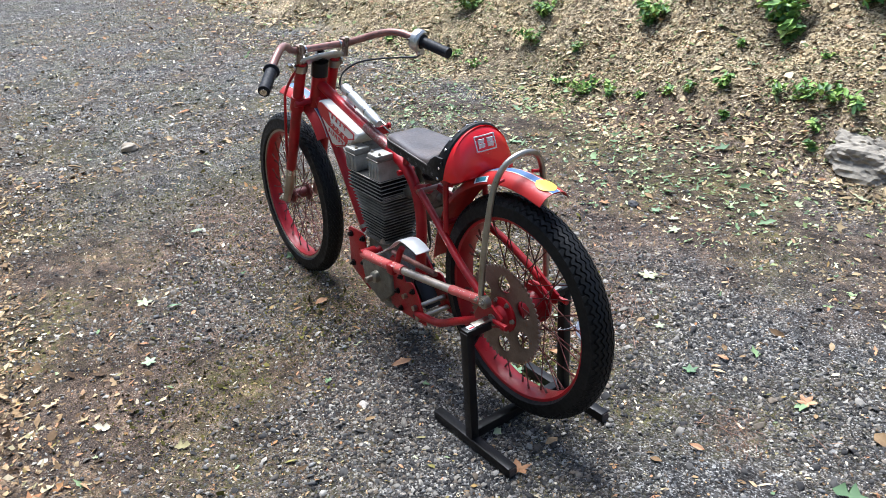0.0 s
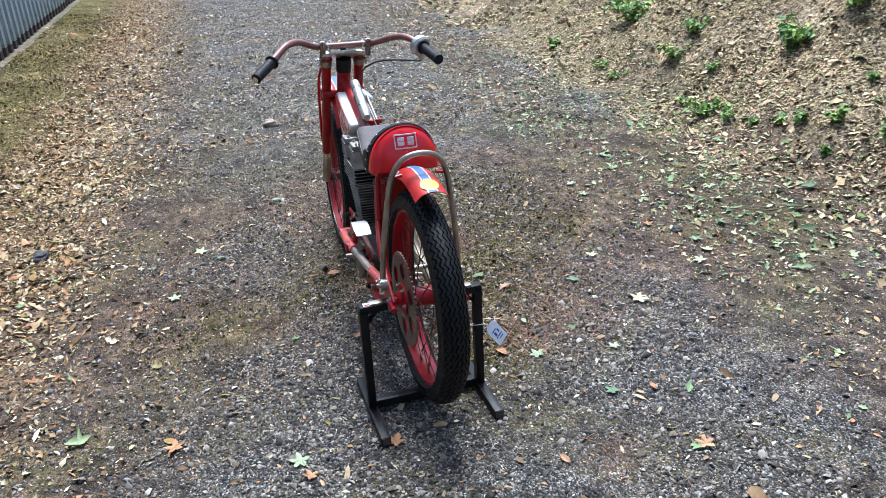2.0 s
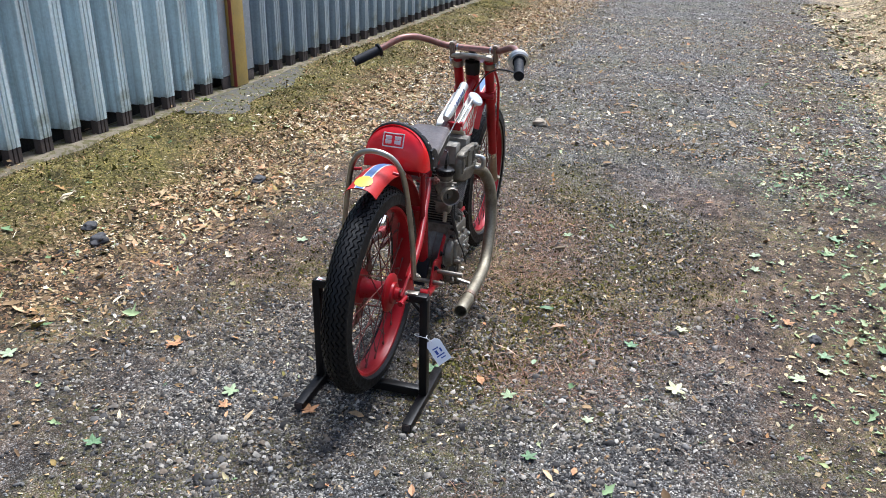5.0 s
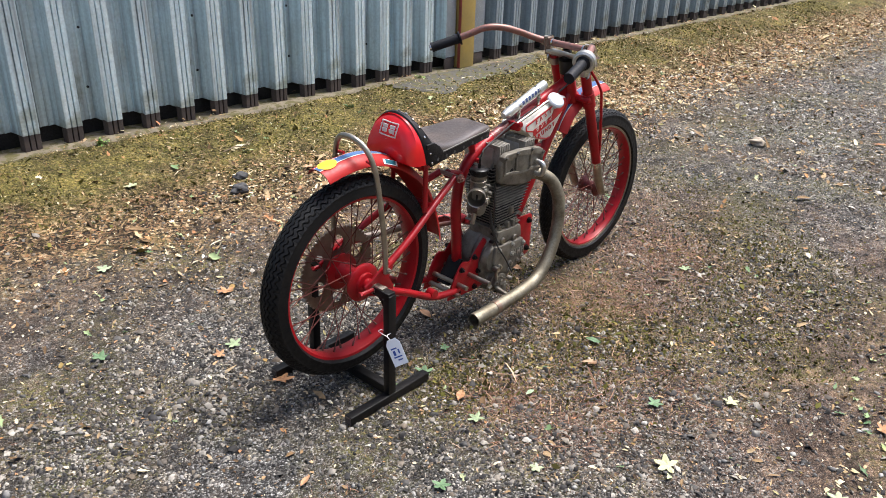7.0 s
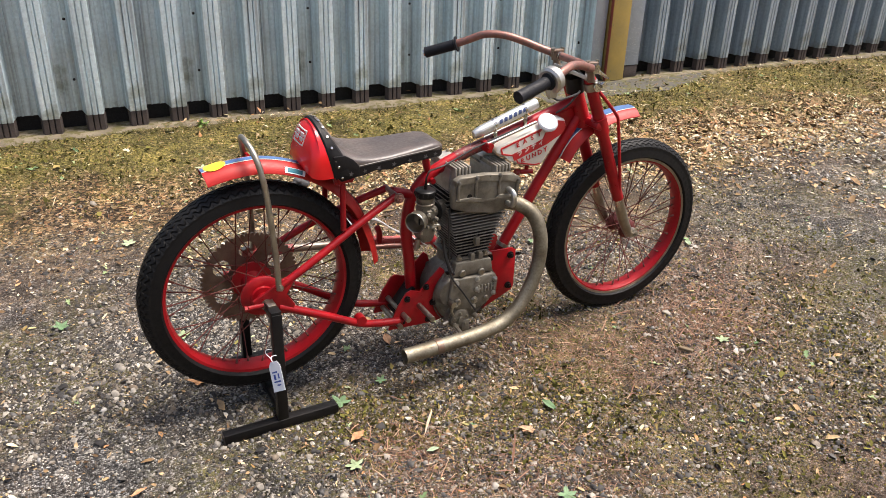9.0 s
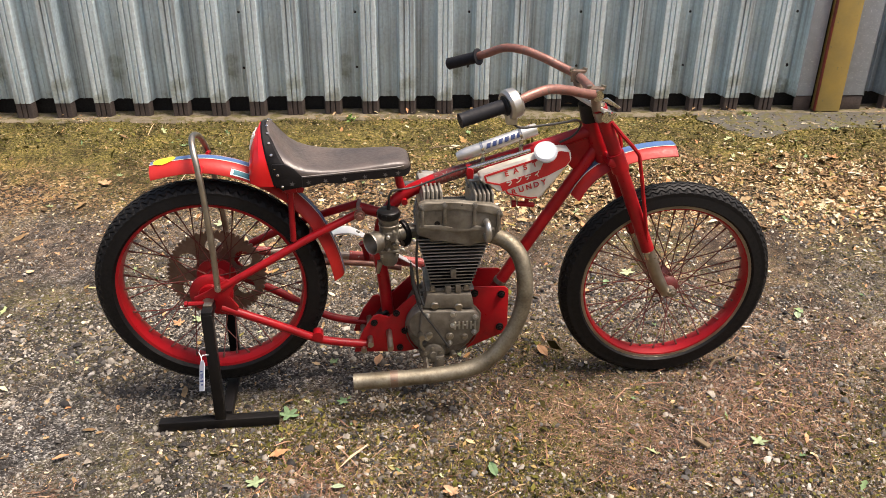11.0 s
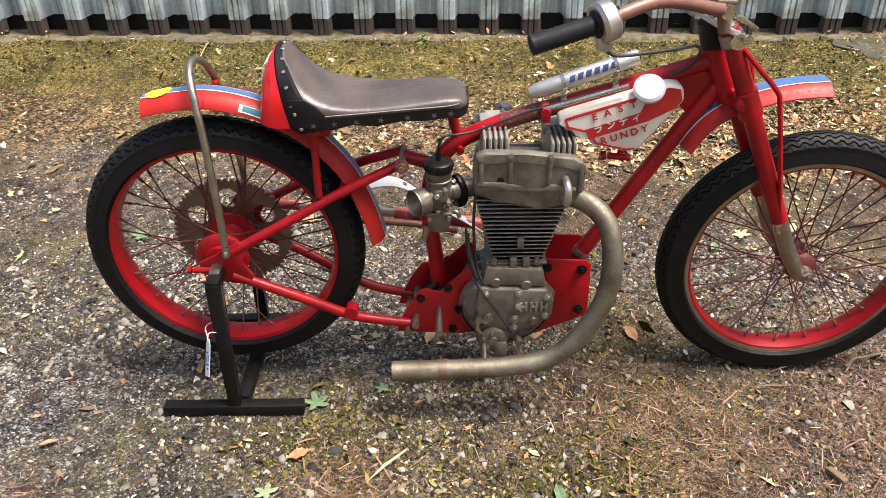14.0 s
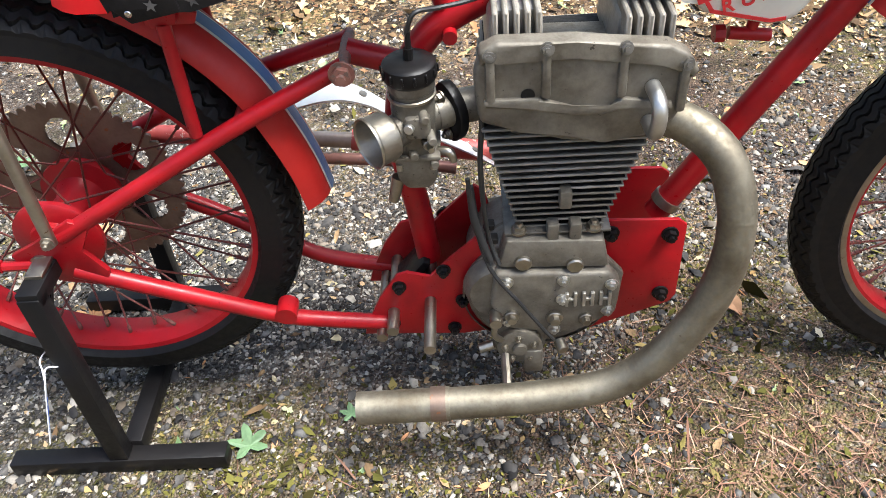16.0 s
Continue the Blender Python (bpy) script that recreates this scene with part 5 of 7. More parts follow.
    # handlebar
    bar = part("handlebar", tube([(0.800, 0.318, 0.968), (0.842, 0.284, 0.990), (0.885, 0.240, 1.016), (0.935, 0.200, 1.018), (0.985, 0.165, 1.004), (1.035, 0.130, 0.984), (1.068, 0.095, 0.972),
                                  (1.072, 0.03, 0.970), (1.072, -0.03, 0.970), (1.062, -0.105, 0.972), (1.020, -0.140, 0.986), (0.970, -0.170, 1.003), (0.915, -0.200, 1.014), (0.865, -0.225, 1.008), (0.815, -0.242, 0.992), (0.790, -0.250, 0.983)], 0.0125, 14), BAR_PAINT, bike, "worn pinkish brown swept-back handlebar")
    for y in (0.082, -0.098):
        cl = part("bar_clamp", join(tube([(1.068, y - 0.010, 0.970), (1.068, y + 0.010, 0.970)], 0.017, 16), tube([(1.068, y, 0.960), (1.076, y, 0.926)], [0.012, 0.010, 0.012], 12)), SPROCKET, bar, "rusty bar clamp")
        for dx in (-0.018, 0.018):
            part("bolt", tube([(1.068 + dx * 0.8, y, 0.955), (1.066 + dx * 0.8, y, 0.985), (1.065 + dx * 0.8, y, 0.990)], [0.0045, 0.0045, 0.007], 8, False), SPROCKET, cl)
        for off in (-0.021, 0.021):
            part("clamp_band", tube([(1.070, y + off - 0.003, 0.9705), (1.070, y + off + 0.003, 0.9705)], 0.0148, 16), CHROME, cl, "worn bright clamp band")
        part("clamp_cap", box(1.069, y, 0.984, 0.040, 0.022, 0.010, 0.003), SPROCKET, cl)
        for sx in (-1, 1):
            part("clamp_nut", disc((1.070 + sx * 0.017, y, 0.984), (sx * 0.2, 0, 1), 0.0075, 0.010, 6), DULL_STEEL, cl)
    for sg in (-1, 1):
        part("pinch_bolt", join(tube([(1.122, sg * 0.050, 0.912), (1.122, sg * 0.100, 0.912)], 0.0055, 10), disc((1.122, sg * 0.098, 0.912), (0, sg, 0), 0.010, 0.010, 6), disc((1.108, sg * 0.092, 0.905), (0, sg, 0), 0.016, 0.006, 20)), CHROME, bar, "bright pinch bolt on the fork clamp")
    def grip(a, b, name, lab):
        a, b = Vector(a), Vector(b)
        pts, rs = [], []
        n = 26
        for i in range(n + 1):
            f = i / n
            pts.append(a.lerp(b, f))
            rs.append(0.0255 if f < 0.05 else 0.0172 + (0.0012 if i % 2 else 0.0) if f < 0.95 else 0.0185)
        bm = bmesh.new()
        add_tube(bm, pts, rs, 18)
        return part(name, bm, GRIP, bar, lab)
    grip((0.818, 0.303, 0.976), (0.736, 0.372, 0.938), "grip", "black ribbed rubber grip")
    part("grip_end", tube([(0.738, 0.3705, 0.939), (0.731, 0.376, 0.936)], 0.011, 12), CHROME, bar)
    grip((0.800, -0.247, 0.990), (0.684, -0.273, 0.962), "grip", "black ribbed rubber twist grip")
    th = part("throttle", join(tube([(0.832, -0.237, 0.998), (0.826, -0.239, 0.996), (0.806, -0.245, 0.990), (0.798, -0.248, 0.988)], [0.028, 0.037, 0.039, 0.033], 24, False), box(0.815, -0.247, 0.962, 0.028, 0.024, 0.04, 0.006)), CAST_LIGHT, bar, "pale alloy twist throttle housing")
    for k in range(3):
        a = 2 * math.pi * k / 3
        part("screw", disc((0.831, -0.238 + 0.024 * math.cos(a), 0.997 + 0.024 * math.sin(a)), (1, 0.3, 0.3), 0.004, 0.003, 8), BLACK, th)
    part("cable", tube([(0.815, -0.25, 0.948), (0.84, -0.245, 0.932), (0.90, -0.215, 0.926), (0.97, -0.17, 0.918), (1.02, -0.115, 0.905), (1.045, -0.07, 0.875), (1.035, -0.045, 0.838), (1.0, -0.035, 0.815)], 0.0032, 8), CABLE, bar, "looping black throttle cable")
    part("lever_stub", slab([(1.085, 0.955), (1.135, 0.930), (1.14, 0.935), (1.10, 0.962)], -0.108, -0.10, 0.002), CHROME, bar)


build_front_end()


def build_tank():
    poly = [(0.770, 0.728), (0.79, 0.737), (1.000, 0.803), (1.030, 0.797), (1.037, 0.766), (0.956, 0.656), (0.945, 0.650), (0.925, 0.648), (0.855, 0.665), (0.845, 0.672), (0.832, 0.692), (0.790, 0.700), (0.778, 0.715)]
    tank = part("fuel_tank", slab(poly, -0.052, 0.052, 0.010, 3), WHITE, bike, "small cream and red fuel tank with hand-painted lettering")
    for sg in (-1, 1):
        y = sg * 0.0528
        d = lambda p, e=0.0: slab(p, y - 0.0006 - e, y + 0.0006 + e)
        part("red_band", d([(0.832, 0.703), (0.905, 0.727), (0.946, 0.741), (0.955, 0.766), (0.953, 0.780), (1.000, 0.796), (1.024, 0.792), (1.030, 0.768), (1.018, 0.750), (0.965, 0.722), (0.858, 0.686), (0.842, 0.680)]), RED_INK, tank, "red painted band")
        part("border", join(d([(0.789, 0.730), (0.945, 0.779), (0.957, 0.780), (0.957, 0.775), (0.945, 0.773), (0.793, 0.725)], 0.0002), d([(0.786, 0.728), (0.791, 0.728), (0.797, 0.711), (0.792, 0.708)], 0.0002),
                            d([(0.792, 0.712), (0.834, 0.702), (0.836, 0.697), (0.792, 0.707)], 0.0002), d([(0.846, 0.686), (0.851, 0.686), (0.860, 0.673), (0.856, 0.670)], 0.0002),
                            d([(0.856, 0.674), (0.925, 0.658), (0.942, 0.660), (0.942, 0.656), (0.925, 0.654), (0.856, 0.670)], 0.0002)), RED_INK, tank)
        rot = pose(0, 0, 0, 90, 0, 0 if sg < 0 else 180) @ pose(0, 0, 0, 0, 0, 17.0 if sg < 0 else -17.0)
        ty = y + sg * 0.0012
        for word, x0, z0, dx, dz, size, ink in (("EAST", 0.850, 0.7325, 0.0262, 0.0088, 0.0215, RED_INK), ("\u30e9\u30f3\u30c7\u30a3", 0.860, 0.7045, 0.0262, 0.0085, 0.0205, WHITE), ("RUNDY", 0.874, 0.6770, 0.0212, 0.0068, 0.0225, RED_INK)):
            for i, ch in enumerate(word if sg < 0 else word[::-1]):
                letters(ch, size, tank, ink, Matrix.Translation((x0 + i * dx, ty, z0 + i * dz)) @ rot, "letter")
    cap_n = Vector((-0.15, -0.62, 0.77)).normalized()
    c = Vector((0.958, -0.052, 0.792))
    cap = part("filler_cap", join(disc(c - cap_n * 0.02, cap_n, 0.022, 0.022, 20), disc(c, cap_n, 0.033, 0.012, 32, 0.005)), WHITE_CAP, tank, "round white plastic filler cap")
    part("fuel_tap", join(tube([(0.925, -0.01, 0.652), (0.922, -0.01, 0.618)], 0.007, 10), tube([(0.895, -0.012, 0.622), (0.945, -0.012, 0.616)], 0.008, 10), disc((0.89, -0.012, 0.622), (-1, 0, 0), 0.011, 0.012, 8)), RED, tank, "brass and rubber fuel tap")
    # bottle on the top tube
    a, b = Vector((0.715, -0.004, 0.768)), Vector((0.938, -0.010, 0.848))
    bt = part("air_bottle", tube([a, a.lerp(b, 0.06), a.lerp(b, 0.12), a.lerp(b, 0.985), b], [0.012, 0.016, 0.0175, 0.0175, 0.0165], 20, False), SILVER, bike, "silver cylinder with dark blue mark on the top tube")
    n = (b - a).normalized()
    side_v = Vector((0, -1, 0))
    upv = side_v.cross(n).normalized()
    for k in range(6):
        bm = bmesh.new()
        p0 = a.lerp(b, 0.36 + k * 0.075)
        prev = None
        for q in range(5):
            ang, lean = radians(2 + 11 * q), 0.0015 * q
            out = side_v * math.cos(ang) + upv * math.sin(ang)
            row = [bm.verts.new(p0 + n * (0.012 * e + lean) + out * 0.0180) for e in (0, 1)]
            if prev:
                bm.faces.new((prev[0], prev[1], row[1], row[0]))
            prev = row
        part("mark", bm, DARK_BLUE, bt, smooth=False)
    for f in (0.32, 0.80):
        p = a.lerp(b, f)
        part("clip", join(tube([p - n * 0.004, p + n * 0.004], 0.0185, 18), box(p.x, p.y - 0.012, p.z - 0.03, 0.012, 0.006, 0.04, 0.001)), CHROME, bt)
    part("rod", tube([(0.742, -0.046, 0.748), (0.80, -0.048, 0.765), (0.915, -0.05, 0.800)], 0.005, 10, False), CHROME, bt, "thin chromed rod beside the tank")
    part("rod_bracket", join(box(0.748, -0.03, 0.735, 0.018, 0.05, 0.03, 0.003), disc((0.745, -0.055, 0.745), (0, -1, 0), 0.010, 0.008, 12)), RED, bt)


build_tank()


def build_seat():
    # shell behind the seat: an arch outline, bulged, open below
    def outline(a, w, h, z0):
        return (w * math.cos(a), z0 + h * abs(math.sin(a)) ** 0.82)
    bm = bmesh.new()
    n = 28
    rings = []
    for bulge, sc, f in ((-0.017, 0.0, 0), (-0.014, 0.30, 0), (-0.010, 0.55, 0), (-0.005, 0.75, 0), (0.002, 0.90, 0), (0.010, 0.965, 0.1), (0.0, 1.0, 0.45), (0.0, 1.008, 1.0)):
        ring = []
        for k in range(n + 1):
            a = math.pi * k / n
            yy, zz = outline(a, 0.106, 0.140, 0.738)
            cz = 0.80
            y2, z2 = yy * sc, cz + (zz - cz) * sc
            arch = 0.738 + 0.046 * max(0.0, 1 - (y2 / 0.072) ** 2) ** 0.6
            if f < 1:
                z2 = max(z2, arch)
            back = 0.150 + 0.18 * (z2 - 0.74)
            front = 0.214 - 0.22 * (z2 - 0.74)
            ring.append(bm.verts.new((back + bulge + f * max(front - back - bulge, 0.002), y2, z2)))
        rings.append(ring)
    for a, b in zip(rings, rings[1:]):
        for k in range(n):
            bm.faces.new((a[k], a[k + 1], b[k + 1], b[k]))
        bm.faces.new((a[n], a[0], b[0], b[n]))
    bmesh.ops.remove_doubles(bm, verts=bm.verts, dist=1e-5)
    pod = part("seat_shell", bm, RED_POD, bike, "glossy red moulded shell behind the seat")
    # white outline box with two plain blocks in place of the logo
    mk = []
    def on_shell(y, z):
        far = math.hypot(y / 0.106, (z - 0.80) / 0.078)
        return 0.150 + 0.18 * (z - 0.74) + float(np.interp(far, [0, 0.30, 0.55, 0.75, 0.90], [-0.017, -0.014, -0.010, -0.005, 0.002]))
    pieces = [(y, z, 0.012, 0.003) for z in (0.855, 0.817) for y in np.linspace(-0.028, 0.028, 6)] + [(y, z, 0.003, 0.011) for y in (-0.033, 0.033) for z in np.linspace(0.821, 0.851, 4)]
    pieces += [(cy, cz, 0.010, 0.012) for cy in (0.020, 0.010, -0.010, -0.020) for cz in (0.830, 0.842)]
    for cy, cz, sy, sz in pieces:
        mk.append(box(on_shell(cy, cz), cy, cz, 0.0035, sy, sz))
    part("logo_mark", join(*mk), ALU_WHITE, pod, "worn white logo shapes", smooth=False)
    part("shell_bolt", disc((0.150, 0, 0.803), (-1, 0, 0), 0.005, 0.004, 10), DULL_STEEL, pod)
    for yy in (-0.055, 0.055):
        part("shell_stay", tube([(0.175, yy, 0.765), (0.165, yy * 0.9, 0.79)], 0.006, 8), DULL_STEEL, pod)
    # cushion
    xs = [0.190, 0.197, 0.206, 0.218, 0.232, 0.248, 0.268, 0.30, 0.34, 0.39, 0.44, 0.49, 0.535, 0.562, 0.576, 0.582]
    top = [0.878, 0.884, 0.882, 0.868, 0.846, 0.823, 0.803, 0.788, 0.781, 0.779, 0.781, 0.785, 0.788, 0.785, 0.778, 0.764]
    wid = [0.098, 0.103, 0.105, 0.106, 0.107, 0.107, 0.107, 0.104, 0.099, 0.092, 0.084, 0.077, 0.071, 0.064, 0.055, 0.042]
    bot = [0.742, 0.741, 0.740, 0.740, 0.740, 0.740, 0.741, 0.742, 0.743, 0.744, 0.745, 0.746, 0.747, 0.749, 0.752, 0.758]
    bm = bmesh.new()
    m = 32
    rings = []
    for x, zt, w, zb in zip(xs, top, wid, bot):
        ring = []
        f = min(max((x - 0.20) / 0.09, 0.0), 1.0)
        f = f * f * (3 - 2 * f)
        mid = zb + (zt - zb) * (0.06 + 0.44 * f)
        for k in range(m):
            a = 2 * math.pi * k / m
            c, s = math.cos(a), math.sin(a)
            if s >= 0:
                zz = mid + (zt - mid) * abs(s) ** (0.82 - 0.06 * f)
                yy = w * math.copysign(abs(c) ** (1.0 - 0.42 * f), c)
            else:
                zz = mid + (zb - mid) * abs(s) ** 0.5
                yy = w * math.copysign(abs(c) ** 0.5, c)
            dip = 0.005 * (1 - (yy / w) ** 2) * max(s, 0) ** 2 * (1.0 if x > 0.21 else 0.0)
            ring.append(bm.verts.new((x, yy, zz - dip)))
        rings.append(ring)
    for a, b in zip(rings, rings[1:]):
        for k in range(m):
            bm.faces.new((a[k], a[(k + 1) % m], b[(k + 1) % m], b[k]))
    bm.faces.new(rings[0])
    bm.faces.new(rings[-1])
    seat = part("seat", bm, LEATHER, bike, "scooped dark leather racing seat, creased and faded")
    line_of = lambda sg, lift, off: [(x, sg * (w * 1.005 + off), zb + lift) for x, w, zb in zip(xs, wid, bot)]
    for sg in (-1, 1):
        part("piping", tube([(x, sg * (w * 0.995), zb + 0.021) for x, w, zb in zip(xs[4:-2], wid[4:-2], bot[4:-2])], 0.0015, 6, steps=2), PIPING, seat, "pale edge piping")
        bm = bmesh.new()
        edge = list(zip(xs, wid, bot))[3:]
        drop = lambda x: 0.006 + 0.004 * math.sin(x * 70)
        lo = [bm.verts.new((x, sg * (w + 0.0010), zb - drop(x))) for x, w, zb in edge] + [bm.verts.new((xs[-1] + 0.003, 0, bot[-1] - 0.004))]
        hi = [bm.verts.new((x, sg * (w + 0.0008), zb + (0.017 if x < 0.55 else 0.010))) for x, w, zb in edge] + [bm.verts.new((xs[-1] + 0.002, 0, bot[-1] + 0.002))]
        for k in range(len(lo) - 1):
            bm.faces.new((lo[k], lo[k + 1], hi[k + 1], hi[k]))
        part("skirt", bm, LEATHER_SKIRT, seat, "black leather skirt with faded star shapes")
        # cheek between shell and seat, low down
        part("side_cheek", slab([(0.212, 0.800), (0.246, 0.800), (0.270, 0.785), (0.288, 0.765), (0.290, 0.734), (0.235, 0.724), (0.214, 0.745)], sg * 0.105 - 0.004, sg * 0.105 + 0.004, 0.003), LEATHER_SKIRT, seat, "black leather cheek panel with studs")
        for x, z in ((0.226, 0.770), (0.236, 0.737)):
            part("stud", disc((x, sg * 0.109, z), (0, sg, 0), 0.004, 0.003, 10, 0.001), CHROME, seat)
        for x in (0.262, 0.305, 0.35, 0.40, 0.455, 0.51, 0.545):
            w = float(np.interp(x, xs, wid))
            zb = float(np.interp(x, xs, bot))
            bm = bmesh.new()
            pts = [bm.verts.new((x + (0.008 if i % 2 == 0 else 0.0032) * math.cos(2 * math.pi * i / 10 + 0.3 + x * 9), sg * (w + 0.0035), zb + 0.004 + (0.008 if i % 2 == 0 else 0.0032) * math.sin(2 * math.pi * i / 10 + 0.3 + x * 9))) for i in range(10)]
            bm.faces.new(pts)
            part("star_patch", bm, STAR, seat, "faded grey star", smooth=False)
    bm = bmesh.new()
    prev = None
    for k in range(33):
        a = math.pi * k / 32
        yy, zz = 0.108 * math.cos(a), 0.738 + 0.143 * abs(math.sin(a)) ** 0.82
        xf = 0.217 - 0.22 * (zz - 0.74)
        row = [bm.verts.new((xf - 0.004, yy * 0.99, zz - 0.001)), bm.verts.new((xf, yy * 1.012, zz + 0.003)),
               bm.verts.new((xf + 0.009 + 0.036 * (0.89 - zz) / 0.15, yy * 1.014, zz + 0.003)), bm.verts.new((xf + 0.013 + 0.050 * (0.89 - zz) / 0.15, yy * 0.985, zz - 0.006))]
        if prev:
            for q in range(3):
                bm.faces.new((prev[q], prev[q + 1], row[q + 1], row[q]))
        prev = row
    part("leather_band", bm, LEATHER_SKIRT, seat, "black leather edge band with domed studs")
    for k in range(1, 12):
        a = math.pi * k / 12
        yy, zz = 0.108 * math.cos(a), 0.738 + 0.143 * math.sin(a) ** 0.82
        part("stud", disc((0.228 - 0.20 * (zz - 0.74), yy * 1.010, zz + 0.0025), (0, math.cos(a), math.sin(a)), 0.004, 0.0035, 10, 0.001), CHROME, seat)
    part("seat_post", join(tube([(0.545, 0, 0.75), (0.552, 0, 0.70), (0.562, 0, 0.668)], 0.012, 10), tube([(0.565, -0.03, 0.645), (0.565, 0.03, 0.645)], 0.009, 10)), RED, seat)
    part("seat_bracket", slab([(0.235, 0.735), (0.275, 0.735), (0.268, 0.705), (0.238, 0.700)], -0.075, 0.075, 0.003), RED, seat)


build_seat()


def build_rear_guard():
    gp = [(-0.116, 0.744), (-0.05, 0.757), (0.022, 0.761), (0.085, 0.750), (0.14, 0.730), (0.20, 0.696), (0.255, 0.650), (0.300, 0.592), (0.328, 0.530), (0.348, 0.470), (0.360, 0.412)]
    rg = part("rear_mudguard", strip(gp, 0.100, 0.0022, 0.027), ORANGE_RED, bike, "orange-red rear mudguard with blue and white stripe")
    part("white_stripe", band_on(gp, -0.30, 0.30, 0.100, 0.027, 0.0010), WHITE, rg)
    part("blue_stripe", band_on(gp, -0.23, 0.23, 0.100, 0.027, 0.0018), BLUE, rg)
    part("yellow_sticker", band_on(gp, -0.52, 0.52, 0.100, 0.027, 0.0026, 0.02, 0.105, True), YELLOW, rg, "worn round yellow sticker")
    for sg in (-1, 1):
        part("side_sticker", band_on(gp, sg * 0.97, sg * 0.76, 0.100, 0.027, 0.0022, 0.315, 0.42), TAG_CARD, rg, "pale sticker with teal mark")
        part("sticker_mark", band_on(gp, sg * 0.95, sg * 0.79, 0.100, 0.027, 0.0032, 0.325, 0.40), TEAL, rg)
    # hoop over the wheel
    half = [(0.036, -0.122, 0.436), (0.034, -0.113, 0.56), (0.026, -0.096, 0.70), (0.018, -0.082, 0.775), (0.008, -0.058, 0.822), (0.0, -0.022, 0.843)]
    pts = half + [(x, -y, z) for x, y, z in half[::-1]]
    hoop = part("grab_hoop", tube(pts, 0.0085, 12), DULL_STEEL, bike, "tarnished chromed tube hoop over the rear wheel")
    for sg in (-1, 1):
        part("hoop_bolt", bolt((0.038, sg * 0.130, 0.446), (0, sg, 0), 0.007, 0.008), DULL_STEEL, hoop)
        part("hoop_lug", tube([(0.022, sg * 0.088, 0.772), (0.022, sg * 0.05, 0.778)], 0.005, 8), RED, hoop)


build_rear_guard()


def build_left_foot_gear():
    bar = part("foot_bar", tube([(0.64, 0.125, 0.360), (0.52, 0.135, 0.378), (0.41, 0.135, 0.394), (0.20, 0.13, 0.420), (0.016, 0.122, 0.444)], 0.0125, 12), TAN_STEEL, bike, "worn red and bare metal stay on the drive side")
    part("red_end", tube([(0.66, 0.125, 0.357), (0.60, 0.130, 0.366), (0.50, 0.135, 0.381), (0.40, 0.135, 0.396)], 0.0165, 12), FADED_RED, bar, "faded scratched red paint")
    part("red_tail", tube([(0.16, 0.1285, 0.4255), (0.08, 0.125, 0.436), (0.03, 0.1225, 0.4425)], 0.0142, 12), FADED_RED, bar)
    part("end_lug", join(disc((0.016, 0.114, 0.444), (0, 1, 0), 0.018, 0.018, 16), bolt((0.016, 0.132, 0.444), (0, 1, 0), 0.010, 0.008)), DULL_STEEL, bar)
    part("front_lug", join(disc((0.655, 0.085, 0.358), (0, 1, 0), 0.017, 0.055, 16), tube([(0.655, 0.06, 0.358), (0.655, 0.09, 0.35)], 0.012, 12)), RED, bar)
    part("clamp_lug", join(box(0.455, 0.140, 0.385, 0.04, 0.034, 0.036, 0.008), tube([(0.455, 0.125, 0.388), (0.450, 0.115, 0.43), (0.44, 0.11, 0.452)], 0.010, 10)), RED, bar)
    # bent plate that holds the foot
    prof = [(0.625, 0.352), (0.58, 0.384), (0.50, 0.434), (0.45, 0.474), (0.415, 0.493), (0.385, 0.498), (0.352, 0.493), (0.318, 0.482)]
    wid = [0.022, 0.024, 0.026, 0.032, 0.046, 0.054, 0.054, 0.050]
    bm = bmesh.new()
    p = spline([(x, 0, z) for x, z in prof], 5)
    ws = np.interp(np.linspace(0, 1, len(p)), np.linspace(0, 1, len(wid)), wid)
    rows = []
    for q, w in zip(p, ws):
        rows.append([bm.verts.new((q.x, 0.114 + s * w / 2, q.z + dz)) for s, dz in ((-1, 0), (1, 0), (1, -0.003), (-1, -0.003))])
    for a, b in zip(rows, rows[1:]):
        for k in range(4):
            bm.faces.new((a[k], a[(k + 1) % 4], b[(k + 1) % 4], b[k]))
    bm.faces.new(rows[0])
    bm.faces.new(rows[-1])
    hook = part("foot_hook", bm, ALU_WHITE, bike, "bent bare aluminium foot plate with drilled holes")
    # filled discs whose dark colour stands in for the shade inside drilled holes
    for x, z in ((0.59, 0.378), (0.53, 0.416), (0.43, 0.487)):
        part("dark_hole_disc", disc((x, 0.118, z - 0.001), (0.4, 0, 0.9), 0.006, 0.003, 12), FIN_DARK, hook)
    part("inner_link", tube([(0.30, 0.085, 0.405), (0.45, 0.08, 0.395), (0.56, 0.07, 0.38)], 0.009, 10), BAR_PAINT, bike, "thin link rod behind the engine")


build_left_foot_gear()


# ---- stand and tag ----
stand = empty("paddock_stand", pose(0.0, -0.004, 0, 0, 0, 2.6))
tagged(stand, "black square-tube paddock stand on the gravel", "stand")


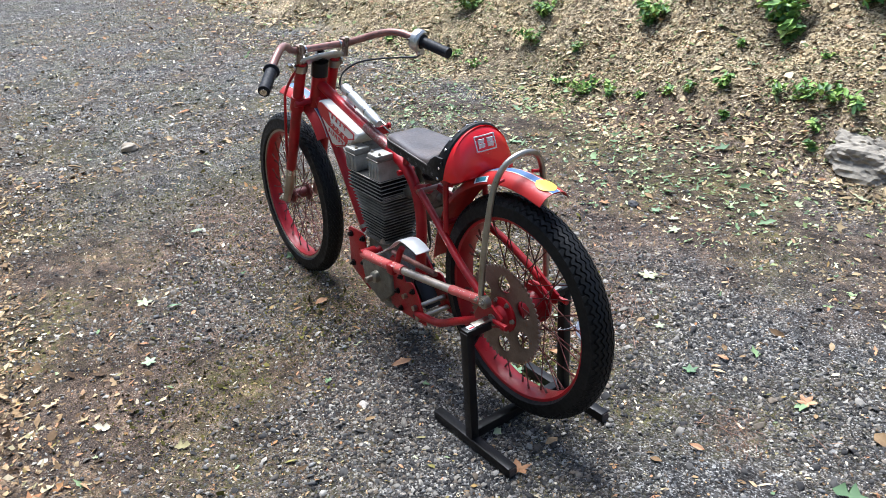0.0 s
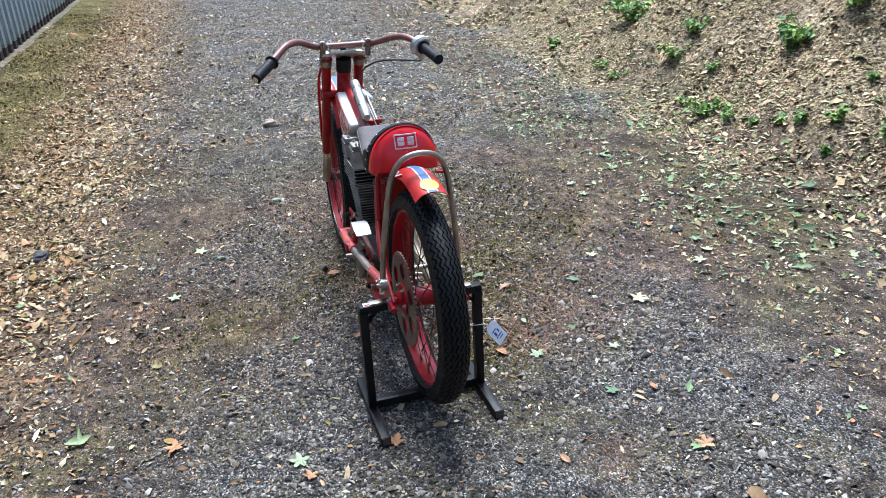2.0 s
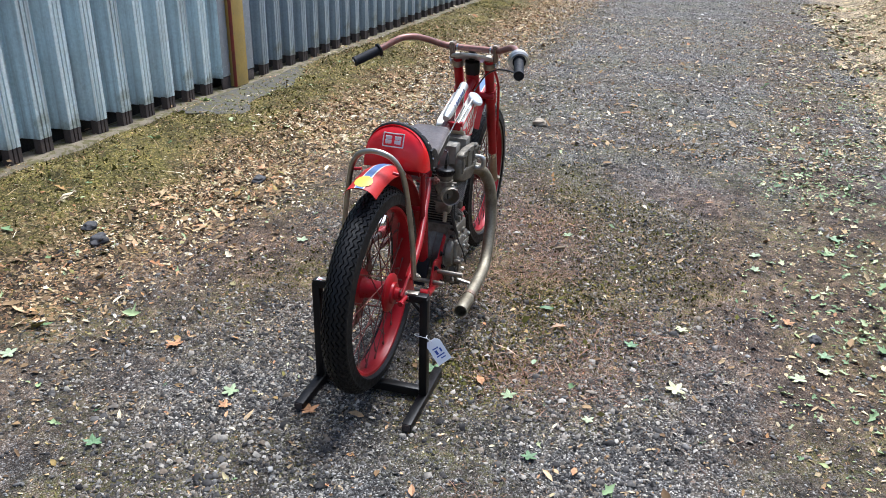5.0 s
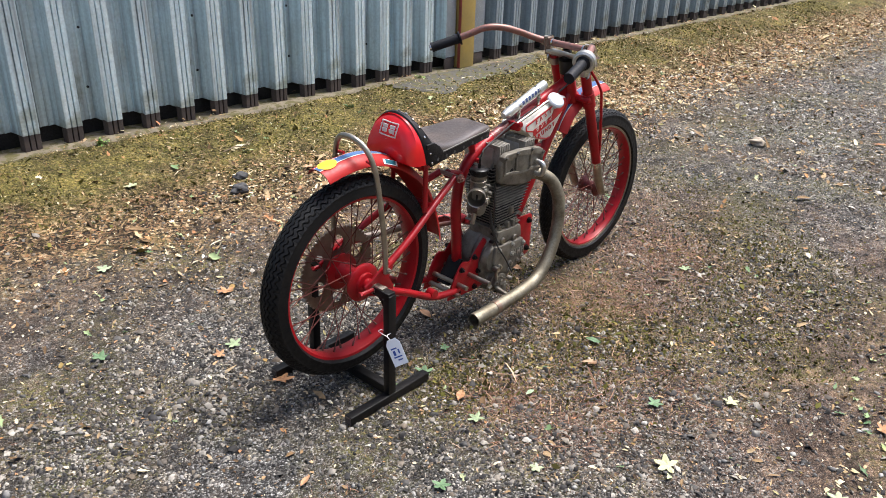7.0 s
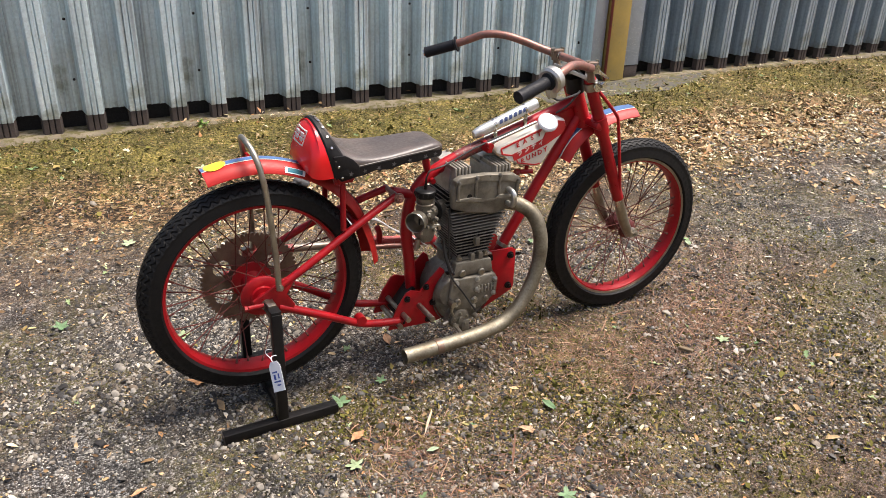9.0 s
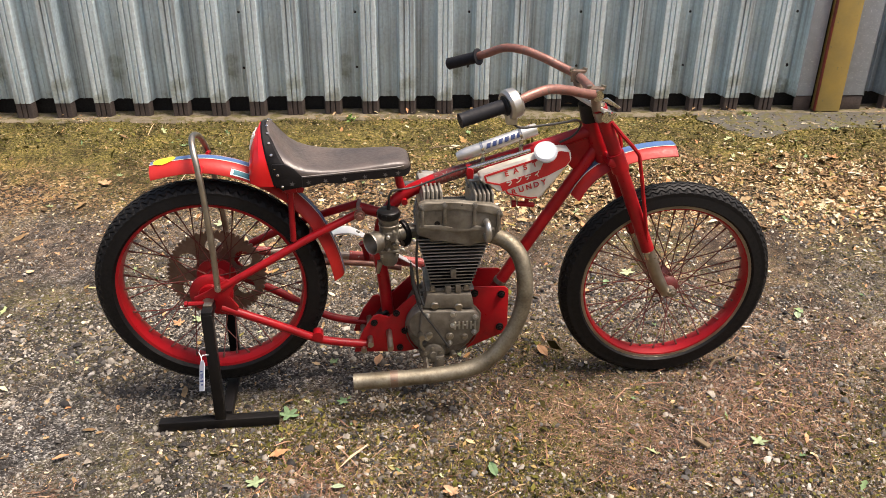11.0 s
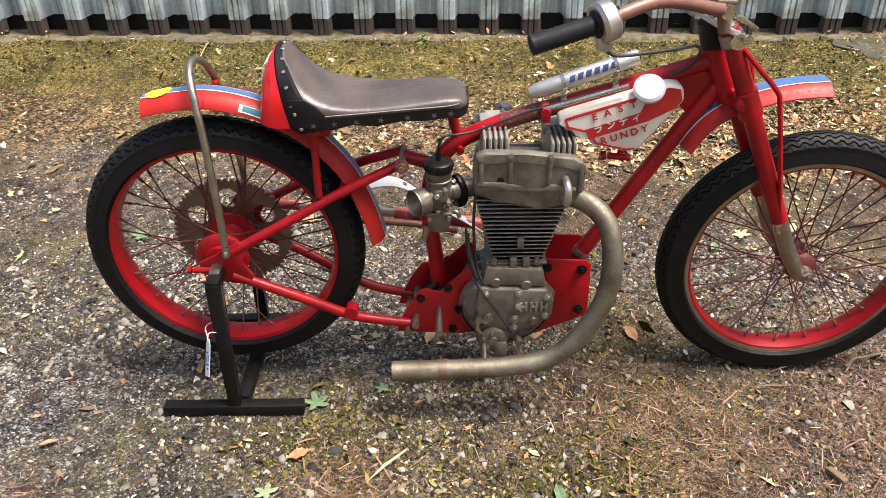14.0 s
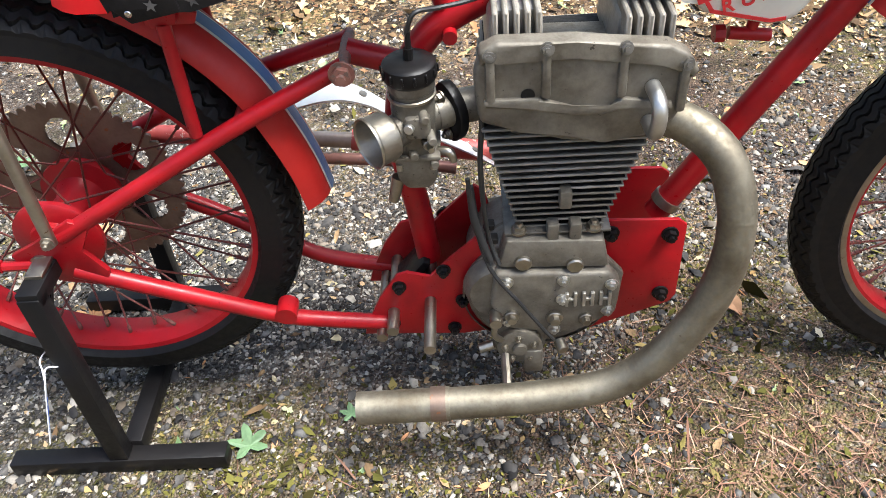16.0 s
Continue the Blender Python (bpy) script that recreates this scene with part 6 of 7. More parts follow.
def build_stand():
    s = 0.030
    for sg in (-1, 1):
        y = sg * 0.182
        part("upright", box(0.006, y, 0.205, s, 0.026, 0.365, 0.002), BLACK, stand)
        part("foot", join(box(0.002, y, 0.020, 0.345, s, s, 0.002)), BLACK, stand)
        part("foot_end", box(-0.1705, y, 0.020, 0.003, s * 0.8, s * 0.8, 0.0), FILLER, stand)
        part("top_arm", box(0.006, sg * 0.150, 0.384, 0.030, 0.085, 0.024, 0.002), BLACK, stand)
        part("cradle", join(box(0.006, sg * 0.132, 0.3985, 0.024, 0.060, 0.006, 0.001)), DULL_STEEL, stand, "bare worn metal cradle")
        part("gusset", tube([(0.006, sg * 0.172, 0.335), (0.006, sg * 0.135, 0.375)], 0.007, 4), BLACK, stand)
    st = part("sticker", box(0.006, 0.160, 0.3968, 0.018, 0.040, 0.0008), TAG_CARD, stand, "small white sticker with red and blue bars", smooth=False)
    part("sticker_bar", box(0.010, 0.152, 0.3976, 0.006, 0.020, 0.0006), BLUE, st, smooth=False)
    part("sticker_bar", box(0.002, 0.168, 0.3976, 0.006, 0.018, 0.0006), RED_INK, st, smooth=False)
    part("cross_bar", box(0.022, 0, 0.030, s, 0.334, s, 0.002), BLACK, stand)


build_stand()


def build_tag():
    tag = empty("price_tag", pose(-0.004, -0.196, 0.262, 0, 16, 25))
    tagged(tag, "white card price tag tied with string to the stand", "tag")
    bm = bmesh.new()
    outl = [(-0.024, 0.0), (-0.014, 0.014), (0.014, 0.014), (0.024, 0.0), (0.024, -0.070), (-0.024, -0.070)]
    a = [bm.verts.new((-0.0004, y, z)) for y, z in outl]
    b = [bm.verts.new((0.0004, y, z)) for y, z in outl]
    bm.faces.new(a)
    bm.faces.new(b[::-1])
    for i in range(6):
        bm.faces.new((a[i], b[i], b[(i + 1) % 6], a[(i + 1) % 6]))
    T = Matrix.Translation((-0.010, -0.024, -0.022)) @ Euler((radians(-32), 0, 0)).to_matrix().to_4x4()
    bm.transform(T)
    part("card", bm, TAG_CARD, tag, "white card", smooth=False)
    for sx in (-1, 1):
        for k, (cy, cz, wy, hz) in enumerate(((0.004, -0.016, 0.020, 0.004), (-0.009, -0.028, 0.005, 0.014), (0.007, -0.030, 0.008, 0.015), (0.0, -0.043, 0.028, 0.004), (-0.004, -0.053, 0.016, 0.004))):
            b2 = box(sx * 0.0009, cy, cz, 0.0004, wy, hz)
            b2.transform(T)
            part("pen_bar", b2, TAG_INK, tag, smooth=False)
    part("string", join(tube([(0.024, 0.006, 0.0), (0.026, 0.03, 0.002), (0.0, 0.03, 0.004), (-0.014, 0.012, 0.002), (-0.012, -0.004, -0.004), (-0.010, -0.016, -0.014)], 0.0012, 6),
                        tube([(0.024, 0.006, 0.0), (0.01, -0.006, 0.002), (-0.008, -0.003, -0.003), (-0.010, -0.019, -0.018)], 0.0012, 6)), STRING, tag)


build_tag()


# ---- loose ground cover ----
rng = np.random.default_rng(7)


def scatter(name, label, category, base_v, base_f, xy, size, material, tilt=0.5, lift=0.3, stretch=(0.7, 1.3), flat=1.0, kind="stuff", jitter=0.25):
    """Many copies of a small shape, turned and sized at random, lying on the ground, in one mesh."""
    n, nv = len(xy), len(base_v)
    base = np.asarray(base_v, float)
    v = np.repeat(base[None], n, 0)
    v = v * (1 + rng.uniform(-jitter, jitter, v.shape))
    s = np.asarray(size).reshape(n, 1, 1)
    st = rng.uniform(*stretch, (n, 1, 3))
    st[:, :, 2] *= flat
    v = v * s * st
    tx, ty = rng.normal(0, tilt, n), rng.normal(0, tilt, n)
    cx, sx_, cy, sy_ = np.cos(tx), np.sin(tx), np.cos(ty), np.sin(ty)
    y, z = v[:, :, 1] * cx[:, None] - v[:, :, 2] * sx_[:, None], v[:, :, 1] * sx_[:, None] + v[:, :, 2] * cx[:, None]
    x, z = v[:, :, 0] * cy[:, None] + z * sy_[:, None], -v[:, :, 0] * sy_[:, None] + z * cy[:, None]
    a = rng.uniform(0, 2 * np.pi, n)
    ca, sa = np.cos(a)[:, None], np.sin(a)[:, None]
    x, y = x * ca - y * sa, x * sa + y * ca
    gx, gy = xy[:, 0][:, None], xy[:, 1][:, None]
    z = z + relief(xy[:, 0], xy[:, 1])[:, None] + s[:, :, 0] * lift
    verts = np.stack([x + gx, y + gy, z], 2).reshape(-1, 3)
    f = np.asarray(base_f)
    faces = (f[None] + (np.arange(n) * nv)[:, None, None]).reshape(-1, f.shape[1])
    me = bpy.data.meshes.new(name)
    me.vertices.add(len(verts))
    me.vertices.foreach_set("co", verts.ravel())
    k = f.shape[1]
    me.loops.add(faces.size)
    me.loops.foreach_set("vertex_index", faces.ravel().astype(np.int32))
    me.polygons.add(len(faces))
    me.polygons.foreach_set("loop_start", np.arange(0, faces.size, k, dtype=np.int32))
    me.update(calc_edges=True)
    me.materials.append(material)
    ob = new(name, me)
    return tagged(ob, label, category, kind=kind)


STONE_V = [(1, 0, 0), (-1, 0.1, 0), (0.1, 0.9, 0), (-0.1, -0.9, 0), (0.1, 0, 0.62), (0, 0.1, -0.6), (0.62, 0.55, 0.28), (-0.6, -0.5, 0.3)]
STONE_F = [(0, 6, 4), (6, 2, 4), (2, 1, 4), (1, 7, 4), (7, 3, 4), (3, 0, 4), (0, 2, 6), (1, 3, 7), (0, 3, 5), (3, 1, 5), (1, 2, 5), (2, 0, 5)]
LEAF_V = [(-1, 0, 0), (-0.35, 0.42, 0.14), (0.45, 0.36, 0.10), (1.05, 0, 0.02), (0.4, -0.38, 0.12), (-0.4, -0.40, 0.16), (0, 0, -0.02)]
LEAF_F = [(0, 6, 1), (1, 6, 2), (2, 6, 3), (3, 6, 4), (4, 6, 5), (5, 6, 0)]
LEAFLET_V = [(-1, 0.05, 0), (-0.05, 0.5, 0.16), (1, -0.05, 0.02), (0.05, -0.5, 0.12)]
LEAFLET_F = [(0, 3, 1), (1, 3, 2)]
CURL_V = [(-1, 0, 0.10), (-0.55, 0.42, 0.30), (-0.15, 0.22, 0.10), (0.15, 0.62, 0.34), (0.45, 0.25, 0.12), (1.05, 0.12, 0.22), (0.5, -0.22, 0.06), (0.2, -0.58, 0.26), (-0.2, -0.2, 0.10), (-0.6, -0.36, 0.28), (0, 0, 0.0)]
CURL_F = [(10, b, a) for a, b in zip((0, 1, 2, 3, 4, 5, 6, 7, 8, 9), (1, 2, 3, 4, 5, 6, 7, 8, 9, 0))]
BLADE_V = [(-1, -0.03, 0), (-1, 0.03, 0), (0.1, 0.045, 0.10), (0.1, -0.045, 0.10), (1, 0, 0.03)]
BLADE_F = [(0, 3, 2), (0, 2, 1), (3, 4, 2)]


def inside(n, x0, x1, y0, y1):
    return np.stack([rng.uniform(x0, x1, n), rng.uniform(y0, y1, n)], 1)


def patchy(xy, scale, cut, seed):
    """Keeps the points that lie where a slow noise is high."""
    keep = [noise.noise(Vector((p[0] * scale + seed, p[1] * scale, seed))) > cut for p in xy]
    return xy[np.array(keep)]


def blobs(n, spots):
    """Points gathered in soft round spots: (x, y, radius) each."""
    pick = rng.integers(0, len(spots), n)
    c = np.array(spots)[pick]
    return c[:, :2] + rng.normal(0, 0.5, (n, 2)) * c[:, 2:3]


def slow(xy, scale, seed):
    return np.array([noise.noise(Vector((p[0] * scale + seed, p[1] * scale, seed))) for p in xy])


def track(y, centre, half):
    return np.clip((np.abs(y - centre) - half * 0.4) / half, 0.6, 1)


def cover():
    # crushed stone: fine and coarse over the track, thinner where the earth is bare or trodden
    a = np.concatenate([inside(150000, -1.6, 3.3, -2.3, 1.75), inside(100000, -1.3, 2.1, -1.25, 1.0)])
    keep = np.clip(0.72 + 1.5 * slow(a, 1.7, 2.2), 0.10, 1) * np.where(a[:, 1] > 1.25, 0.3, np.where(a[:, 1] > 0.7, 0.88, 1)) * np.where(a[:, 1] < -1.7, 0.3, np.where(a[:, 1] < -0.95, 0.65, 1)) * np.where((a[:, 0] > 0.75 + 0.25 * np.sin(4 * a[:, 1])) & (a[:, 1] < 0.3), 0.6, 1)
    keep = keep * track(a[:, 1] + 0.1 * np.sin(2 * a[:, 0]), -1.42, 0.3) * track(a[:, 1] + 0.1 * np.sin(1.7 * a[:, 0] + 1), 0.95, 0.28)
    a = a[rng.uniform(0, 1, len(a)) < keep]
    scatter("gravel", "loose grey and brown crushed stone on the track", "gravel", STONE_V, STONE_F[:8], a, rng.lognormal(math.log(0.0036), 0.48, len(a)), GRAVEL, 0.5, 0.15)
    b = inside(6500, -1.6, 3.4, -1.9, 1.4)
    b = b[rng.uniform(0, 1, len(b)) < np.where((b[:, 0] > 0.75) & (b[:, 1] > -1.2) & (b[:, 1] < 0.4), 0.3, 1)]
    scatter("gravel", "larger pale and dark pebbles among the gravel", "gravel", STONE_V, STONE_F, b, rng.lognormal(math.log(0.0056), 0.35, len(b)), PEBBLE, 0.3, 0.1)
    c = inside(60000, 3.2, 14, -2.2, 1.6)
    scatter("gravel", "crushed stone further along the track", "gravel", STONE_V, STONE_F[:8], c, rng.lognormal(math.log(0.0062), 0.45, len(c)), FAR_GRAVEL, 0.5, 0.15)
    # dry leaves: by the wall, on the bank and thinly on the track
    n = 125000
    w = np.concatenate([np.stack([rng.uniform(-3.2, 12, n), 1.50 + 0.27 * rng.normal(0, 1, n)], 1), inside(16000, -3.0, 9, 1.8, 2.5)])
    w = w[(w[:, 1] > 0.6) & (w[:, 1] < 2.50)]
    w = w[rng.uniform(0, 1, len(w)) < np.clip(0.80 + 1.5 * slow(w, 1.6, 6.1), 0.12, 1) * np.clip(0.22 + 0.36 * w[:, 0], 0.07, 1)]
    scatter("leaf_litter", "crumbled dry brown leaves along the wall side", "leaves", LEAFLET_V, LEAFLET_F, w, rng.lognormal(math.log(0.0072), 0.5, len(w)) * np.where(w[:, 1] > 1.85, 0.8, 1.0), LITTER, 0.42, 0.3, jitter=0.6)
    w = np.stack([rng.uniform(-3.0, 10, 9500), 1.52 + 0.24 * rng.normal(0, 1, 9500)], 1)
    w = w[(rng.uniform(0, 1, len(w)) < np.clip(0.55 + 1.5 * slow(w, 1.3, 4.4), 0.1, 1) * np.clip(0.30 + 0.32 * w[:, 0], 0.05, 1)) & (w[:, 1] < 2.4)]
    scatter("leaf_litter", "curled dry tan and brown fallen leaves along the wall side", "leaves", CURL_V, CURL_F, w, rng.lognormal(math.log(0.0150), 0.35, len(w)), LITTER, 0.35, 0.22, jitter=0.35)
    k = np.concatenate([inside(230000, -1.0, 6.0, -4.3, -1.3), inside(50000, 6.0, 13, -5.0, -1.3)])
    k = k[rng.uniform(0, 1, len(k)) < np.clip((-1.85 - k[:, 1]) / 0.7, 0.10, 1) * np.clip(0.80 + 1.2 * slow(k, 1.5, 9.4), 0.15, 1) * np.where(k[:, 1] < -2.75, 0.7, 1)]
    scatter("leaf_litter", "dry pale and brown fallen leaves on the earth bank", "leaves", LEAFLET_V, LEAFLET_F, k, rng.lognormal(math.log(0.0084), 0.5, len(k)) * np.where(k[:, 1] > -2.1, 0.72, 1.0) * np.where(k[:, 0] > 6, 1.8, 1.0), BANK_LITTER, 0.34, 0.25, jitter=0.5)
    t = np.concatenate([inside(13000, -1.6, 3.4, -1.7, 1.4), inside(9000, 3.2, 10, -2.0, 1.5)])
    scatter("leaf_litter", "small scraps of dry leaf scattered on the gravel", "leaves", LEAF_V, LEAF_F, t, rng.lognormal(math.log(0.0052), 0.5, len(t)) * np.where(t[:, 0] > 3.2, 1.8, 1.0), LITTER, 0.3, 0.3)
    k = patchy(inside(2600, -0.8, 9, -4.0, -1.5), 1.4, -0.15, 5.5)
    scatter("leaf_litter", "larger dry tan leaves on the earth bank", "leaves", CURL_V, CURL_F, k, rng.lognormal(math.log(0.017), 0.3, len(k)), BANK_LITTER, 0.35, 0.25, jitter=0.35)
    g = np.concatenate([inside(600, -0.8, 6, -3.6, -2.2), inside(700, -0.6, 6.5, -2.9, -1.25), inside(260, -1.2, 6, 1.3, 2.4), inside(160, -1.5, 4, -1.2, 1.3), blobs(1500, [(1.1, -1.75, 0.6), (0.6, -1.9, 0.5), (1.7, -2.0, 0.6), (2.6, -2.0, 0.7), (3.4, -1.9, 0.7), (4.6, -2.0, 1.0), (2.9, -1.6, 0.4)])])
    scatter("leaf_litter", "green fallen leaf scraps", "leaves", CURL_V, CURL_F, g, rng.lognormal(math.log(0.0115), 0.45, len(g)), GREEN_LITTER, 0.3, 0.25, jitter=0.4)
    # pale straw and leaf crumbs caught in the moss, and leaves blown against the kerb
    q = inside(15000, -3.0, 8.5, 1.75, 2.52)
    scatter("dry_needles", "golden dry straw caught in the moss by the wall", "needles", BLADE_V, BLADE_F, q, rng.lognormal(math.log(0.0105), 0.5, len(q)), LITTER, 0.3, 0.45)
    q = patchy(inside(4500, -3.0, 9, 2.44, 2.60), 2.2, 0.05, 2.7)
    scatter("leaf_litter", "dry leaves and crumbs blown against the kerb", "leaves", LEAFLET_V, LEAFLET_F, q, rng.lognormal(math.log(0.0062), 0.45, len(q)), LITTER, 0.35, 2.6, jitter=0.5)
    # needles and straw in patches
    s = np.concatenate([blobs(14000, [(1.62, -0.12, 0.36), (1.50, -0.25, 0.3), (1.72, -0.20, 0.25), (0.95, -0.12, 0.3), (0.72, -0.72, 0.3), (1.15, -0.32, 0.25), (1.9, 0.15, 0.4), (0.35, -0.62, 0.25), (0.30, -0.42, 0.18)]), blobs(300, [(-0.42, -0.46, 0.12)]),
                        patchy(inside(8000, -1.5, 3.6, -1.3, 1.8), 1.5, 0.15, 3.3)])
    scatter("dry_needles", "reddish dry needles and straw in patches", "needles", BLADE_V, BLADE_F, s, rng.lognormal(math.log(0.0100), 0.45, len(s)), STRAW, 0.22, 0.25)
    # moss: along the wall and in patches on the track
    m = inside(70000, -3.0, 10, 1.60, 2.52)
    m = m[rng.uniform(0, 1, len(m)) < np.clip((m[:, 1] - 1.5) / 0.6, 0, 1) * np.clip(0.75 + 1.2 * slow(m, 1.5, 8.1), 0.05, 1)]
    m2 = blobs(64000, [(1.45, -0.62, 0.5), (2.1, -0.30, 0.5), (1.05, -0.50, 0.45), (0.72, -0.55, 0.4), (1.75, -0.35, 0.45), (1.55, 0.30, 0.5), (2.5, 0.05, 0.6), (1.9, -0.75, 0.4), (0.45, -0.4, 0.3), (2.9, 1.0, 0.6), (3.6, -0.6, 0.7), (0.9, 0.2, 0.3), (4.6, 0.2, 0.9), (0.75, 0.75, 0.4), (1.3, -0.9, 0.4), (0.25, -0.25, 0.22), (0.85, -0.42, 0.3)])
    mm = np.concatenate([m, m2])
    scatter("moss", "olive green moss tufts on the ground", "moss", LEAFLET_V, LEAFLET_F, mm, rng.lognormal(math.log(0.0046), 0.5, len(mm)) * np.where(mm[:, 1] < 1.5, 0.70, 1.08), MOSS, 0.8, 0.5)


cover()


def maple_bm(size, lobes=5, curl=0.2, seed=0):
    r = random.Random(seed)
    bm = bmesh.new()
    n = lobes * 6
    pts = []
    for k in range(n):
        a = math.pi * 0.12 + (2 * math.pi - math.pi * 0.24) * k / (n - 1) - math.pi / 2
        f = (k % 6) / 6
        rad = 0.42 + 0.55 * (1 - abs(2 * f - 1)) ** 0.9 * (1.0 - 0.25 * abs(2 * k / n - 1))
        rad *= 1 + r.uniform(-0.10, 0.10)
        x, y = rad * math.cos(a), rad * math.sin(a)
        pts.append((x, y, curl * (x * x + y * y) * r.uniform(0.4, 1.2)))
    c = bm.verts.new((0, -0.1, 0))
    vs = [bm.verts.new(p) for p in pts]
    for a, b in zip(vs, vs[1:]):
        bm.faces.new((c, a, b))
    base = bm.verts.new((0, -0.25, 0.0))
    bm.faces.new((c, vs[-1], base))
    bm.faces.new((c, base, vs[0]))
    bm.verts.ensure_lookup_table()
    bmesh.ops.scale(bm, vec=(size, size, size), verts=bm.verts)
    return bm


def oval_bm(size, seed=0):
    r = random.Random(seed)
    bm = bmesh.new()
    rows = []
    for k in range(7):
        f = k / 6
        w = 0.42 * math.sin(math.pi * min(max(f, 0.03), 0.97)) ** 0.8 * (1 + r.uniform(-0.12, 0.12))
        z = 0.10 * math.sin(f * 3) * r.uniform(0.6, 1.4)
        rows.append([bm.verts.new((2 * f - 1, -w, z + 0.14 + r.uniform(-0.05, 0.05))), bm.verts.new((2 * f - 1, 0, z)), bm.verts.new((2 * f - 1, w, z + 0.12 + r.uniform(-0.05, 0.05)))])
    for a, b in zip(rows, rows[1:]):
        bm.faces.new((a[0], a[1], b[1], b[0]))
        bm.faces.new((a[1], a[2], b[2], b[1]))
    bmesh.ops.scale(bm, vec=(size, size, size), verts=bm.verts)
    return bm


def leaf(x, y, size, colour, turn, shape="maple"):
    mat, word = {"g": (LEAF_GREEN, "fresh green"), "p": (LEAF_PALE, "pale green"), "b": (LEAF_BROWN, "dry orange-brown")}[colour]
    seed = int(abs(x * 1000 + y * 77)) + 1
    bm = maple_bm(size, 5, 0.28 if colour == "b" else 0.18, seed) if shape == "maple" else oval_bm(size, seed)
    ob = part("fallen_leaf", bm, mat, smooth=False)
    r = random.Random(seed)
    ob.matrix_world = pose(x, y, float(relief(x, y)) + 0.010, r.uniform(-8, 8), r.uniform(-8, 8), turn)
    return tagged(ob, word + " leaf lying on the gravel", "leaf", "fallen leaves")


for x, y, size, turn, shape in ((0.207, -0.15, 0.038, 20, "maple"), (0.146, -0.441, 0.032, 60, "maple"), (-0.152, -0.579, 0.03, 150, "maple"), (0.615, -0.787, 0.033, 200, "maple"), (-0.169, 0.428, 0.036, 45, "maple"),
            (1.385, 0.627, 0.028, 240, "oval"), (-0.547, 0.66, 0.036, 310, "maple"), (0.792, -0.43, 0.03, 100, "oval"), (1.575, -0.365, 0.03, 250, "maple"), (1.5, -1.24, 0.03, 10, "maple"),
            (0.8, -1.47, 0.036, 190, "maple"), (0.366, -0.088, 0.022, 12, "maple"), (2.02, -1.62, 0.04, 45, "maple")):
    leaf(x, y, size, "g", turn, shape)
for x, y, size, turn, shape in ((0.806, -0.958, 0.03, 80, "maple"), (0.384, -0.968, 0.042, 10, "maple"), (1.047, 0.822, 0.034, 130, "maple"), (1.5, 0.712, 0.036, 20, "maple"), (0.1, -0.715, 0.024, 80, "maple"),
            (2.652, 1.8, 0.045, 30, "maple"), (0.69, -1.46, 0.034, 90, "maple"), (0.6, -1.37, 0.034, 280, "maple"), (2.03, 0.32, 0.03, 66, "oval"), (1.66, -1.236, 0.034, 145, "maple"),
            (-0.246, 1.291, 0.036, 20, "maple"), (0.368, -0.475, 0.02, 0, "oval"), (0.2, 1.95, 0.042, 200, "maple")):
    leaf(x, y, size, "p", turn, shape)
for x, y, size, turn, shape in ((0.196, -0.326, 0.03, 30, "oval"), (0.668, -0.505, 0.028, 170, "maple"), (-0.474, -0.723, 0.034, 250, "maple"), (0.02, 0.79, 0.038, 130, "maple"), (-0.24, 0.405, 0.026, 60, "maple"),
            (-0.166, 0.138, 0.042, 10, "maple"), (0.478, 0.126, 0.036, 80, "oval"), (1.018, -1.352, 0.03, 190, "maple"), (0.664, -0.502, 0.025, 300, "oval"), (1.039, 0.15, 0.034, 110, "oval"),
            (-0.17, -0.72, 0.022, 0, "oval"), (2.63, -2.136, 0.04, 30, "maple"), (1.67, -2.307, 0.034, 140, "oval"), (-0.407, -0.308, 0.022, 200, "oval"), (2.32, -1.01, 0.022, 120, "oval"),
            (1.9, 1.55, 0.04, 70, "maple"), (3, 1.9, 0.045, 10, "maple"), (1.1, 1.7, 0.04, 210, "maple"), (-0.9, 1.75, 0.042, 300, "maple")):
    leaf(x, y, size, "b", turn, shape)


def rock(name, x, y, z, size, sq, label, mat, seed, category="stone"):
    bm = bmesh.new()
    bmesh.ops.create_icosphere(bm, subdivisions=4, radius=1)
    for v in bm.verts:
        d = noise.noise(v.co * 1.3 + Vector((seed, 0, 0))) * 0.45 + noise.noise(v.co * 3.4 + Vector((0, seed, 0))) * (0.22 if size > 0.1 else 0.10) + noise.noise(v.co * 8 + Vector((0, 0, seed))) * (0.09 if size > 0.1 else 0.02)
        v.co = v.co * (1 + d)
        v.co = Vector((v.co.x * sq[0], v.co.y * sq[1], v.co.z * sq[2])) * size
    ob = part(name, bm, mat)
    ob.location = (x, y, z)
    return tagged(ob, label, category)


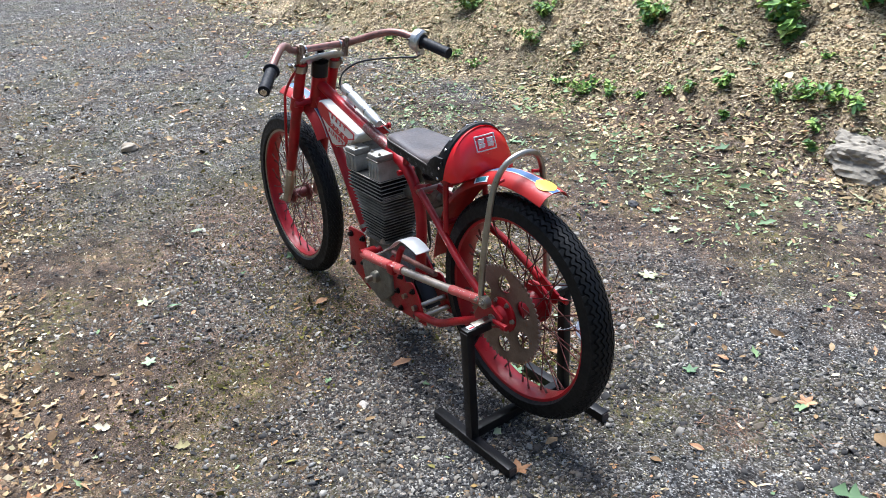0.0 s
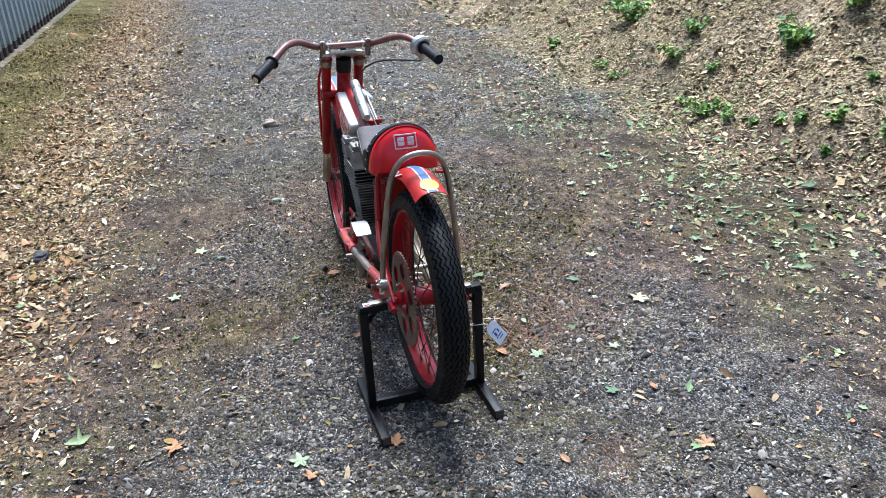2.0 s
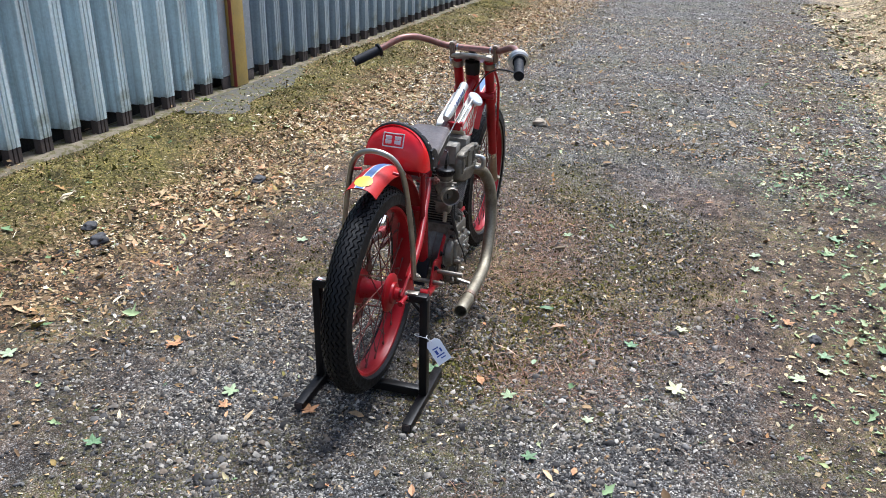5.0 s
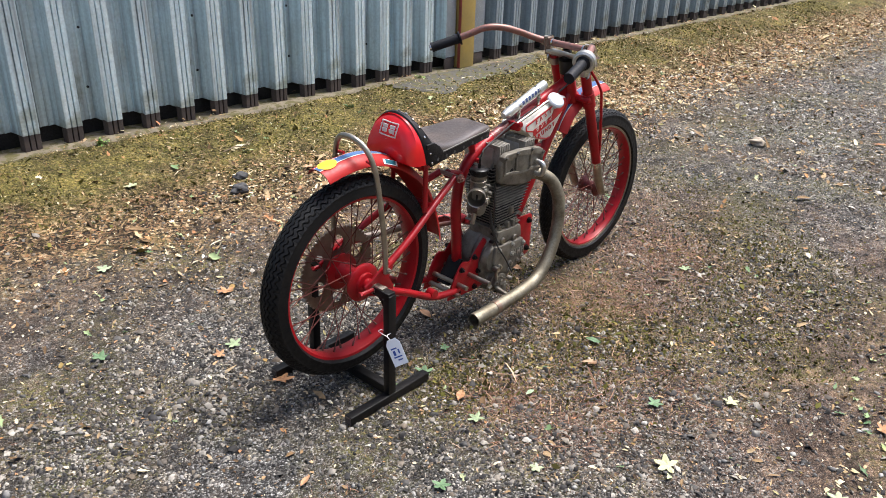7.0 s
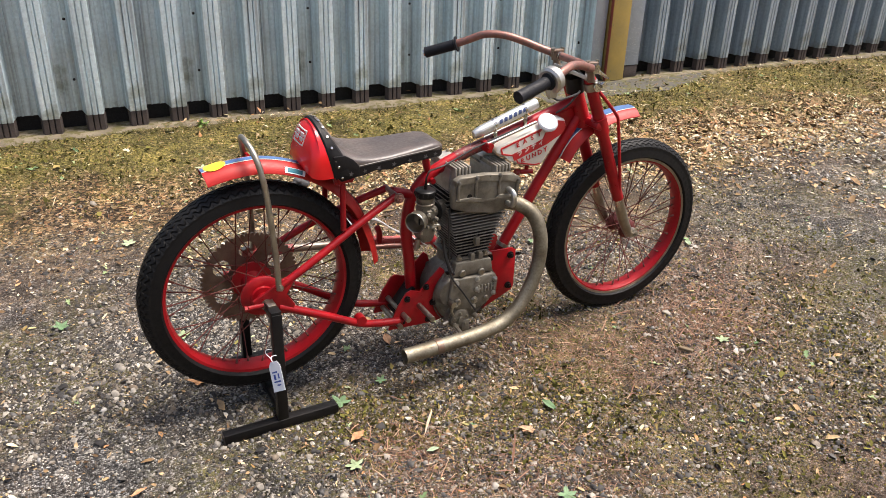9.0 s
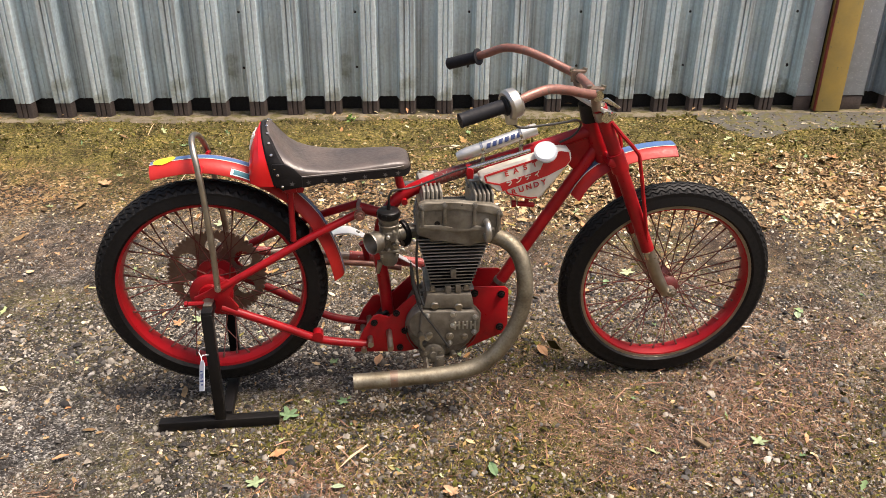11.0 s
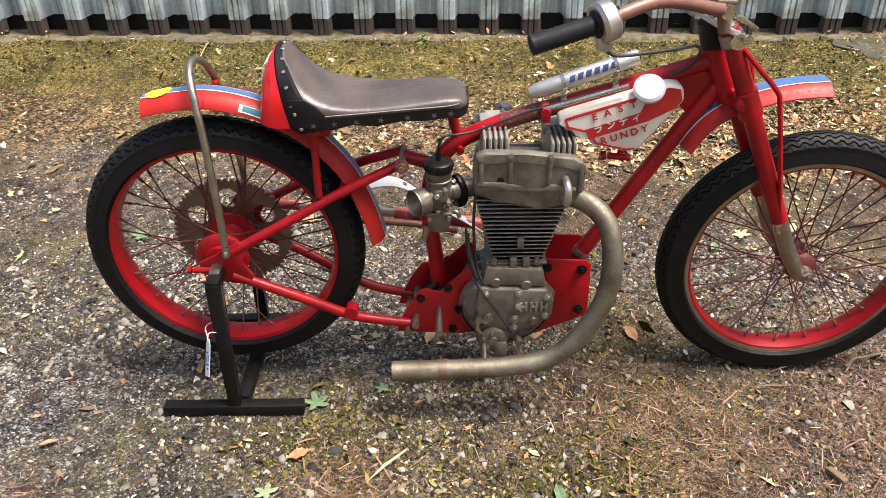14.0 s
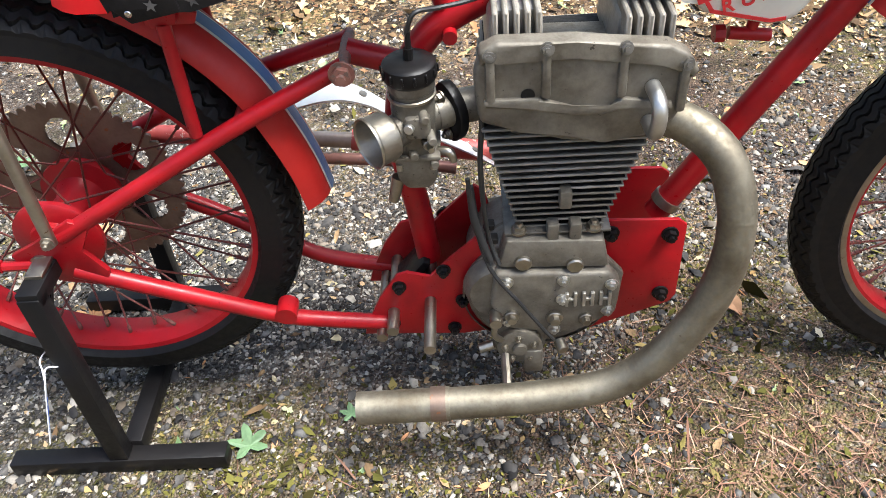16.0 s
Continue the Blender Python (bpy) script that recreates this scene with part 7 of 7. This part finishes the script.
rock("stone", 3.60, 0.235, 0.02, 0.042, (1.05, 1.15, 0.7), "smooth pale field stone on the gravel", PALE_STONE, 3)
def broken_rock(x, y, z, size, seed):
    """Angular rock: a lump cut by random planes, with a rough face."""
    r = random.Random(seed)
    bm = bmesh.new()
    bmesh.ops.create_icosphere(bm, subdivisions=5, radius=1)
    cuts = [(Vector((r.gauss(0, 1), r.gauss(0, 1), r.gauss(0, 0.8))).normalized(), r.uniform(0.50, 0.86)) for _ in range(16)]
    for v in bm.verts:
        d = min([1.0] + [h / max(v.co.normalized().dot(n), 1e-3) for n, h in cuts if v.co.dot(n) > 0.05])
        d += noise.noise(v.co * 3 + Vector((seed, 0, 0))) * 0.14 - abs(noise.noise(v.co * 6 + Vector((0, seed, 0)))) * 0.16 + noise.noise(v.co * 14) * 0.05 + noise.noise(v.co * 30) * 0.02
        v.co = Vector((v.co.x * d * 1.5, v.co.y * d * 0.9, v.co.z * d * 0.75)) * size
    ob = part("rock", bm, ROCK, smooth=False)
    ob.location = (x, y, z)
    return tagged(ob, "grey broken rock at the foot of the bank", "rock")


broken_rock(0.34, -2.56, 0.10, 0.29, 9)
rock("stone", 0.635, 1.655, 0.04, 0.036, (1.3, 1.0, 0.7), "black stone among the leaves", DARK_STONE, 5)
rock("stone", 0.72, 1.78, 0.055, 0.028, (1.3, 1.0, 0.7), "black stone among the leaves", DARK_STONE, 8)
rock("stone", 0.92, -1.45, 0.008, 0.022, (1.3, 1.0, 0.6), "dark stone on the track", DARK_STONE, 12)
rock("stone", 1.7, 1.45, 0.02, 0.035, (1.3, 1.0, 0.7), "dark stone among the leaves", DARK_STONE, 15)
wood = part("bark_chip", box(0, 0, 0.007, 0.050, 0.018, 0.012, 0.004), STEM)
wood.matrix_world = pose(1.41, -0.36, 0.004, 4, 3, 118)
tagged(wood, "dark chip of bark on the ground", "bark")


def twig(x, y, length, turn):
    r = random.Random(int(x * 100) + 7)
    pts = [(length * (i / 5 - 0.5), r.uniform(-0.06, 0.06) * length, r.uniform(0, 0.02)) for i in range(6)]
    ob = part("twig", tube(pts, [0.004, 0.0035, 0.002], 6, steps=3), STEM)
    ob.matrix_world = pose(x, y, float(relief(x, y)) + 0.012, 0, 0, turn)
    tagged(ob, "thin dry twig lying on the litter", "twig", "twigs")


for row in ((1.25, -2.15, 0.55, 20), (0.95, -1.95, 0.35, 75), (2.3, -2.6, 0.5, 130), (1.65, 0.05, 0.16, 20), (3.2, -2.5, 0.6, 40), (0.9, 2.05, 0.3, 15), (1.9, -3.0, 0.7, 100)):
    twig(*row)


def shrub(x, y, height, spread, n, seed, leaf_size, label):
    """A sprout: stems with many single leaves round them."""
    r = random.Random(seed)
    plant = empty("shrub", pose(x, y, float(relief(x, y)) - 0.02, 0, 0, r.uniform(0, 360)))
    tagged(plant, label, "plant", "plants on the bank")
    stems, verts, faces = bmesh.new(), [], []
    for s in range(max(3, n // 22)):
        a = r.uniform(0, 2 * math.pi)
        tip = Vector((math.cos(a) * spread * r.uniform(0.4, 1), math.sin(a) * spread * r.uniform(0.4, 1), height * r.uniform(0.55, 1)))
        pts = spline([(0, 0, 0), tuple(tip * 0.4 + Vector((0, 0, height * 0.2))), tuple(tip)], 5)
        add_tube(stems, pts, [0.004 - 0.0025 * i / len(pts) for i in range(len(pts))], 5)
        for k in range(22):
            q = pts[min(len(pts) - 1, int(r.uniform(0.2, 1) * len(pts)))] + Vector((r.gauss(0, 0.03), r.gauss(0, 0.03), r.gauss(0, 0.025))) * (spread / 0.2)
            m = Euler((r.gauss(0, 0.5), r.gauss(0, 0.5), r.uniform(0, 6.28))).to_matrix()
            sz = leaf_size * r.uniform(0.6, 1.3)
            o = len(verts)
            for v in LEAF_V:
                verts.append(q + m @ (Vector(v) * sz))
            faces += [tuple(i + o for i in f) for f in LEAF_F]
    part("stem", stems, STEM, plant)
    me = bpy.data.meshes.new("leaves")
    me.from_pydata(verts, [], faces)
    me.materials.append(FOLIAGE)
    lv = new("leaves", me)
    lv.parent = plant
    tagged(lv, "many small green leaves", kind="stuff")


BUSH, SHOOT, WEED = "dense dark green bush high on the bank", "leafy green shoot on the bank", "spreading light green weeds at the bank foot"
for row in ((2.37, -2.53, 0.1, 0.14, 110, 1, 0.022), (2.2, -2.56, 0.1, 0.12, 66, 2, 0.022), (1.74, -2.57, 0.09, 0.08, 66, 3, 0.022), (1.60, -2.60, 0.08, 0.07, 44, 5, 0.02), (1.39, -2.67, 0.10, 0.07, 66, 31, 0.022),
            (0.89, -2.69, 0.1, 0.12, 110, 6, 0.024), (0.72, -2.69, 0.1, 0.12, 88, 16, 0.026), (0.58, -2.67, 0.09, 0.10, 66, 32, 0.026), (1.07, -2.69, 0.09, 0.08, 66, 17, 0.02), (1.23, -2.49, 0.07, 0.05, 44, 18, 0.02),
            (0.70, -2.54, 0.06, 0.05, 44, 33, 0.022), (0.65, -2.45, 0.06, 0.05, 44, 34, 0.022), (1.92, -2.55, 0.06, 0.06, 44, 35, 0.018), (2.7, -2.55, 0.07, 0.08, 44, 36, 0.018),
            (3.55, -2.45, 0.08, 0.12, 66, 21, 0.02), (3.95, -2.55, 0.08, 0.12, 66, 22, 0.02), (5.08, -2.58, 0.12, 0.12, 66, 37, 0.026)):
    shrub(*row, WEED)
for row in ((3.25, -2.78, 0.12, 0.14, 110, 4, 0.022), (3.35, -2.98, 0.14, 0.14, 110, 19, 0.022), (2.80, -2.79, 0.08, 0.1, 66, 20, 0.02), (4.45, -3.02, 0.26, 0.26, 308, 9, 0.03), (3.32, -2.99, 0.12, 0.12, 88, 38, 0.022),
            (4.27, -2.98, 0.16, 0.16, 132, 23, 0.024), (2.41, -3.11, 0.22, 0.13, 220, 24, 0.030), (0.96, -2.98, 0.06, 0.06, 44, 39, 0.018), (1.54, -3.0, 0.07, 0.06, 44, 40, 0.018), (5.2, -3.3, 0.25, 0.3, 200, 10, 0.03), (7.2, -3.1, 0.3, 0.35, 220, 15, 0.03),
            (6.2, -3.3, 0.25, 0.3, 176, 30, 0.03)):
    shrub(*row, SHOOT)
for row in ((1.42, -3.22, 0.22, 0.15, 198, 7, 0.046), (1.33, -3.12, 0.14, 0.10, 88, 25, 0.044), (1.75, -3.6, 0.45, 0.35, 440, 8, 0.042), (3.9, -3.55, 0.42, 0.34, 440, 26, 0.034), (2.18, -3.38, 0.2, 0.2, 132, 41, 0.03),
            (3.1, -3.75, 0.4, 0.35, 330, 27, 0.036), (2.4, -3.8, 0.45, 0.35, 330, 28, 0.036), (1.05, -3.48, 0.3, 0.25, 264, 42, 0.042), (0.7, -3.5, 0.4, 0.3, 330, 11, 0.042), (0.2, -3.3, 0.4, 0.3, 264, 29, 0.042)):
    shrub(*row, BUSH)
for row in ((0.3, 2.5, 0.06, 0.05, 44, 13, 0.012), (2.75, 2.52, 0.05, 0.04, 44, 14, 0.011)):
    shrub(*row, "small weed growing under the wall sheets")
